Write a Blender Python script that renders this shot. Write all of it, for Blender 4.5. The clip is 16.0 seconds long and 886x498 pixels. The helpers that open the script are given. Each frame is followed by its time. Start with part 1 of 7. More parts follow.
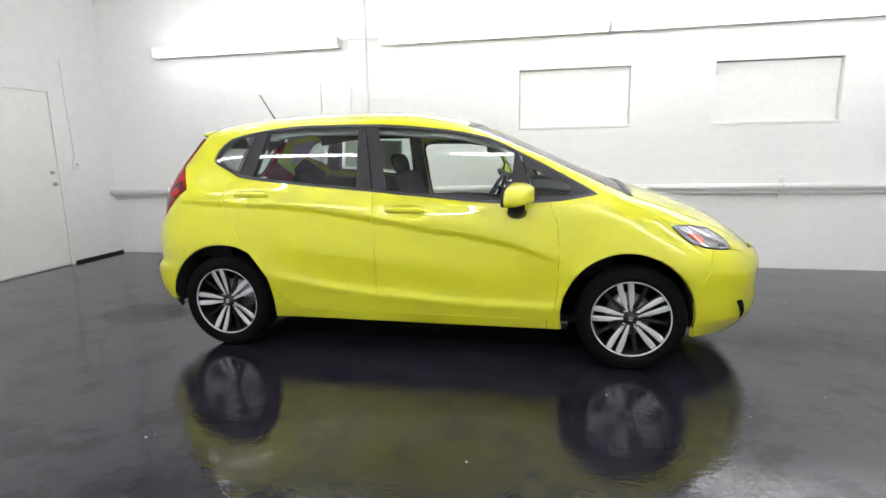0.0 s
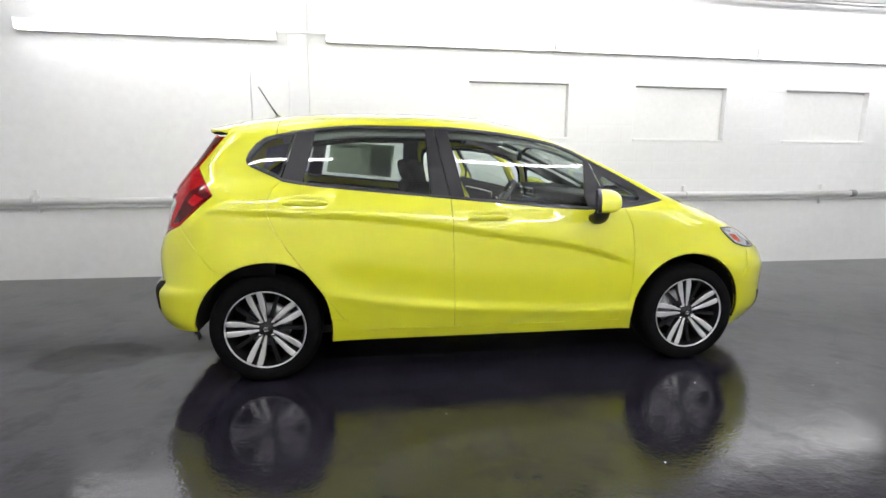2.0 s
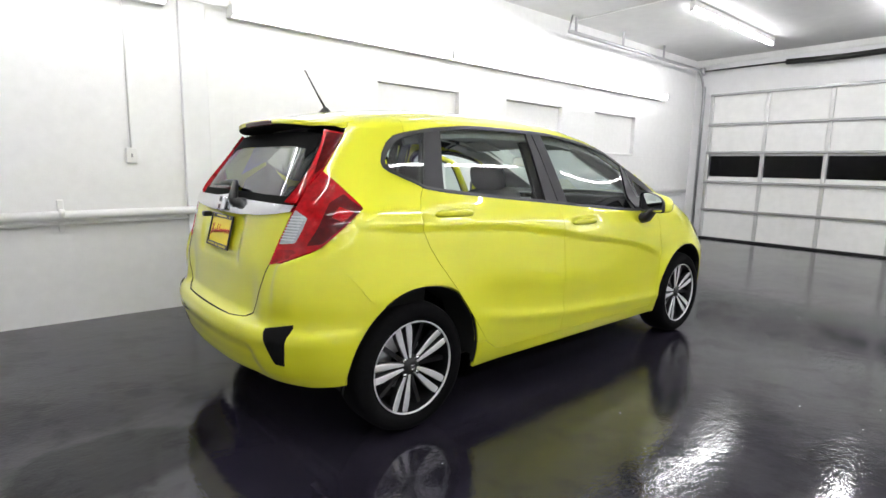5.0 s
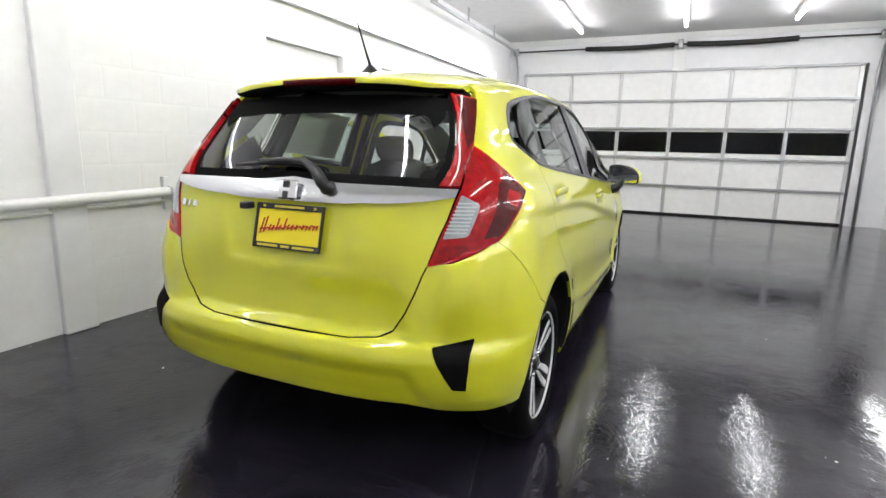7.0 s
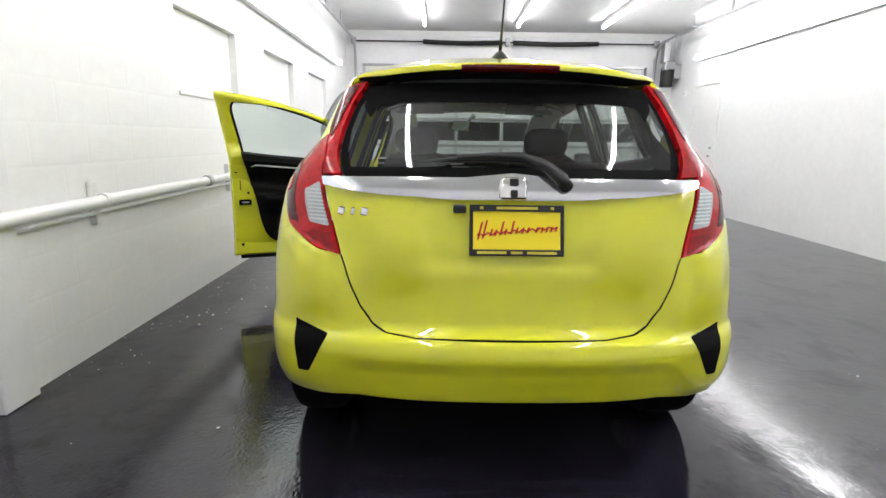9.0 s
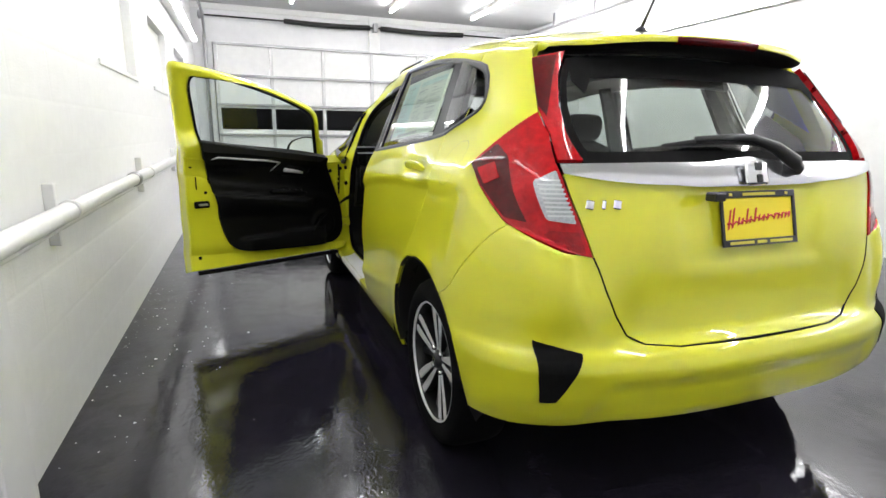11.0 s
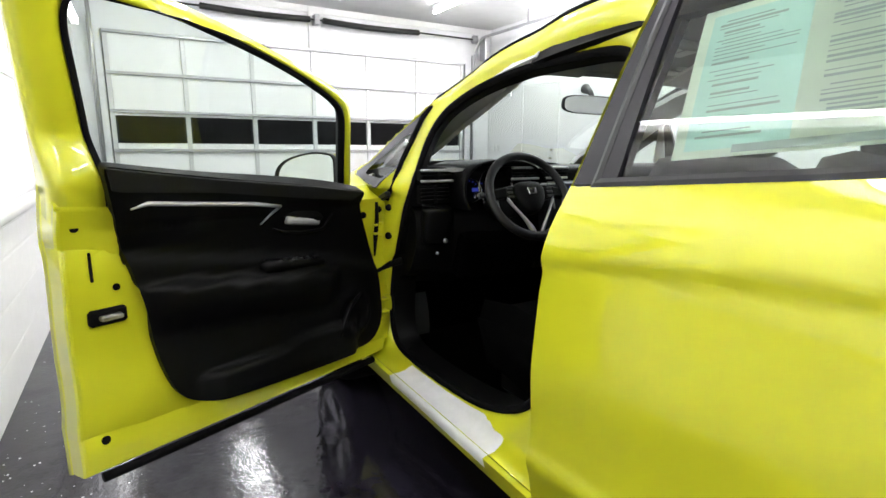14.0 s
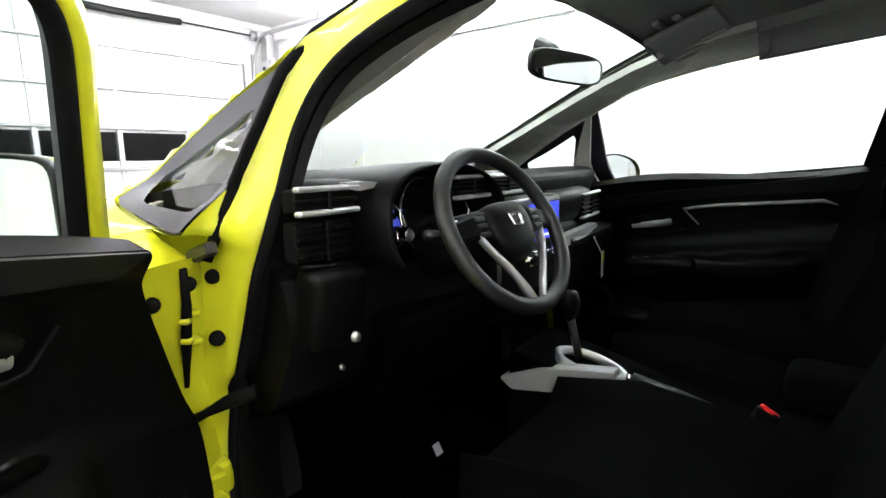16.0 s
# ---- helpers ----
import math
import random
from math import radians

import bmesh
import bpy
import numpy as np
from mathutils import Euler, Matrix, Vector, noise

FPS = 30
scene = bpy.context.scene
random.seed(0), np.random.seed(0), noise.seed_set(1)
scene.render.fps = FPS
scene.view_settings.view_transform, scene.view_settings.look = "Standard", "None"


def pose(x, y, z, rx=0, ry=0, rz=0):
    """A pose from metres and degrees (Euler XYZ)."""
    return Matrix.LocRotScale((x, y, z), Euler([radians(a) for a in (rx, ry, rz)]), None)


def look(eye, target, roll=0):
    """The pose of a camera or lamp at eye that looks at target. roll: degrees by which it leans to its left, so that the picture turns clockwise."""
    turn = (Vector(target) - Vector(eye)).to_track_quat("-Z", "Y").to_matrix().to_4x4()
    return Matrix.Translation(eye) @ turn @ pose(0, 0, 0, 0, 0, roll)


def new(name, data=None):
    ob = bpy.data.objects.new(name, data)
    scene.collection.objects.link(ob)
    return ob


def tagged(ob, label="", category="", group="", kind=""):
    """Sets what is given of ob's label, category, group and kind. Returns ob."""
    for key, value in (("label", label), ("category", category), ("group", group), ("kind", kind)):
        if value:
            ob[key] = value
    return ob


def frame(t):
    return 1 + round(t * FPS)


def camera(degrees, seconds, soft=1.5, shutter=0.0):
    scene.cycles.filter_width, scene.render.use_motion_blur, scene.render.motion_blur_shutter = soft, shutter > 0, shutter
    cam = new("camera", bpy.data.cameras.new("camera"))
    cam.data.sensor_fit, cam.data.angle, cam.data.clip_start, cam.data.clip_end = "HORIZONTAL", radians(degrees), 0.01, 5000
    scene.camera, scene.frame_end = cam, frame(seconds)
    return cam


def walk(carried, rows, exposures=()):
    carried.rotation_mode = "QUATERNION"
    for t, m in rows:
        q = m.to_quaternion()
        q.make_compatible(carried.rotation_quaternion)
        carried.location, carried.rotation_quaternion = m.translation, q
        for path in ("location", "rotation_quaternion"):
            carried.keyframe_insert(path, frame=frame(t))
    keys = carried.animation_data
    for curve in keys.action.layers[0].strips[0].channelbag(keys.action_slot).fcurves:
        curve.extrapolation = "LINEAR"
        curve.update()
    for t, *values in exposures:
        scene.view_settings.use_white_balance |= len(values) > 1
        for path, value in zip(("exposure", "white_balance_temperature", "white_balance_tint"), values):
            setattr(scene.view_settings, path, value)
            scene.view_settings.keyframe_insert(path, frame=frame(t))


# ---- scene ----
cam = camera(79.8, 16.0)
PATH = [
    (0, (0.822, -3.812, 1.261), (0.419, -1.888, 0.892), -1.0),
    (0.5, (0.422, -3.84, 1.229), (0.165, -1.892, 0.855), 0.0),
    (1, (0.045, -3.814, 1.252), (-0.053, -1.849, 0.889), 0.4),
    (1.5, (-0.37, -3.805, 1.257), (-0.252, -1.838, 0.916), -1.2),
    (2, (-0.735, -3.722, 1.24), (-0.432, -1.774, 0.904), 0.4),
    (2.5, (-1.101, -3.575, 1.259), (-0.694, -1.643, 0.944), -0.0),
    (3, (-1.458, -3.463, 1.233), (-0.871, -1.575, 0.928), 0.2),
    (3.2, (-1.614, -3.394, 1.255), (-0.918, -1.547, 0.93), -0.6),
    (5.3, (-2.804, -2.447, 1.21), (-1.426, -1.036, 0.876), 0.6),
    (5.5, (-2.891, -2.301, 1.218), (-1.448, -0.965, 0.854), -0.0),
    (6, (-3.072, -1.995, 1.196), (-1.515, -0.79, 0.846), 1.0),
    (6.5, (-3.238, -1.646, 1.201), (-1.531, -0.67, 0.834), 0.5),
    (7, (-3.314, -1.267, 1.183), (-1.519, -0.471, 0.799), 1.2),
    (7.5, (-3.376, -0.91, 1.169), (-1.527, -0.248, 0.794), 2.2),
    (8, (-3.462, -0.538, 1.185), (-1.54, -0.134, 0.807), 1.1),
    (8.5, (-3.485, -0.182, 1.156), (-1.534, 0.013, 0.76), 1.3),
    (8.7, (-3.496, -0.013, 1.171), (-1.54, 0.096, 0.768), 1.0),
    (10.8, (-3.101, 1.32, 1.121), (-1.242, 0.704, 0.716), 1.1),
    (11, (-2.974, 1.411, 1.122), (-1.144, 0.727, 0.694), 0.7),
    (11.5, (-2.694, 1.562, 1.114), (-0.897, 0.803, 0.67), -0.0),
    (12, (-2.354, 1.657, 1.106), (-0.535, 0.923, 0.72), 1.1),
    (12.5, (-2.032, 1.685, 1.099), (-0.23, 0.904, 0.722), 0.8),
    (13, (-1.714, 1.685, 1.107), (0.029, 0.79, 0.709), 0.0),
    (13.5, (-1.398, 1.631, 1.101), (0.326, 0.697, 0.703), -0.1),
    (14, (-1.098, 1.565, 1.102), (0.604, 0.583, 0.727), 0.3),
    (14.5, (-0.765, 1.515, 1.098), (0.871, 0.42, 0.744), -1.1),
    (15, (-0.519, 1.445, 1.091), (1.013, 0.214, 0.719), -1.1),
    (15.5, (-0.285, 1.333, 1.082), (1.119, -0.041, 0.705), -1.4),
    (16, (-0.11, 1.213, 1.064), (1.076, -0.363, 0.735), -1.2),
]
LIGHTEN = [(0, 0.31), (3.2, 0.31), (5.5, 0.32), (8.5, 0.46), (10.9, 0.62), (11.5, 0.80), (12.5, 1.0), (13.5, 1.05), (14.5, 0.92), (15.2, 1.1), (16, 1.6)]
walk(cam, [(t, look(eye, target, roll)) for t, eye, target, roll in PATH], LIGHTEN)

# ---- light ----
world = bpy.data.worlds.new("world")
scene.world = world
world.use_nodes = True
world.node_tree.nodes["Background"].inputs[0].default_value = (0.9, 0.95, 1.0, 1)
world.node_tree.nodes["Background"].inputs[1].default_value = 0.02
WALL_GLOW, RIGHT_GLOW, CEILING_GLOW = 12.5, 35.0, 36.0


# ---- materials ----
def nodes_of(name):
    m = bpy.data.materials.new(name)
    m.use_nodes = True
    return m, m.node_tree.nodes, m.node_tree.links, m.node_tree.nodes["Principled BSDF"]


def plain(name, colour, rough=0.5, metal=0.0, coat=0.0, grain=0.0, grain_scale=60.0, bump=0.0, bump_scale=200.0, trans=0.0, emit=0.0):
    """A principled material with two scales of colour variation and a fine bump."""
    m, n, l, b = nodes_of(name)
    b.inputs["Base Color"].default_value = (*colour, 1)
    b.inputs["Roughness"].default_value = rough
    b.inputs["Metallic"].default_value = metal
    b.inputs["Coat Weight"].default_value = coat
    b.inputs["Coat Roughness"].default_value = 0.03
    b.inputs["Transmission Weight"].default_value = trans
    if emit:
        b.inputs["Emission Color"].default_value = (*colour, 1)
        b.inputs["Emission Strength"].default_value = emit
    if grain or bump:
        pos = n.new("ShaderNodeTexCoord")
    if grain:
        a, c = n.new("ShaderNodeTexNoise"), n.new("ShaderNodeTexNoise")
        a.inputs["Scale"].default_value, c.inputs["Scale"].default_value = grain_scale, grain_scale * 0.07
        for t in (a, c):
            l.new(pos.outputs["Object"], t.inputs["Vector"])
            t.inputs["Detail"].default_value = 4
        add = n.new("ShaderNodeMath")
        l.new(a.outputs["Fac"], add.inputs[0]), l.new(c.outputs["Fac"], add.inputs[1])
        ramp = n.new("ShaderNodeMapRange")
        ramp.inputs["From Min"].default_value, ramp.inputs["From Max"].default_value = 0.7, 1.3
        ramp.inputs["To Min"].default_value, ramp.inputs["To Max"].default_value = 1 - grain, 1 + grain
        l.new(add.outputs[0], ramp.inputs["Value"])
        mul = n.new("ShaderNodeVectorMath")
        mul.operation = "SCALE"
        mul.inputs[0].default_value = colour
        l.new(ramp.outputs[0], mul.inputs["Scale"]), l.new(mul.outputs[0], b.inputs["Base Color"])
    if bump:
        t, k = n.new("ShaderNodeTexNoise"), n.new("ShaderNodeBump")
        t.inputs["Scale"].default_value, t.inputs["Detail"].default_value = bump_scale, 3
        k.inputs["Strength"].default_value, k.inputs["Distance"].default_value = bump, 0.002
        l.new(pos.outputs["Object"], t.inputs["Vector"])
        l.new(t.outputs["Fac"], k.inputs["Height"]), l.new(k.outputs["Normal"], b.inputs["Normal"])
    return m


def floor_paint():
    """Dark glossy floor paint: puddled gloss, scuffs and small ripples."""
    m, n, l, b = nodes_of("floor_paint")
    pos = n.new("ShaderNodeTexCoord")

    def noise_tex(scale, detail=4.0, rough=0.55):
        t = n.new("ShaderNodeTexNoise")
        t.inputs["Scale"].default_value, t.inputs["Detail"].default_value, t.inputs["Roughness"].default_value = scale, detail, rough
        l.new(pos.outputs["Object"], t.inputs["Vector"])
        return t.outputs["Fac"]

    def span(src, a, c, lo, hi):
        r = n.new("ShaderNodeMapRange")
        for k, v in zip(("From Min", "From Max", "To Min", "To Max"), (a, c, lo, hi)):
            r.inputs[k].default_value = v
        l.new(src, r.inputs["Value"])
        return r.outputs[0]

    big, mid, fine = noise_tex(0.55), noise_tex(3.5, 6), noise_tex(62, 1.5)
    mix = n.new("ShaderNodeMix")
    mix.data_type = "RGBA"
    mix.inputs["A"].default_value, mix.inputs["B"].default_value = (0.012, 0.0105, 0.0165, 1), (0.022, 0.0195, 0.029, 1)
    l.new(span(mid, 0.35, 0.7, 0, 1), mix.inputs["Factor"])
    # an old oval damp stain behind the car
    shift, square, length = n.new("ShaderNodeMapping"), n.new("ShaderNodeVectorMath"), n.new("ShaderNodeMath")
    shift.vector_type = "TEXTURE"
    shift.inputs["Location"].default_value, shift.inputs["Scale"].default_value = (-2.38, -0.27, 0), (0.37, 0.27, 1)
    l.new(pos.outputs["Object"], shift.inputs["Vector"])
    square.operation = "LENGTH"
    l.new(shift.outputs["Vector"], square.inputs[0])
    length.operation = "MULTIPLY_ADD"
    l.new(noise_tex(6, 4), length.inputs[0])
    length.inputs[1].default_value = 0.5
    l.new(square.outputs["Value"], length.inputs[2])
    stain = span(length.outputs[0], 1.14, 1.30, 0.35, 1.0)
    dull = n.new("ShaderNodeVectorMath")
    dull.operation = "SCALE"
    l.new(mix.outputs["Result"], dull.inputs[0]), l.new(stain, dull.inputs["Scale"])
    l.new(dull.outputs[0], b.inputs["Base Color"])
    add = n.new("ShaderNodeMath")
    l.new(span(big, 0.42, 0.62, 0.04, 0.13), add.inputs[0])
    l.new(span(mid, 0.4, 0.75, 0.0, 0.05), add.inputs[1])
    l.new(add.outputs[0], b.inputs["Roughness"])
    gloss = n.new("ShaderNodeMath")
    gloss.operation = "MULTIPLY"
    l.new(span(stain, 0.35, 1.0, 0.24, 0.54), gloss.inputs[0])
    l.new(span(noise_tex(3.2, 9, 0.68), 0.50, 0.60, 1.0, 0.62), gloss.inputs[1])
    l.new(gloss.outputs[0], b.inputs["Specular IOR Level"])
    k1, k2 = n.new("ShaderNodeBump"), n.new("ShaderNodeBump")
    k1.inputs["Strength"].default_value, k1.inputs["Distance"].default_value = 0.3, 0.0045
    k2.inputs["Distance"].default_value = 0.0011
    l.new(span(noise_tex(0.42, 7, 0.62), 0.42, 0.58, 0.10, 1.0), k2.inputs["Strength"])
    l.new(noise_tex(11, 4), k1.inputs["Height"]), l.new(fine, k2.inputs["Height"])
    l.new(k1.outputs["Normal"], k2.inputs["Normal"]), l.new(k2.outputs["Normal"], b.inputs["Normal"])
    return m


M_FLOOR = floor_paint()
M_WALL = plain("white_block_paint", (0.80, 0.80, 0.80), 0.45, grain=0.035, grain_scale=14, bump=0.5, bump_scale=90)
M_PLASTER = plain("white_plaster", (0.78, 0.78, 0.79), 0.6, grain=0.04, grain_scale=8, bump=0.2, bump_scale=60)
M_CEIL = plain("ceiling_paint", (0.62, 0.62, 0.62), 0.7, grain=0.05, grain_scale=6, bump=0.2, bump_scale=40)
M_TRIM = plain("white_gloss_paint", (0.78, 0.78, 0.77), 0.3, grain=0.04, grain_scale=20)
M_GDOOR = plain("garage_door_panel", (0.84, 0.84, 0.83), 0.35, grain=0.05, grain_scale=9, bump=0.15, bump_scale=50)
M_STEEL = plain("galvanised_steel", (0.42, 0.42, 0.43), 0.35, 0.9, grain=0.12, grain_scale=30)
M_NIGHT = plain("night_glass", (0.003, 0.003, 0.0035), 0.12)
M_NIGHT.node_tree.nodes["Principled BSDF"].inputs["Specular IOR Level"].default_value = 0.12
M_RUBBER_SEAL = plain("door_bottom_rubber", (0.012, 0.012, 0.012), 0.8, grain=0.2)
M_STILE = plain("grey_door_stile", (0.58, 0.58, 0.58), 0.32, 0.5, grain=0.06, grain_scale=20)
M_IRON = plain("dark_spring_steel", (0.03, 0.03, 0.03), 0.5, 0.6, grain=0.2)
M_TUBE = plain("lit_tube", (0.985, 0.985, 1.0), 0.5, emit=WALL_GLOW)
M_TUBE_RIGHT = plain("lit_tube_plain_wall", (0.985, 0.985, 1.0), 0.5, emit=RIGHT_GLOW)
M_TUBE_HIGH = plain("lit_ceiling_tube", (0.985, 0.985, 1.0), 0.5, emit=CEILING_GLOW)


# ---- building helpers ----
def mesh_object(name, verts, faces, material, parent=None, label="", normals=None):
    me = bpy.data.meshes.new(name)
    me.from_pydata([tuple(v) for v in verts], [], faces)
    me.materials.append(material)
    ob = new(name, me)
    ob.parent = parent
    if label:
        ob["label"] = label
    if normals is not None:
        me.polygons.foreach_set("use_smooth", [True] * len(me.polygons))
        me.normals_split_custom_set_from_vertices(normals)
    return ob


def part(name, bm, material, parent=None, label="", smooth=False):
    me = bpy.data.meshes.new(name)
    if smooth:
        for f in bm.faces:
            f.smooth = True
    bm.to_mesh(me)
    bm.free()
    me.materials.append(material)
    ob = new(name, me)
    ob.parent = parent
    if label:
        ob["label"] = label
    return ob


def box_bm(x0, y0, z0, x1, y1, z1, bevel=0.0, bm=None, segments=1):
    own = bmesh.new()
    bmesh.ops.create_cube(own, size=1.0)
    for v in own.verts:
        v.co = Vector(((x0 + x1) / 2 + v.co.x * (x1 - x0), (y0 + y1) / 2 + v.co.y * (y1 - y0), (z0 + z1) / 2 + v.co.z * (z1 - z0)))
    if bevel:
        bmesh.ops.bevel(own, geom=own.edges[:], offset=bevel, segments=segments, profile=0.5, affect="EDGES")
    if bm is None:
        return own
    return join(bm, own)


def join(bm, other):
    """Adds all of other to bm."""
    table = {}
    for v in other.verts:
        table[v] = bm.verts.new(v.co)
    for f in other.faces:
        bm.faces.new([table[v] for v in f.verts]).smooth = f.smooth
    other.free()
    return bm


def moved(bm, m):
    bmesh.ops.transform(bm, matrix=m, verts=bm.verts[:])
    return bm


def tube_bm(points, radius, sides=12, cap=True):
    """A round bar along a line of points; radius a number or one for each point."""
    bm = bmesh.new()
    pts = [Vector(p) for p in points]
    rings = []
    for i, p in enumerate(pts):
        d = (pts[min(i + 1, len(pts) - 1)] - pts[max(i - 1, 0)]).normalized()
        side = d.cross(Vector((0, 0, 1)))
        if side.length < 1e-3:
            side = d.cross(Vector((0, 1, 0)))
        side.normalize()
        up = side.cross(d)
        r = radius[i] if hasattr(radius, "__len__") else radius
        rings.append([bm.verts.new(p + side * r * math.cos(a) + up * r * math.sin(a)) for a in (2 * math.pi * k / sides for k in range(sides))])
    for a, b in zip(rings, rings[1:]):
        for k in range(sides):
            bm.faces.new((a[k], a[(k + 1) % sides], b[(k + 1) % sides], b[k])).smooth = True
    if cap:
        bm.faces.new(rings[0][::-1])
        bm.faces.new(rings[-1])
    bmesh.ops.recalc_face_normals(bm, faces=bm.faces[:])
    return bm


def lathe_bm(profile, sides=48, axis="Y"):
    """Turns (radius, along) pairs round an axis."""
    bm = bmesh.new()
    rings = []
    for r, a in profile:
        ring = []
        for k in range(sides):
            c, s = r * math.cos(2 * math.pi * k / sides), r * math.sin(2 * math.pi * k / sides)
            ring.append(bm.verts.new({"Y": (c, a, s), "Z": (c, s, a), "X": (a, c, s)}[axis]))
        rings.append(ring)
    for a, b in zip(rings, rings[1:]):
        for k in range(sides):
            bm.faces.new((a[k], a[(k + 1) % sides], b[(k + 1) % sides], b[k])).smooth = True
    bmesh.ops.recalc_face_normals(bm, faces=bm.faces[:])
    return bm


def empty(name, label, category, group="", kind="", at=(0, 0, 0)):
    ob = new(name)
    ob.location = at
    return tagged(ob, label, category, group, kind)


# ---- the room ----
X0, X1, Y0, Y1, TOP = -4.75, 7.42, -4.32, 2.10, 3.22


def structure(name, bm, material, label, category):
    return tagged(part(name, bm, material), label, category, kind="structure")


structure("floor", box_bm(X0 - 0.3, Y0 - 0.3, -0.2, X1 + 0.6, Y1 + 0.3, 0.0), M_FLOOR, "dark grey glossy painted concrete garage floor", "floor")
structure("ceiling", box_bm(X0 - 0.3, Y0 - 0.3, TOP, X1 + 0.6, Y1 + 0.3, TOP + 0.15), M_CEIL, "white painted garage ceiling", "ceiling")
WINDOWS = (0.445, 2.375, 4.295)
WW, WZ0, WZ1 = 1.13, 1.485, 2.07
# left wall with three bricked-up window recesses
bm = bmesh.new()
cuts = [X0]
for wx in WINDOWS:
    cuts += [wx, wx + WW]
cuts.append(X1 + 0.6)
for i in range(len(cuts) - 1):
    if i % 2 == 0:
        box_bm(cuts[i], Y1, 0, cuts[i + 1], Y1 + 0.25, TOP, bm=bm)
    else:
        box_bm(cuts[i], Y1, 0, cuts[i + 1], Y1 + 0.25, WZ0, bm=bm)
        box_bm(cuts[i], Y1, WZ1, cuts[i + 1], Y1 + 0.25, TOP, bm=bm)
        box_bm(cuts[i], Y1 + 0.10, WZ0, cuts[i + 1], Y1 + 0.25, WZ1, bm=bm)
wall_left = structure("wall_left", bm, M_WALL, "white painted concrete block wall with filled window recesses", "wall")
wall_right = structure("wall_right", box_bm(X0, Y0 - 0.25, 0, X1 + 0.6, Y0, TOP), M_WALL, "plain white painted garage wall", "wall")
wall_back = structure("wall_back", box_bm(X0 - 0.25, Y0, 0, X0, Y1, TOP), M_PLASTER, "plain white painted wall with a flush door", "wall")
bm = box_bm(X1, 1.80, 0, X1 + 0.3, Y1, TOP)
box_bm(X1, Y0, 0, X1 + 0.3, -3.80, TOP, bm=bm)
box_bm(X1, -3.80, 2.60, X1 + 0.3, 1.80, TOP, bm=bm)
structure("wall_front", bm, M_PLASTER, "white wall above and beside the garage door", "wall")
structure("pillar", box_bm(-1.44, Y1 - 0.05, 0, -1.24, Y1, TOP, 0.006), M_PLASTER, "narrow white painted pilaster on the wall", "pillar")


def wall_light(name, x0, x1, y, z, turn=0, glow=M_TUBE):
    """A strip light: a metal body, end caps and a wrapped, lit diffuser."""
    thing = empty(name, "white wall strip light with a glowing tube in a shallow tray", "strip light", "strip lights", at=((x0 + x1) / 2, y, z))
    h = (x1 - x0) / 2
    m = pose(0, 0, 0, 0, 0, turn)
    part("body", moved(box_bm(-h, 0.040, -0.048, h, 0.098, 0.048, 0.004), m), M_TRIM, thing)
    part("diffuser", moved(box_bm(-h + 0.012, -0.048, -0.018, h - 0.012, -0.014, 0.018, 0.015, segments=3), m), glow, thing, "glowing white tube cover", smooth=True)
    for z in (-0.054, 0.048):
        part("reflector_lip", moved(box_bm(-h, 0.012, z, h, 0.040, z + 0.006, 0.002), m), M_TRIM, thing, "white reflector lip")
    for s in (-1, 1):
        part("end_cap", moved(box_bm(s * h - 0.006, -0.05, -0.048, s * h + 0.006, 0.098, 0.05, 0.003), m), M_TRIM, thing)
    return thing


ZL = 2.445
for a, b in ((-3.86, -1.54), (-1.05, 1.33), (1.36, 3.73), (3.76, 6.15)):
    wall_light("strip_light", a, b, Y1 - 0.10, ZL)
for a, b in ((-3.9, -1.5), (-1.1, 1.3), (1.33, 3.73), (3.76, 6.2)):
    wall_light("strip_light", a, b, Y0 + 0.10, 2.62, 180, M_TUBE_RIGHT)


def ceiling_light(x0, x1, y):
    thing = empty("ceiling_light", "white ceiling strip light with a glowing tube cover", "strip light", "ceiling lights", at=((x0 + x1) / 2, y, TOP))
    h = (x1 - x0) / 2
    part("body", box_bm(-h, -0.035, -0.07, h, 0.035, -0.001, 0.004), M_TRIM, thing)
    part("diffuser", box_bm(-h + 0.01, -0.022, -0.115, h - 0.01, 0.022, -0.071, 0.018, segments=3), M_TUBE_HIGH, thing, "glowing white diffuser", smooth=True)
    for s in (-1, 1):
        part("end_cap", box_bm(s * h - 0.008, -0.026, -0.118, s * h + 0.004, 0.026, -0.06, 0.003), M_TRIM, thing)


for y in (0.54, -1.1, -2.6):
    for a, b in ((3.85, 6.42), (0.1, 2.5), (-3.4, -1.0)):
        ceiling_light(a, b, y)


# ---- garage door ----
gd = empty("garage_door", "white sectional garage door with a row of dark windows", "garage door", kind="structure", at=(X1, 0, 0))
GY = [1.755 - 0.912 * i for i in range(7)]
GZ = (0.0, 0.54, 1.045, 1.565, 2.06, 2.58)
for r in range(5):
    for c in range(6):
        ya, yb = GY[c + 1] + 0.025, GY[c] - 0.025
        if r == 2:
            part("pane", box_bm(-0.0, ya + 0.03, GZ[r] + 0.1, 0.012, yb - 0.03, GZ[r + 1] - 0.055), M_NIGHT, gd, "black night window pane")
            bm = box_bm(0.01, ya, GZ[r] + 0.004, 0.03, yb, GZ[r] + 0.1)
            box_bm(0.01, ya, GZ[r + 1] - 0.055, 0.03, yb, GZ[r + 1], bm=bm)
            part("panel", bm, M_GDOOR, gd)
        else:
            part("panel", box_bm(0.0, ya, GZ[r] + 0.004, 0.03, yb, GZ[r + 1] - 0.004, 0.002), M_GDOOR, gd)
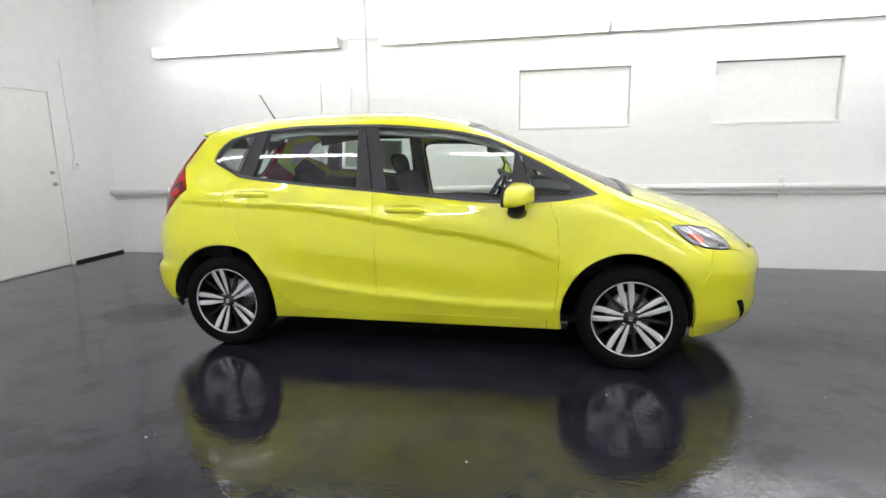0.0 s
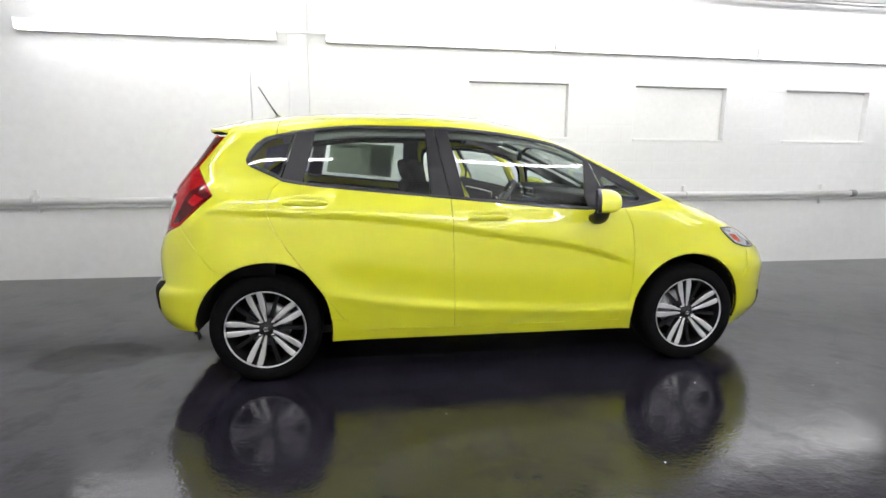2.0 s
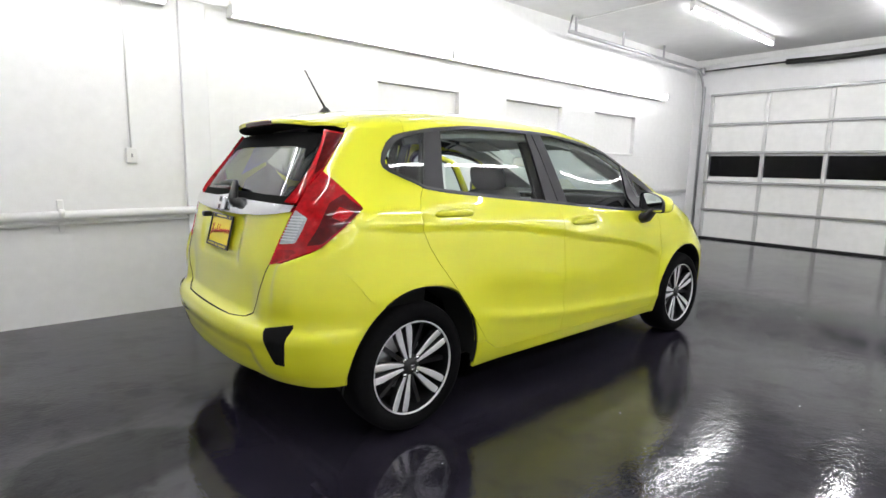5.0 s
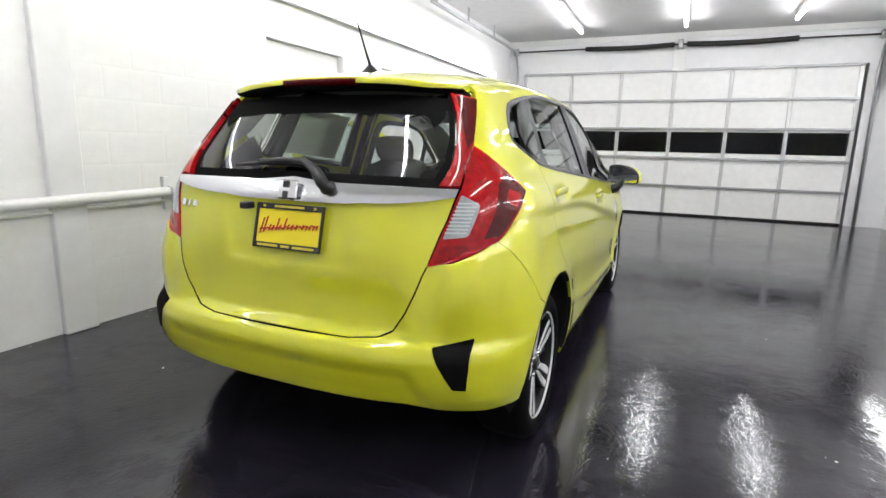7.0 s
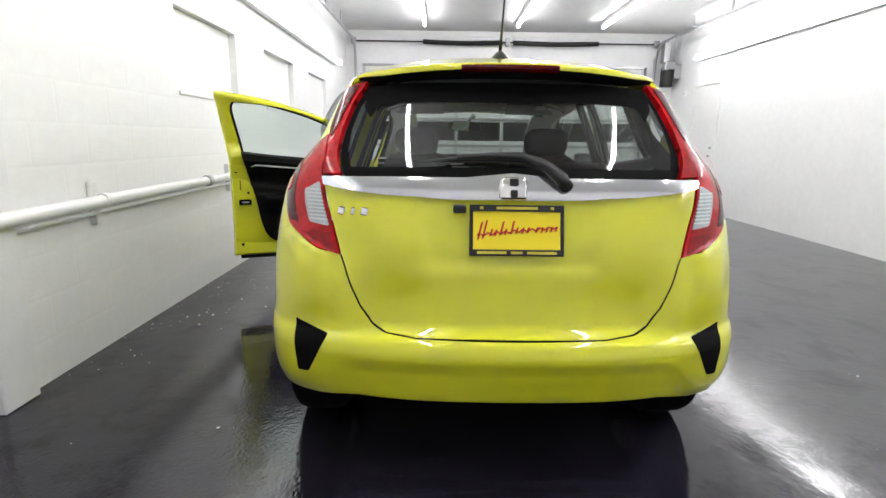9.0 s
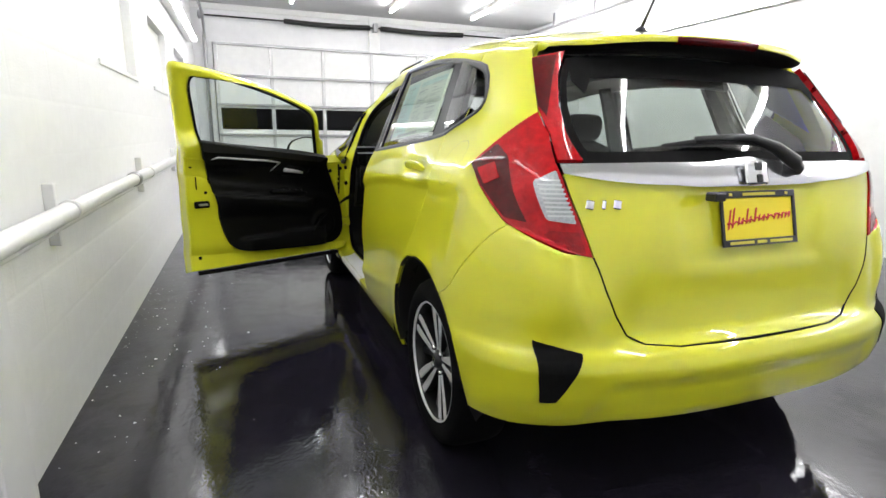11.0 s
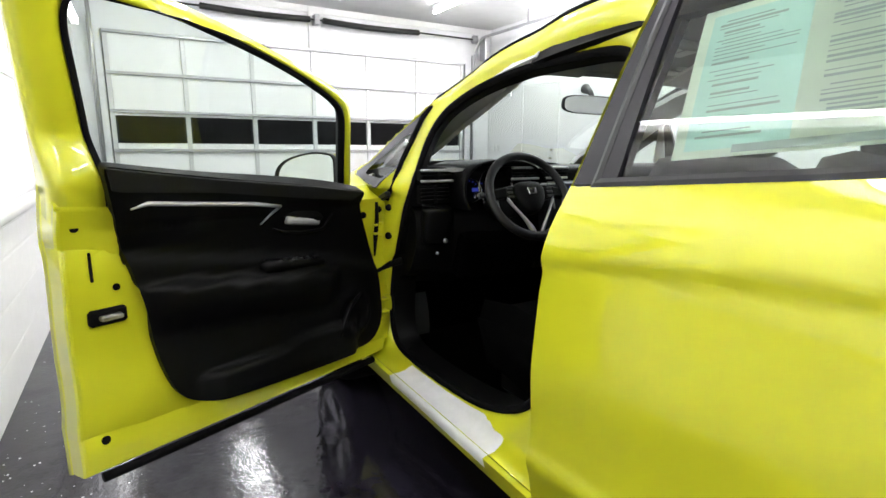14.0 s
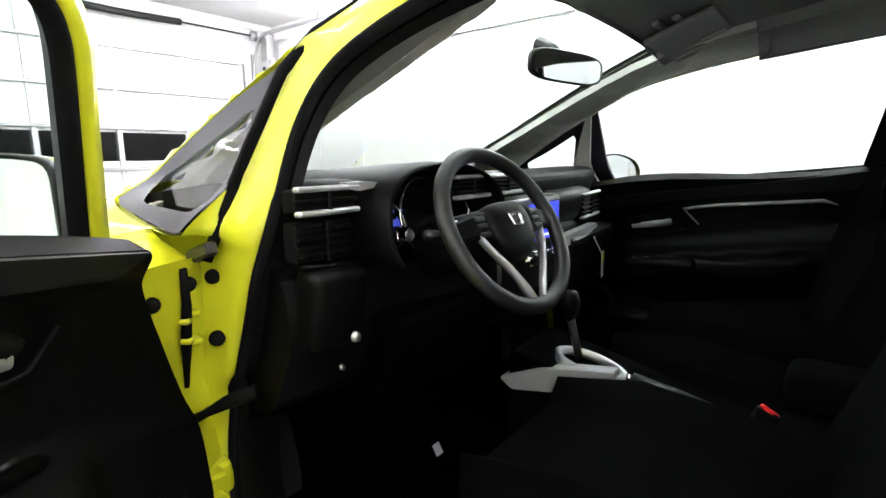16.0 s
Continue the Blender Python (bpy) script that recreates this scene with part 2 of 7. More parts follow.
for c in range(7):
    for r in range(5):
        part("stile", box_bm(-0.025, GY[c] - 0.03, GZ[r] + 0.006, 0.02, GY[c] + 0.03, GZ[r + 1] - 0.006, 0.004), M_STILE, gd)
for z in GZ[1:]:
    part("rail", box_bm(-0.045, GY[6] - 0.03, z - 0.022, -0.002, GY[0] + 0.03, z + 0.022, 0.006), M_STEEL, gd, "grey steel strut")
part("bottom_seal", box_bm(-0.03, GY[6] - 0.03, 0.001, 0.0, GY[0] + 0.03, 0.035, 0.006), M_RUBBER_SEAL, gd, "black rubber bottom seal")


# ---- the car: one smooth surface, from which every panel is cut ----
def paint(name, colour):
    m = plain(name, colour, 0.32, 0.0, 1.0)
    m.node_tree.nodes["Principled BSDF"].inputs["Coat Roughness"].default_value = 0.012
    m.node_tree.nodes["Principled BSDF"].inputs["Coat IOR"].default_value = 1.68
    m.node_tree.nodes["Principled BSDF"].inputs["Specular IOR Level"].default_value = 0.12
    return m


M_PAINT = paint("yellow_car_paint", (0.635, 0.638, 0.022))
M_BLACK = plain("satin_black_trim", (0.012, 0.012, 0.013), 0.35, grain=0.1)
M_PILLAR = plain("black_pillar_film", (0.012, 0.011, 0.015), 0.34, grain=0.08)
M_PILLAR.node_tree.nodes["Principled BSDF"].inputs["Specular IOR Level"].default_value = 0.3
M_RUBBER = plain("tyre_rubber", (0.006, 0.006, 0.0065), 0.9, grain=0.15, bump=0.3)
M_RUBBER.node_tree.nodes["Principled BSDF"].inputs["Specular IOR Level"].default_value = 0.05
M_DARK = plain("dark_underbody", (0.008, 0.008, 0.008), 0.8, grain=0.2)
M_CHROME = plain("chrome", (0.8, 0.8, 0.81), 0.12, 1.0)
M_ALLOY = plain("machined_alloy", (0.66, 0.66, 0.67), 0.32, 0.45)
M_RIMDARK = plain("dark_gloss_alloy", (0.008, 0.008, 0.009), 0.3, 0.2, 0.3)
M_RED = plain("red_lamp_lens", (0.38, 0.003, 0.006), 0.25, coat=1.0, grain=0.35, grain_scale=45, bump=1.0, bump_scale=70)
M_REDDEEP = plain("deep_red_lamp_lens", (0.24, 0.002, 0.004), 0.25, coat=1.0, grain=0.4, grain_scale=45, bump=1.0, bump_scale=70)
M_REDDARK = plain("dark_red_lamp_lens", (0.075, 0.001, 0.002), 0.2, coat=1.0, grain=0.4, grain_scale=40, bump=1.0, bump_scale=60)
for lens in (M_RED, M_REDDARK, M_REDDEEP):
    lens.node_tree.nodes["Principled BSDF"].inputs["Coat Roughness"].default_value = 0.01
    lens.node_tree.nodes["Principled BSDF"].inputs["Coat Weight"].default_value = 0.7
    lens.node_tree.nodes["Principled BSDF"].inputs["Specular IOR Level"].default_value = 0.02
M_CLEAR = plain("clear_lamp_lens", (0.44, 0.44, 0.45), 0.12, 0.6, coat=1.0)
M_AMBER = plain("amber_lamp", (0.42, 0.045, 0.01), 0.15, coat=1.0)
M_SILVER = plain("silver_garnish", (0.74, 0.75, 0.77), 0.12, 0.95)


M_LINER = plain("headliner_cloth", (0.36, 0.36, 0.345), 0.9, grain=0.05, grain_scale=200, bump=0.3, bump_scale=900)
M_PALE = plain("pale_grey_pillar_trim", (0.66, 0.66, 0.63), 0.6, grain=0.04, bump=0.15, bump_scale=300)
M_VOID = plain("matt_black_plastic", (0.006, 0.006, 0.006), 0.7, grain=0.2)
M_VOID.node_tree.nodes["Principled BSDF"].inputs["Specular IOR Level"].default_value = 0.12
M_LENS = plain("ribbed_clear_lens", (0.46, 0.47, 0.49), 0.15, 0.3, coat=1.0, grain=0.25, grain_scale=160, bump=0.6, bump_scale=240)
M_VOID.node_tree.nodes["Principled BSDF"].inputs["Specular IOR Level"].default_value = 0.05
M_PLATE = plain("yellow_plate", (0.85, 0.70, 0.015), 0.35)
M_SCRIPT = plain("red_script", (0.55, 0.02, 0.02), 0.4)
M_RIB = plain("clear_lamp_rib", (0.58, 0.59, 0.61), 0.1, 0.2, coat=1.0)
M_GOLD = plain("yellow_letters", (0.6, 0.52, 0.05), 0.5)


def glass_material(name, tint, gloss_rough=0.0):
    """Thin window glass: clear with a mirror share by Fresnel."""
    m, n, l, b = nodes_of(name)
    n.remove(b)
    t, g, mix, f = n.new("ShaderNodeBsdfTransparent"), n.new("ShaderNodeBsdfGlossy"), n.new("ShaderNodeMixShader"), n.new("ShaderNodeLayerWeight")
    t.inputs[0].default_value = (*tint, 1)
    g.inputs["Roughness"].default_value = gloss_rough
    f.inputs["Blend"].default_value = 0.5
    power, share = n.new("ShaderNodeMath"), n.new("ShaderNodeMath")
    power.operation, share.operation = "POWER", "MULTIPLY_ADD"
    power.inputs[1].default_value, share.inputs[1].default_value, share.inputs[2].default_value = 4.0, 0.85, 0.07
    l.new(f.outputs["Facing"], power.inputs[0]), l.new(power.outputs[0], share.inputs[0])
    l.new(share.outputs[0], mix.inputs[0]), l.new(t.outputs[0], mix.inputs[1]), l.new(g.outputs[0], mix.inputs[2])
    l.new(mix.outputs[0], n["Material Output"].inputs["Surface"])
    return m


M_GLASS = glass_material("window_glass", (0.74, 0.81, 0.785))
M_PRIVACY = glass_material("tinted_rear_glass", (0.55, 0.58, 0.56))


def curve(*knots):
    """A smooth curve through (x, value) knots (cubic Hermite), level beyond the ends."""
    xs, ys = [k[0] for k in knots], [k[1] for k in knots]
    d = [(ys[i + 1] - ys[i]) / (xs[i + 1] - xs[i]) for i in range(len(xs) - 1)]
    s = [d[0]] + [0.0 if d[i - 1] * d[i] <= 0 else 2 * d[i - 1] * d[i] / (d[i - 1] + d[i]) for i in range(1, len(d))] + [d[-1]]

    def at(x):
        if x <= xs[0]:
            return ys[0]
        if x >= xs[-1]:
            return ys[-1]
        i = next(k for k in range(len(xs) - 1) if x <= xs[k + 1])
        h = xs[i + 1] - xs[i]
        t = (x - xs[i]) / h
        return ((1 + 2 * t) * ys[i] + t * h * s[i]) * (1 - t) ** 2 + ((3 - 2 * t) * ys[i + 1] - (1 - t) * h * s[i + 1]) * t * t

    return at


AX, WHEEL_R = 1.265, 0.305
crown = curve((-1.80, 1.395), (-1.62, 1.428), (-1.42, 1.465), (-1.2, 1.495), (-0.9, 1.518), (-0.5, 1.526), (-0.1, 1.514), (0.2, 1.467), (0.45, 1.375), (0.7, 1.266),
              (1.0, 1.128), (1.25, 1.032), (1.45, 0.972), (1.6, 0.918), (1.72, 0.868), (1.80, 0.828), (1.87, 0.783), (1.95, 0.722), (2.02, 0.66), (2.09, 0.565))
depth = curve((-1.7, 0.09), (-0.5, 0.10), (0.1, 0.098), (0.45, 0.055), (0.95, 0.052), (1.3, 0.11), (1.8, 0.145), (2.05, 0.12))
width = curve((0.18, 0.785), (0.30, 0.825), (0.42, 0.841), (0.55, 0.846), (0.70, 0.844), (0.85, 0.832), (0.94, 0.815), (1.02, 0.787), (1.15, 0.738), (1.30, 0.677), (1.42, 0.622), (1.52, 0.58))
tail = curve((0.20, -1.83), (0.31, -1.905), (0.37, -1.942), (0.43, -1.955), (0.495, -1.957), (0.53, -1.945), (0.56, -1.915), (0.64, -1.90), (0.80, -1.862), (0.92, -1.828), (1.02, -1.795),
             (1.15, -1.708), (1.30, -1.602), (1.42, -1.522), (1.5, -1.472))
nose = curve((0.18, 1.99), (0.24, 2.045), (0.31, 2.078), (0.37, 2.083), (0.43, 2.078), (0.50, 2.082), (0.56, 2.09), (0.61, 2.078), (0.66, 2.045), (0.72, 1.995), (0.78, 1.955), (0.85, 1.92), (1.0, 1.89))
crease = curve((-1.75, 0.995), (-1.25, 0.967), (-0.95, 0.956), (-0.60, 0.929), (-0.29, 0.888), (0.05, 0.832), (0.43, 0.775), (0.62, 0.73), (0.84, 0.66), (0.95, 0.62))
low_crease = curve((-0.9, 0.50), (-0.5, 0.43), (0.0, 0.385), (0.6, 0.355), (1.0, 0.35))
LR = 0.65
tail_p = curve((0.45, 5.0), (0.62, 4.9), (0.72, 4.5), (0.85, 4.2), (1.02, 4.6), (1.16, 5.6), (1.3, 6.0))
tail_q = curve((0.45, 2.4), (0.60, 2.6), (0.75, 3.3), (0.85, 3.6), (1.02, 4.6), (1.16, 6.6), (1.3, 7.0))
LF, PF, QF = 0.95, 2.6, 2.7
NT, MT = 2.5, 1.5


def end_share(t, p, q):
    return 1.0 if t >= 1 else (0.0 if t <= 0 else max(0.0, 1 - (1 - t) ** p) ** (1 / q))


def smooth01(t):
    t = min(1.0, max(0.0, t))
    return t * t * (3 - 2 * t)


def dish(y, z):
    """How far the tailgate is hollowed between the bumper's corners, and round the number plate."""
    d = 0.034 * smooth01((0.56 - abs(y)) / 0.16) * smooth01((z - 0.535) / 0.04) * smooth01((0.86 - z) / 0.24)
    d += 0.012 * smooth01((0.30 - abs(y)) / 0.06) * smooth01((z - 0.74) / 0.05) * smooth01((0.985 - z) / 0.02)
    d += 0.014 * smooth01((0.535 - abs(y) + 0.50 * (0.5 - z)) / 0.07) * smooth01((0.485 - z) / 0.05) * smooth01((z - 0.30) / 0.09)
    # the bumper's corners step out under the tail lamps
    low = 0.80 + 0.42 * (abs(y) - 0.55)
    d -= 0.020 * smooth01((low - z) / 0.03) * smooth01((z - 0.52) / 0.2) * smooth01((abs(y) - 0.575) / 0.06) * smooth01((0.775 - abs(y)) / 0.08)
    return d


def relief(x, z):
    """Fender flares, the shoulder crease and the hollow lower doors."""
    r = 0.0
    for c in (-AX, AX):
        d = math.hypot(x - c, z - WHEEL_R)
        r += 0.010 * math.exp(-((d - 0.37) / 0.09) ** 2)
    on = smooth01((x + 1.75) / 0.4) * smooth01((0.95 - x) / 0.35)
    dz = z - crease(x)
    r += on * (0.013 * (1 - smooth01(dz / 0.17)) if dz > 0 else 0.013 - 0.015 * smooth01(-dz / 0.045) + 0.008 * smooth01((-dz - 0.11) / 0.2))
    on2 = smooth01((x + 1.0) / 0.3) * smooth01((1.0 - x) / 0.2)
    dl = z - low_crease(x)
    r += on2 * (0.009 * math.exp(-(dl / 0.03) ** 2) - 0.008 * math.exp(-((dl - 0.1) / 0.09) ** 2))
    r += 0.012 * smooth01((0.878 + 0.785 * (x + 1.69) - z) / 0.05) * smooth01((z - 0.55) / 0.3) * smooth01((-1.40 - x) / 0.16)
    for hx, hz in ((-1.03, 0.990), (-0.03, 0.905)):
        r -= 0.012 * math.exp(-((x - hx) / 0.115) ** 4 - ((z - hz) / 0.033) ** 4)
    return r


def narrow(x, z):
    """How far the cabin tapers inwards towards the windscreen and the tail, and the front wings lean in."""
    n = 0.058 * smooth01((x + 0.15) / 0.8) * smooth01((z - 0.95) / 0.11)
    if x < -0.7:
        n += 0.045 * smooth01((-0.7 - x) / 0.7) * smooth01((z - 1.0) / 0.2)
    if x > 0.75:
        a = max(0.0, z - (crown(x) - depth(x) - 0.13))
        n += 1.5 * a * a * smooth01((x - 0.75) / 0.35)
    return n


def side_y(x, z):
    """Half-width of the body at x along it and z up."""
    zt = crown(x)
    zs = zt - depth(x)
    zz = min(z, zs)
    y = (width(zz) + relief(x, zz) - narrow(x, zz)) * end_share((x - tail(zz)) / LR, tail_p(zz), tail_q(zz)) * end_share((nose(zz) - x) / LF, PF, QF)
    if z > zs:
        h = (z - zs) / (zt - zs)
        y *= max(0.0, 1 - min(1, h) ** MT) ** (1 / NT)
    return y


def on_side(x, z):
    return Vector((x, side_y(x, z), z))


def on_glass(x, z):
    """A plain, gently bowed side for the windows."""
    h = z - 1.02
    y = 0.785 - 0.36 * h - 0.13 * h * h - 0.058 * smooth01((x + 0.25) / 1.0)
    return Vector((x, y * end_share((x - tail(z)) / LR, tail_p(z), tail_q(z)), z))


def on_top(x, y):
    zt = crown(x)
    zs = zt - depth(x)
    w = (width(zs) + relief(x, zs) - narrow(x, zs)) * end_share((x - tail(zs)) / LR, tail_p(zs), tail_q(zs)) * end_share((nose(zs) - x) / LF, PF, QF)
    u = min(1.0, abs(y) / max(w, 1e-6))
    return Vector((x, y, zs + (zt - zs) * (1 - u ** NT) ** (1 / MT)))


TH = 0.8


def wrap_tail(s, z):
    """The tail and the sides in one chart: s is 0 on the middle line, and TH where the side runs straight."""
    a = abs(s)
    if a >= TH:
        x = tail(z) + LR + a - TH
        y = side_y(x, z)
    else:
        th = a / TH * math.pi / 2
        t = 1 - math.cos(th) ** (2 / tail_p(z))
        u = math.sin(th) ** (2 / tail_q(z))
        x = tail(z) + LR * t
        y = (width(z) + relief(x, z) - narrow(x, z)) * u
    return Vector((x + dish(y, z), y if s >= 0 else -y, z))


def s_of_x(x, z):
    t = (x - tail(z)) / LR
    return TH + (t - 1) * LR if t >= 1 else TH * math.acos(max(0.0, 1 - max(0.0, t)) ** (tail_p(z) / 2)) / (math.pi / 2)


def s_of_y(y, z):
    u = min(1.0, abs(y) / (width(z) - narrow(tail(z) + 0.1, z)))
    return math.copysign(TH * math.asin(u ** (tail_q(z) / 2)) / (math.pi / 2), y)


def wrap_nose(s, z):
    a = abs(s)
    if a >= TH:
        x = nose(z) - LF - (a - TH)
        y = side_y(x, z)
    else:
        th = a / TH * math.pi / 2
        t = 1 - math.cos(th) ** (2 / PF)
        x = nose(z) - LF * t
        y = (width(z) + relief(x, z) - narrow(x, min(z, crown(x) - depth(x)))) * math.sin(th) ** (2 / QF)
    return Vector((x, y if s >= 0 else -y, z))


def n_of_x(x, z):
    t = (nose(z) - x) / LF
    return TH + (t - 1) * LF if t >= 1 else TH * math.acos(max(0.0, 1 - max(0.0, t)) ** (PF / 2)) / (math.pi / 2)


def dense(poly, step=0.03, closed=True):
    out = []
    for i in range(len(poly) if closed else len(poly) - 1):
        a, b = poly[i], poly[(i + 1) % len(poly)]
        n = max(1, int(math.hypot(b[0] - a[0], b[1] - a[1]) / step))
        out += [(a[0] + (b[0] - a[0]) * k / n, a[1] + (b[1] - a[1]) * k / n) for k in range(n)]
    if not closed:
        out.append(poly[-1])
    return out


def rounded(poly, radius, n=5):
    """A polygon with its corners rounded; radius a number or one for each corner."""
    out = []
    k = len(poly)
    for i in range(k):
        r = radius[i] if hasattr(radius, "__len__") else radius
        p, a, b = Vector(poly[i]), Vector(poly[i - 1]), Vector(poly[(i + 1) % k])
        ra = min(r, (a - p).length * 0.45)
        rb = min(r, (b - p).length * 0.45)
        if r <= 0:
            out.append(tuple(p))
            continue
        q0, q1 = p + (a - p).normalized() * ra, p + (b - p).normalized() * rb
        for j in range(n + 1):
            t = j / n
            out.append(tuple(q0 * (1 - t) ** 2 + p * 2 * t * (1 - t) + q1 * t * t))
    return out


def area(poly):
    return 0.5 * sum(poly[i - 1][0] * poly[i][1] - poly[i][0] * poly[i - 1][1] for i in range(len(poly)))


def inset(poly, d):
    """Moves each edge inwards by d."""
    if area(poly) < 0:
        d = -d
    out = []
    for i in range(len(poly)):
        p, a, b = Vector(poly[i]), Vector(poly[i - 1]), Vector(poly[(i + 1) % len(poly)])
        e, f = (p - a), (b - p)
        if e.length < 1e-7 or f.length < 1e-7:
            out.append(tuple(p))
            continue
        n1, n2 = Vector((-e.y, e.x)).normalized(), Vector((-f.y, f.x)).normalized()
        m = n1 + n2
        m = m.normalized() if m.length > 1e-6 else n1
        out.append(tuple(p + m * d / max(0.5, m.dot(n1))))
    return out


def clip_half(poly, axis, limit, keep_low):
    out = []
    for i in range(len(poly)):
        a, b = poly[i - 1], poly[i]
        ia, ib = (a[axis] <= limit) == keep_low or a[axis] == limit, (b[axis] <= limit) == keep_low or b[axis] == limit
        if ia != ib:
            t = (limit - a[axis]) / (b[axis] - a[axis])
            q = [a[0] + (b[0] - a[0]) * t, a[1] + (b[1] - a[1]) * t]
            q[axis] = limit
            out.append(tuple(q))
        if ib:
            out.append(b)
    return out


def panel(name, poly, chart, material, parent, cell=0.04, gap=0.0025, lip=0.012, lift=0.0, mirror=False, label="", turn=None, hole=None):
    """Cuts the outline poly out of the surface chart(a, b), with a lip turned inwards round its edge.
    mirror: the other side of the car. lift: how far it lies above the surface. turn: a matrix for an opened part."""
    poly = inset(dense(poly, cell * 0.8), gap)
    lo = [min(p[k] for p in poly) for k in (0, 1)]
    hi = [max(p[k] for p in poly) for k in (0, 1)]
    cells = []
    nx = max(1, math.ceil((hi[0] - lo[0]) / cell))
    ny = max(1, math.ceil((hi[1] - lo[1]) / cell))
    for i in range(nx):
        xa, xb = lo[0] + (hi[0] - lo[0]) * i / nx, lo[0] + (hi[0] - lo[0]) * (i + 1) / nx
        col = clip_half(clip_half(poly, 0, xb, True), 0, xa, False)
        if len(col) < 3:
            continue
        for j in range(ny):
            ya, yb = lo[1] + (hi[1] - lo[1]) * j / ny, lo[1] + (hi[1] - lo[1]) * (j + 1) / ny
            c = clip_half(clip_half(col, 1, yb, True), 1, ya, False)
            if len(c) >= 3 and abs(area(c)) > 1e-9:
                cells.append(c)
    index, flat, faces = {}, [], []
    for c in cells:
        f = []
        for p in c:
            k = (round(p[0], 5), round(p[1], 5))
            if k not in index:
                index[k] = len(flat)
                flat.append(p)
            if not f or f[-1] != index[k]:
                f.append(index[k])
        while len(f) > 1 and f[0] == f[-1]:
            f.pop()
        if len(set(f)) == len(f) and len(f) >= 3:
            faces.append(f)
    sy = -1.0 if mirror else 1.0
    verts, normals = [], []
    e = 0.004
    ref = Vector((0, 0, 0.7))
    for a, b in flat:
        p = chart(a, b)
        n = (chart(a + e, b) - chart(a - e, b)).cross(chart(a, b + e) - chart(a, b - e))
        n = n.normalized() if n.length > 1e-12 else Vector((0, 0, 1))
        if n.dot(p - Vector((p.x * 0.6, 0, 0.6))) < 0:
            n = -n
        p = p + n * lift
        verts.append(Vector((p.x, p.y * sy, p.z)))
        normals.append(Vector((n.x, n.y * sy, n.z)))
    fixed = []
    for f in faces:
        nn = Vector((0, 0, 0))
        for i in range(1, len(f) - 1):
            nn += (verts[f[i]] - verts[f[0]]).cross(verts[f[i + 1]] - verts[f[0]])
        fixed.append(f if nn.dot(normals[f[0]]) > 0 else f[::-1])
    if lip:
        count = {}
        for f in fixed:
            for i in range(len(f)):
                count.setdefault(frozenset((f[i - 1], f[i])), []).append((f[i - 1], f[i]))
        ring = {}
        for es in count.values():
            if len(es) == 1:
                a, b = es[0]
                for v in (a, b):
                    if v not in ring:
                        ring[v] = len(verts)
                        verts.append(verts[v].copy()), normals.append(Vector((0, 0, 0)))
                        verts.append(verts[v] - normals[v] * lip), normals.append(Vector((0, 0, 0)))
                fixed.append([ring[b], ring[a], ring[a] + 1, ring[b] + 1])
    if turn is not None:
        rot = turn.to_3x3()
        verts, normals = [turn @ v for v in verts], [rot @ n for n in normals]
    return mesh_object(name, verts, fixed, material, parent, label, [tuple(n) for n in normals])


def frame_at(chart, a, b, sy=1.0):
    """The place and the outward normal at (a, b)."""
    e = 0.004
    p = chart(a, b)
    n = (chart(a + e, b) - chart(a - e, b)).cross(chart(a, b + e) - chart(a, b - e))
    n = n.normalized() if n.length > 1e-12 else Vector((0, 0, 1))
    if n.dot(p - Vector((p.x * 0.6, 0, 0.6))) < 0:
        n = -n
    return Vector((p.x, p.y * sy, p.z)), Vector((n.x, n.y * sy, n.z))


def loft(name, rows, material, parent, closed=True, label="", turn=None, smooth=True, cap=False):
    """Faces between rows of points of equal length."""
    k = len(rows[0])
    verts = [v for r in rows for v in r]
    if turn is not None:
        verts = [turn @ v for v in verts]
    faces = [[i * k + j, i * k + (j + 1) % k, (i + 1) * k + (j + 1) % k, (i + 1) * k + j] for i in range(len(rows) - 1) for j in range(k if closed else k - 1)]
    if cap:
        faces += [list(range(k))[::-1], [(len(rows) - 1) * k + j for j in range(k)]]
    ob = mesh_object(name, verts, faces, material, parent, label)
    bm = bmesh.new()
    bm.from_mesh(ob.data)
    bmesh.ops.recalc_face_normals(bm, faces=bm.faces[:])
    for f in bm.faces:
        f.smooth = smooth
    bm.to_mesh(ob.data)
    bm.free()
    return ob


def band(name, poly, levels, chart, material, parent, mirror=False, turn=None, step=0.03, closed=True, label="", smooth=False):
    """A strip along an outline, through (inset, drop) levels below the surface."""
    base = dense(poly, step, closed)
    rows = []
    for d, drop in levels:
        q = inset(base, d) if closed else base
        row = []
        for a, b in q:
            p, n = frame_at(chart, a, b, -1.0 if mirror else 1.0)
            row.append(p - n * drop)
        rows.append(row)
    return loft(name, rows, material, parent, closed, label, turn, smooth)


car = empty("car", "bright yellow five-door hatchback with its driver's door open", "car")


# ---- outlines in side view (x along the car, z up) ----
def arch(cx, a0, a1, n=18, rx=0.372, rz=0.386):
    def reach(a):
        return rx * (0.93 if cx < 0 and math.cos(a) > 0 else (1.03 if cx < 0 else 1.0)) * math.copysign(abs(math.cos(a)) ** (0.8 if cx < 0 and math.cos(a) > 0 else 1.0), math.cos(a))

    return [(cx + reach(radians(a0 + (a1 - a0) * i / n)), WHEEL_R + rz * math.sin(radians(a0 + (a1 - a0) * i / n))) for i in range(n + 1)]


def line(f, a, b, n=14):
    return [(a + (b - a) * i / n, f(a + (b - a) * i / n)) for i in range(n + 1)]


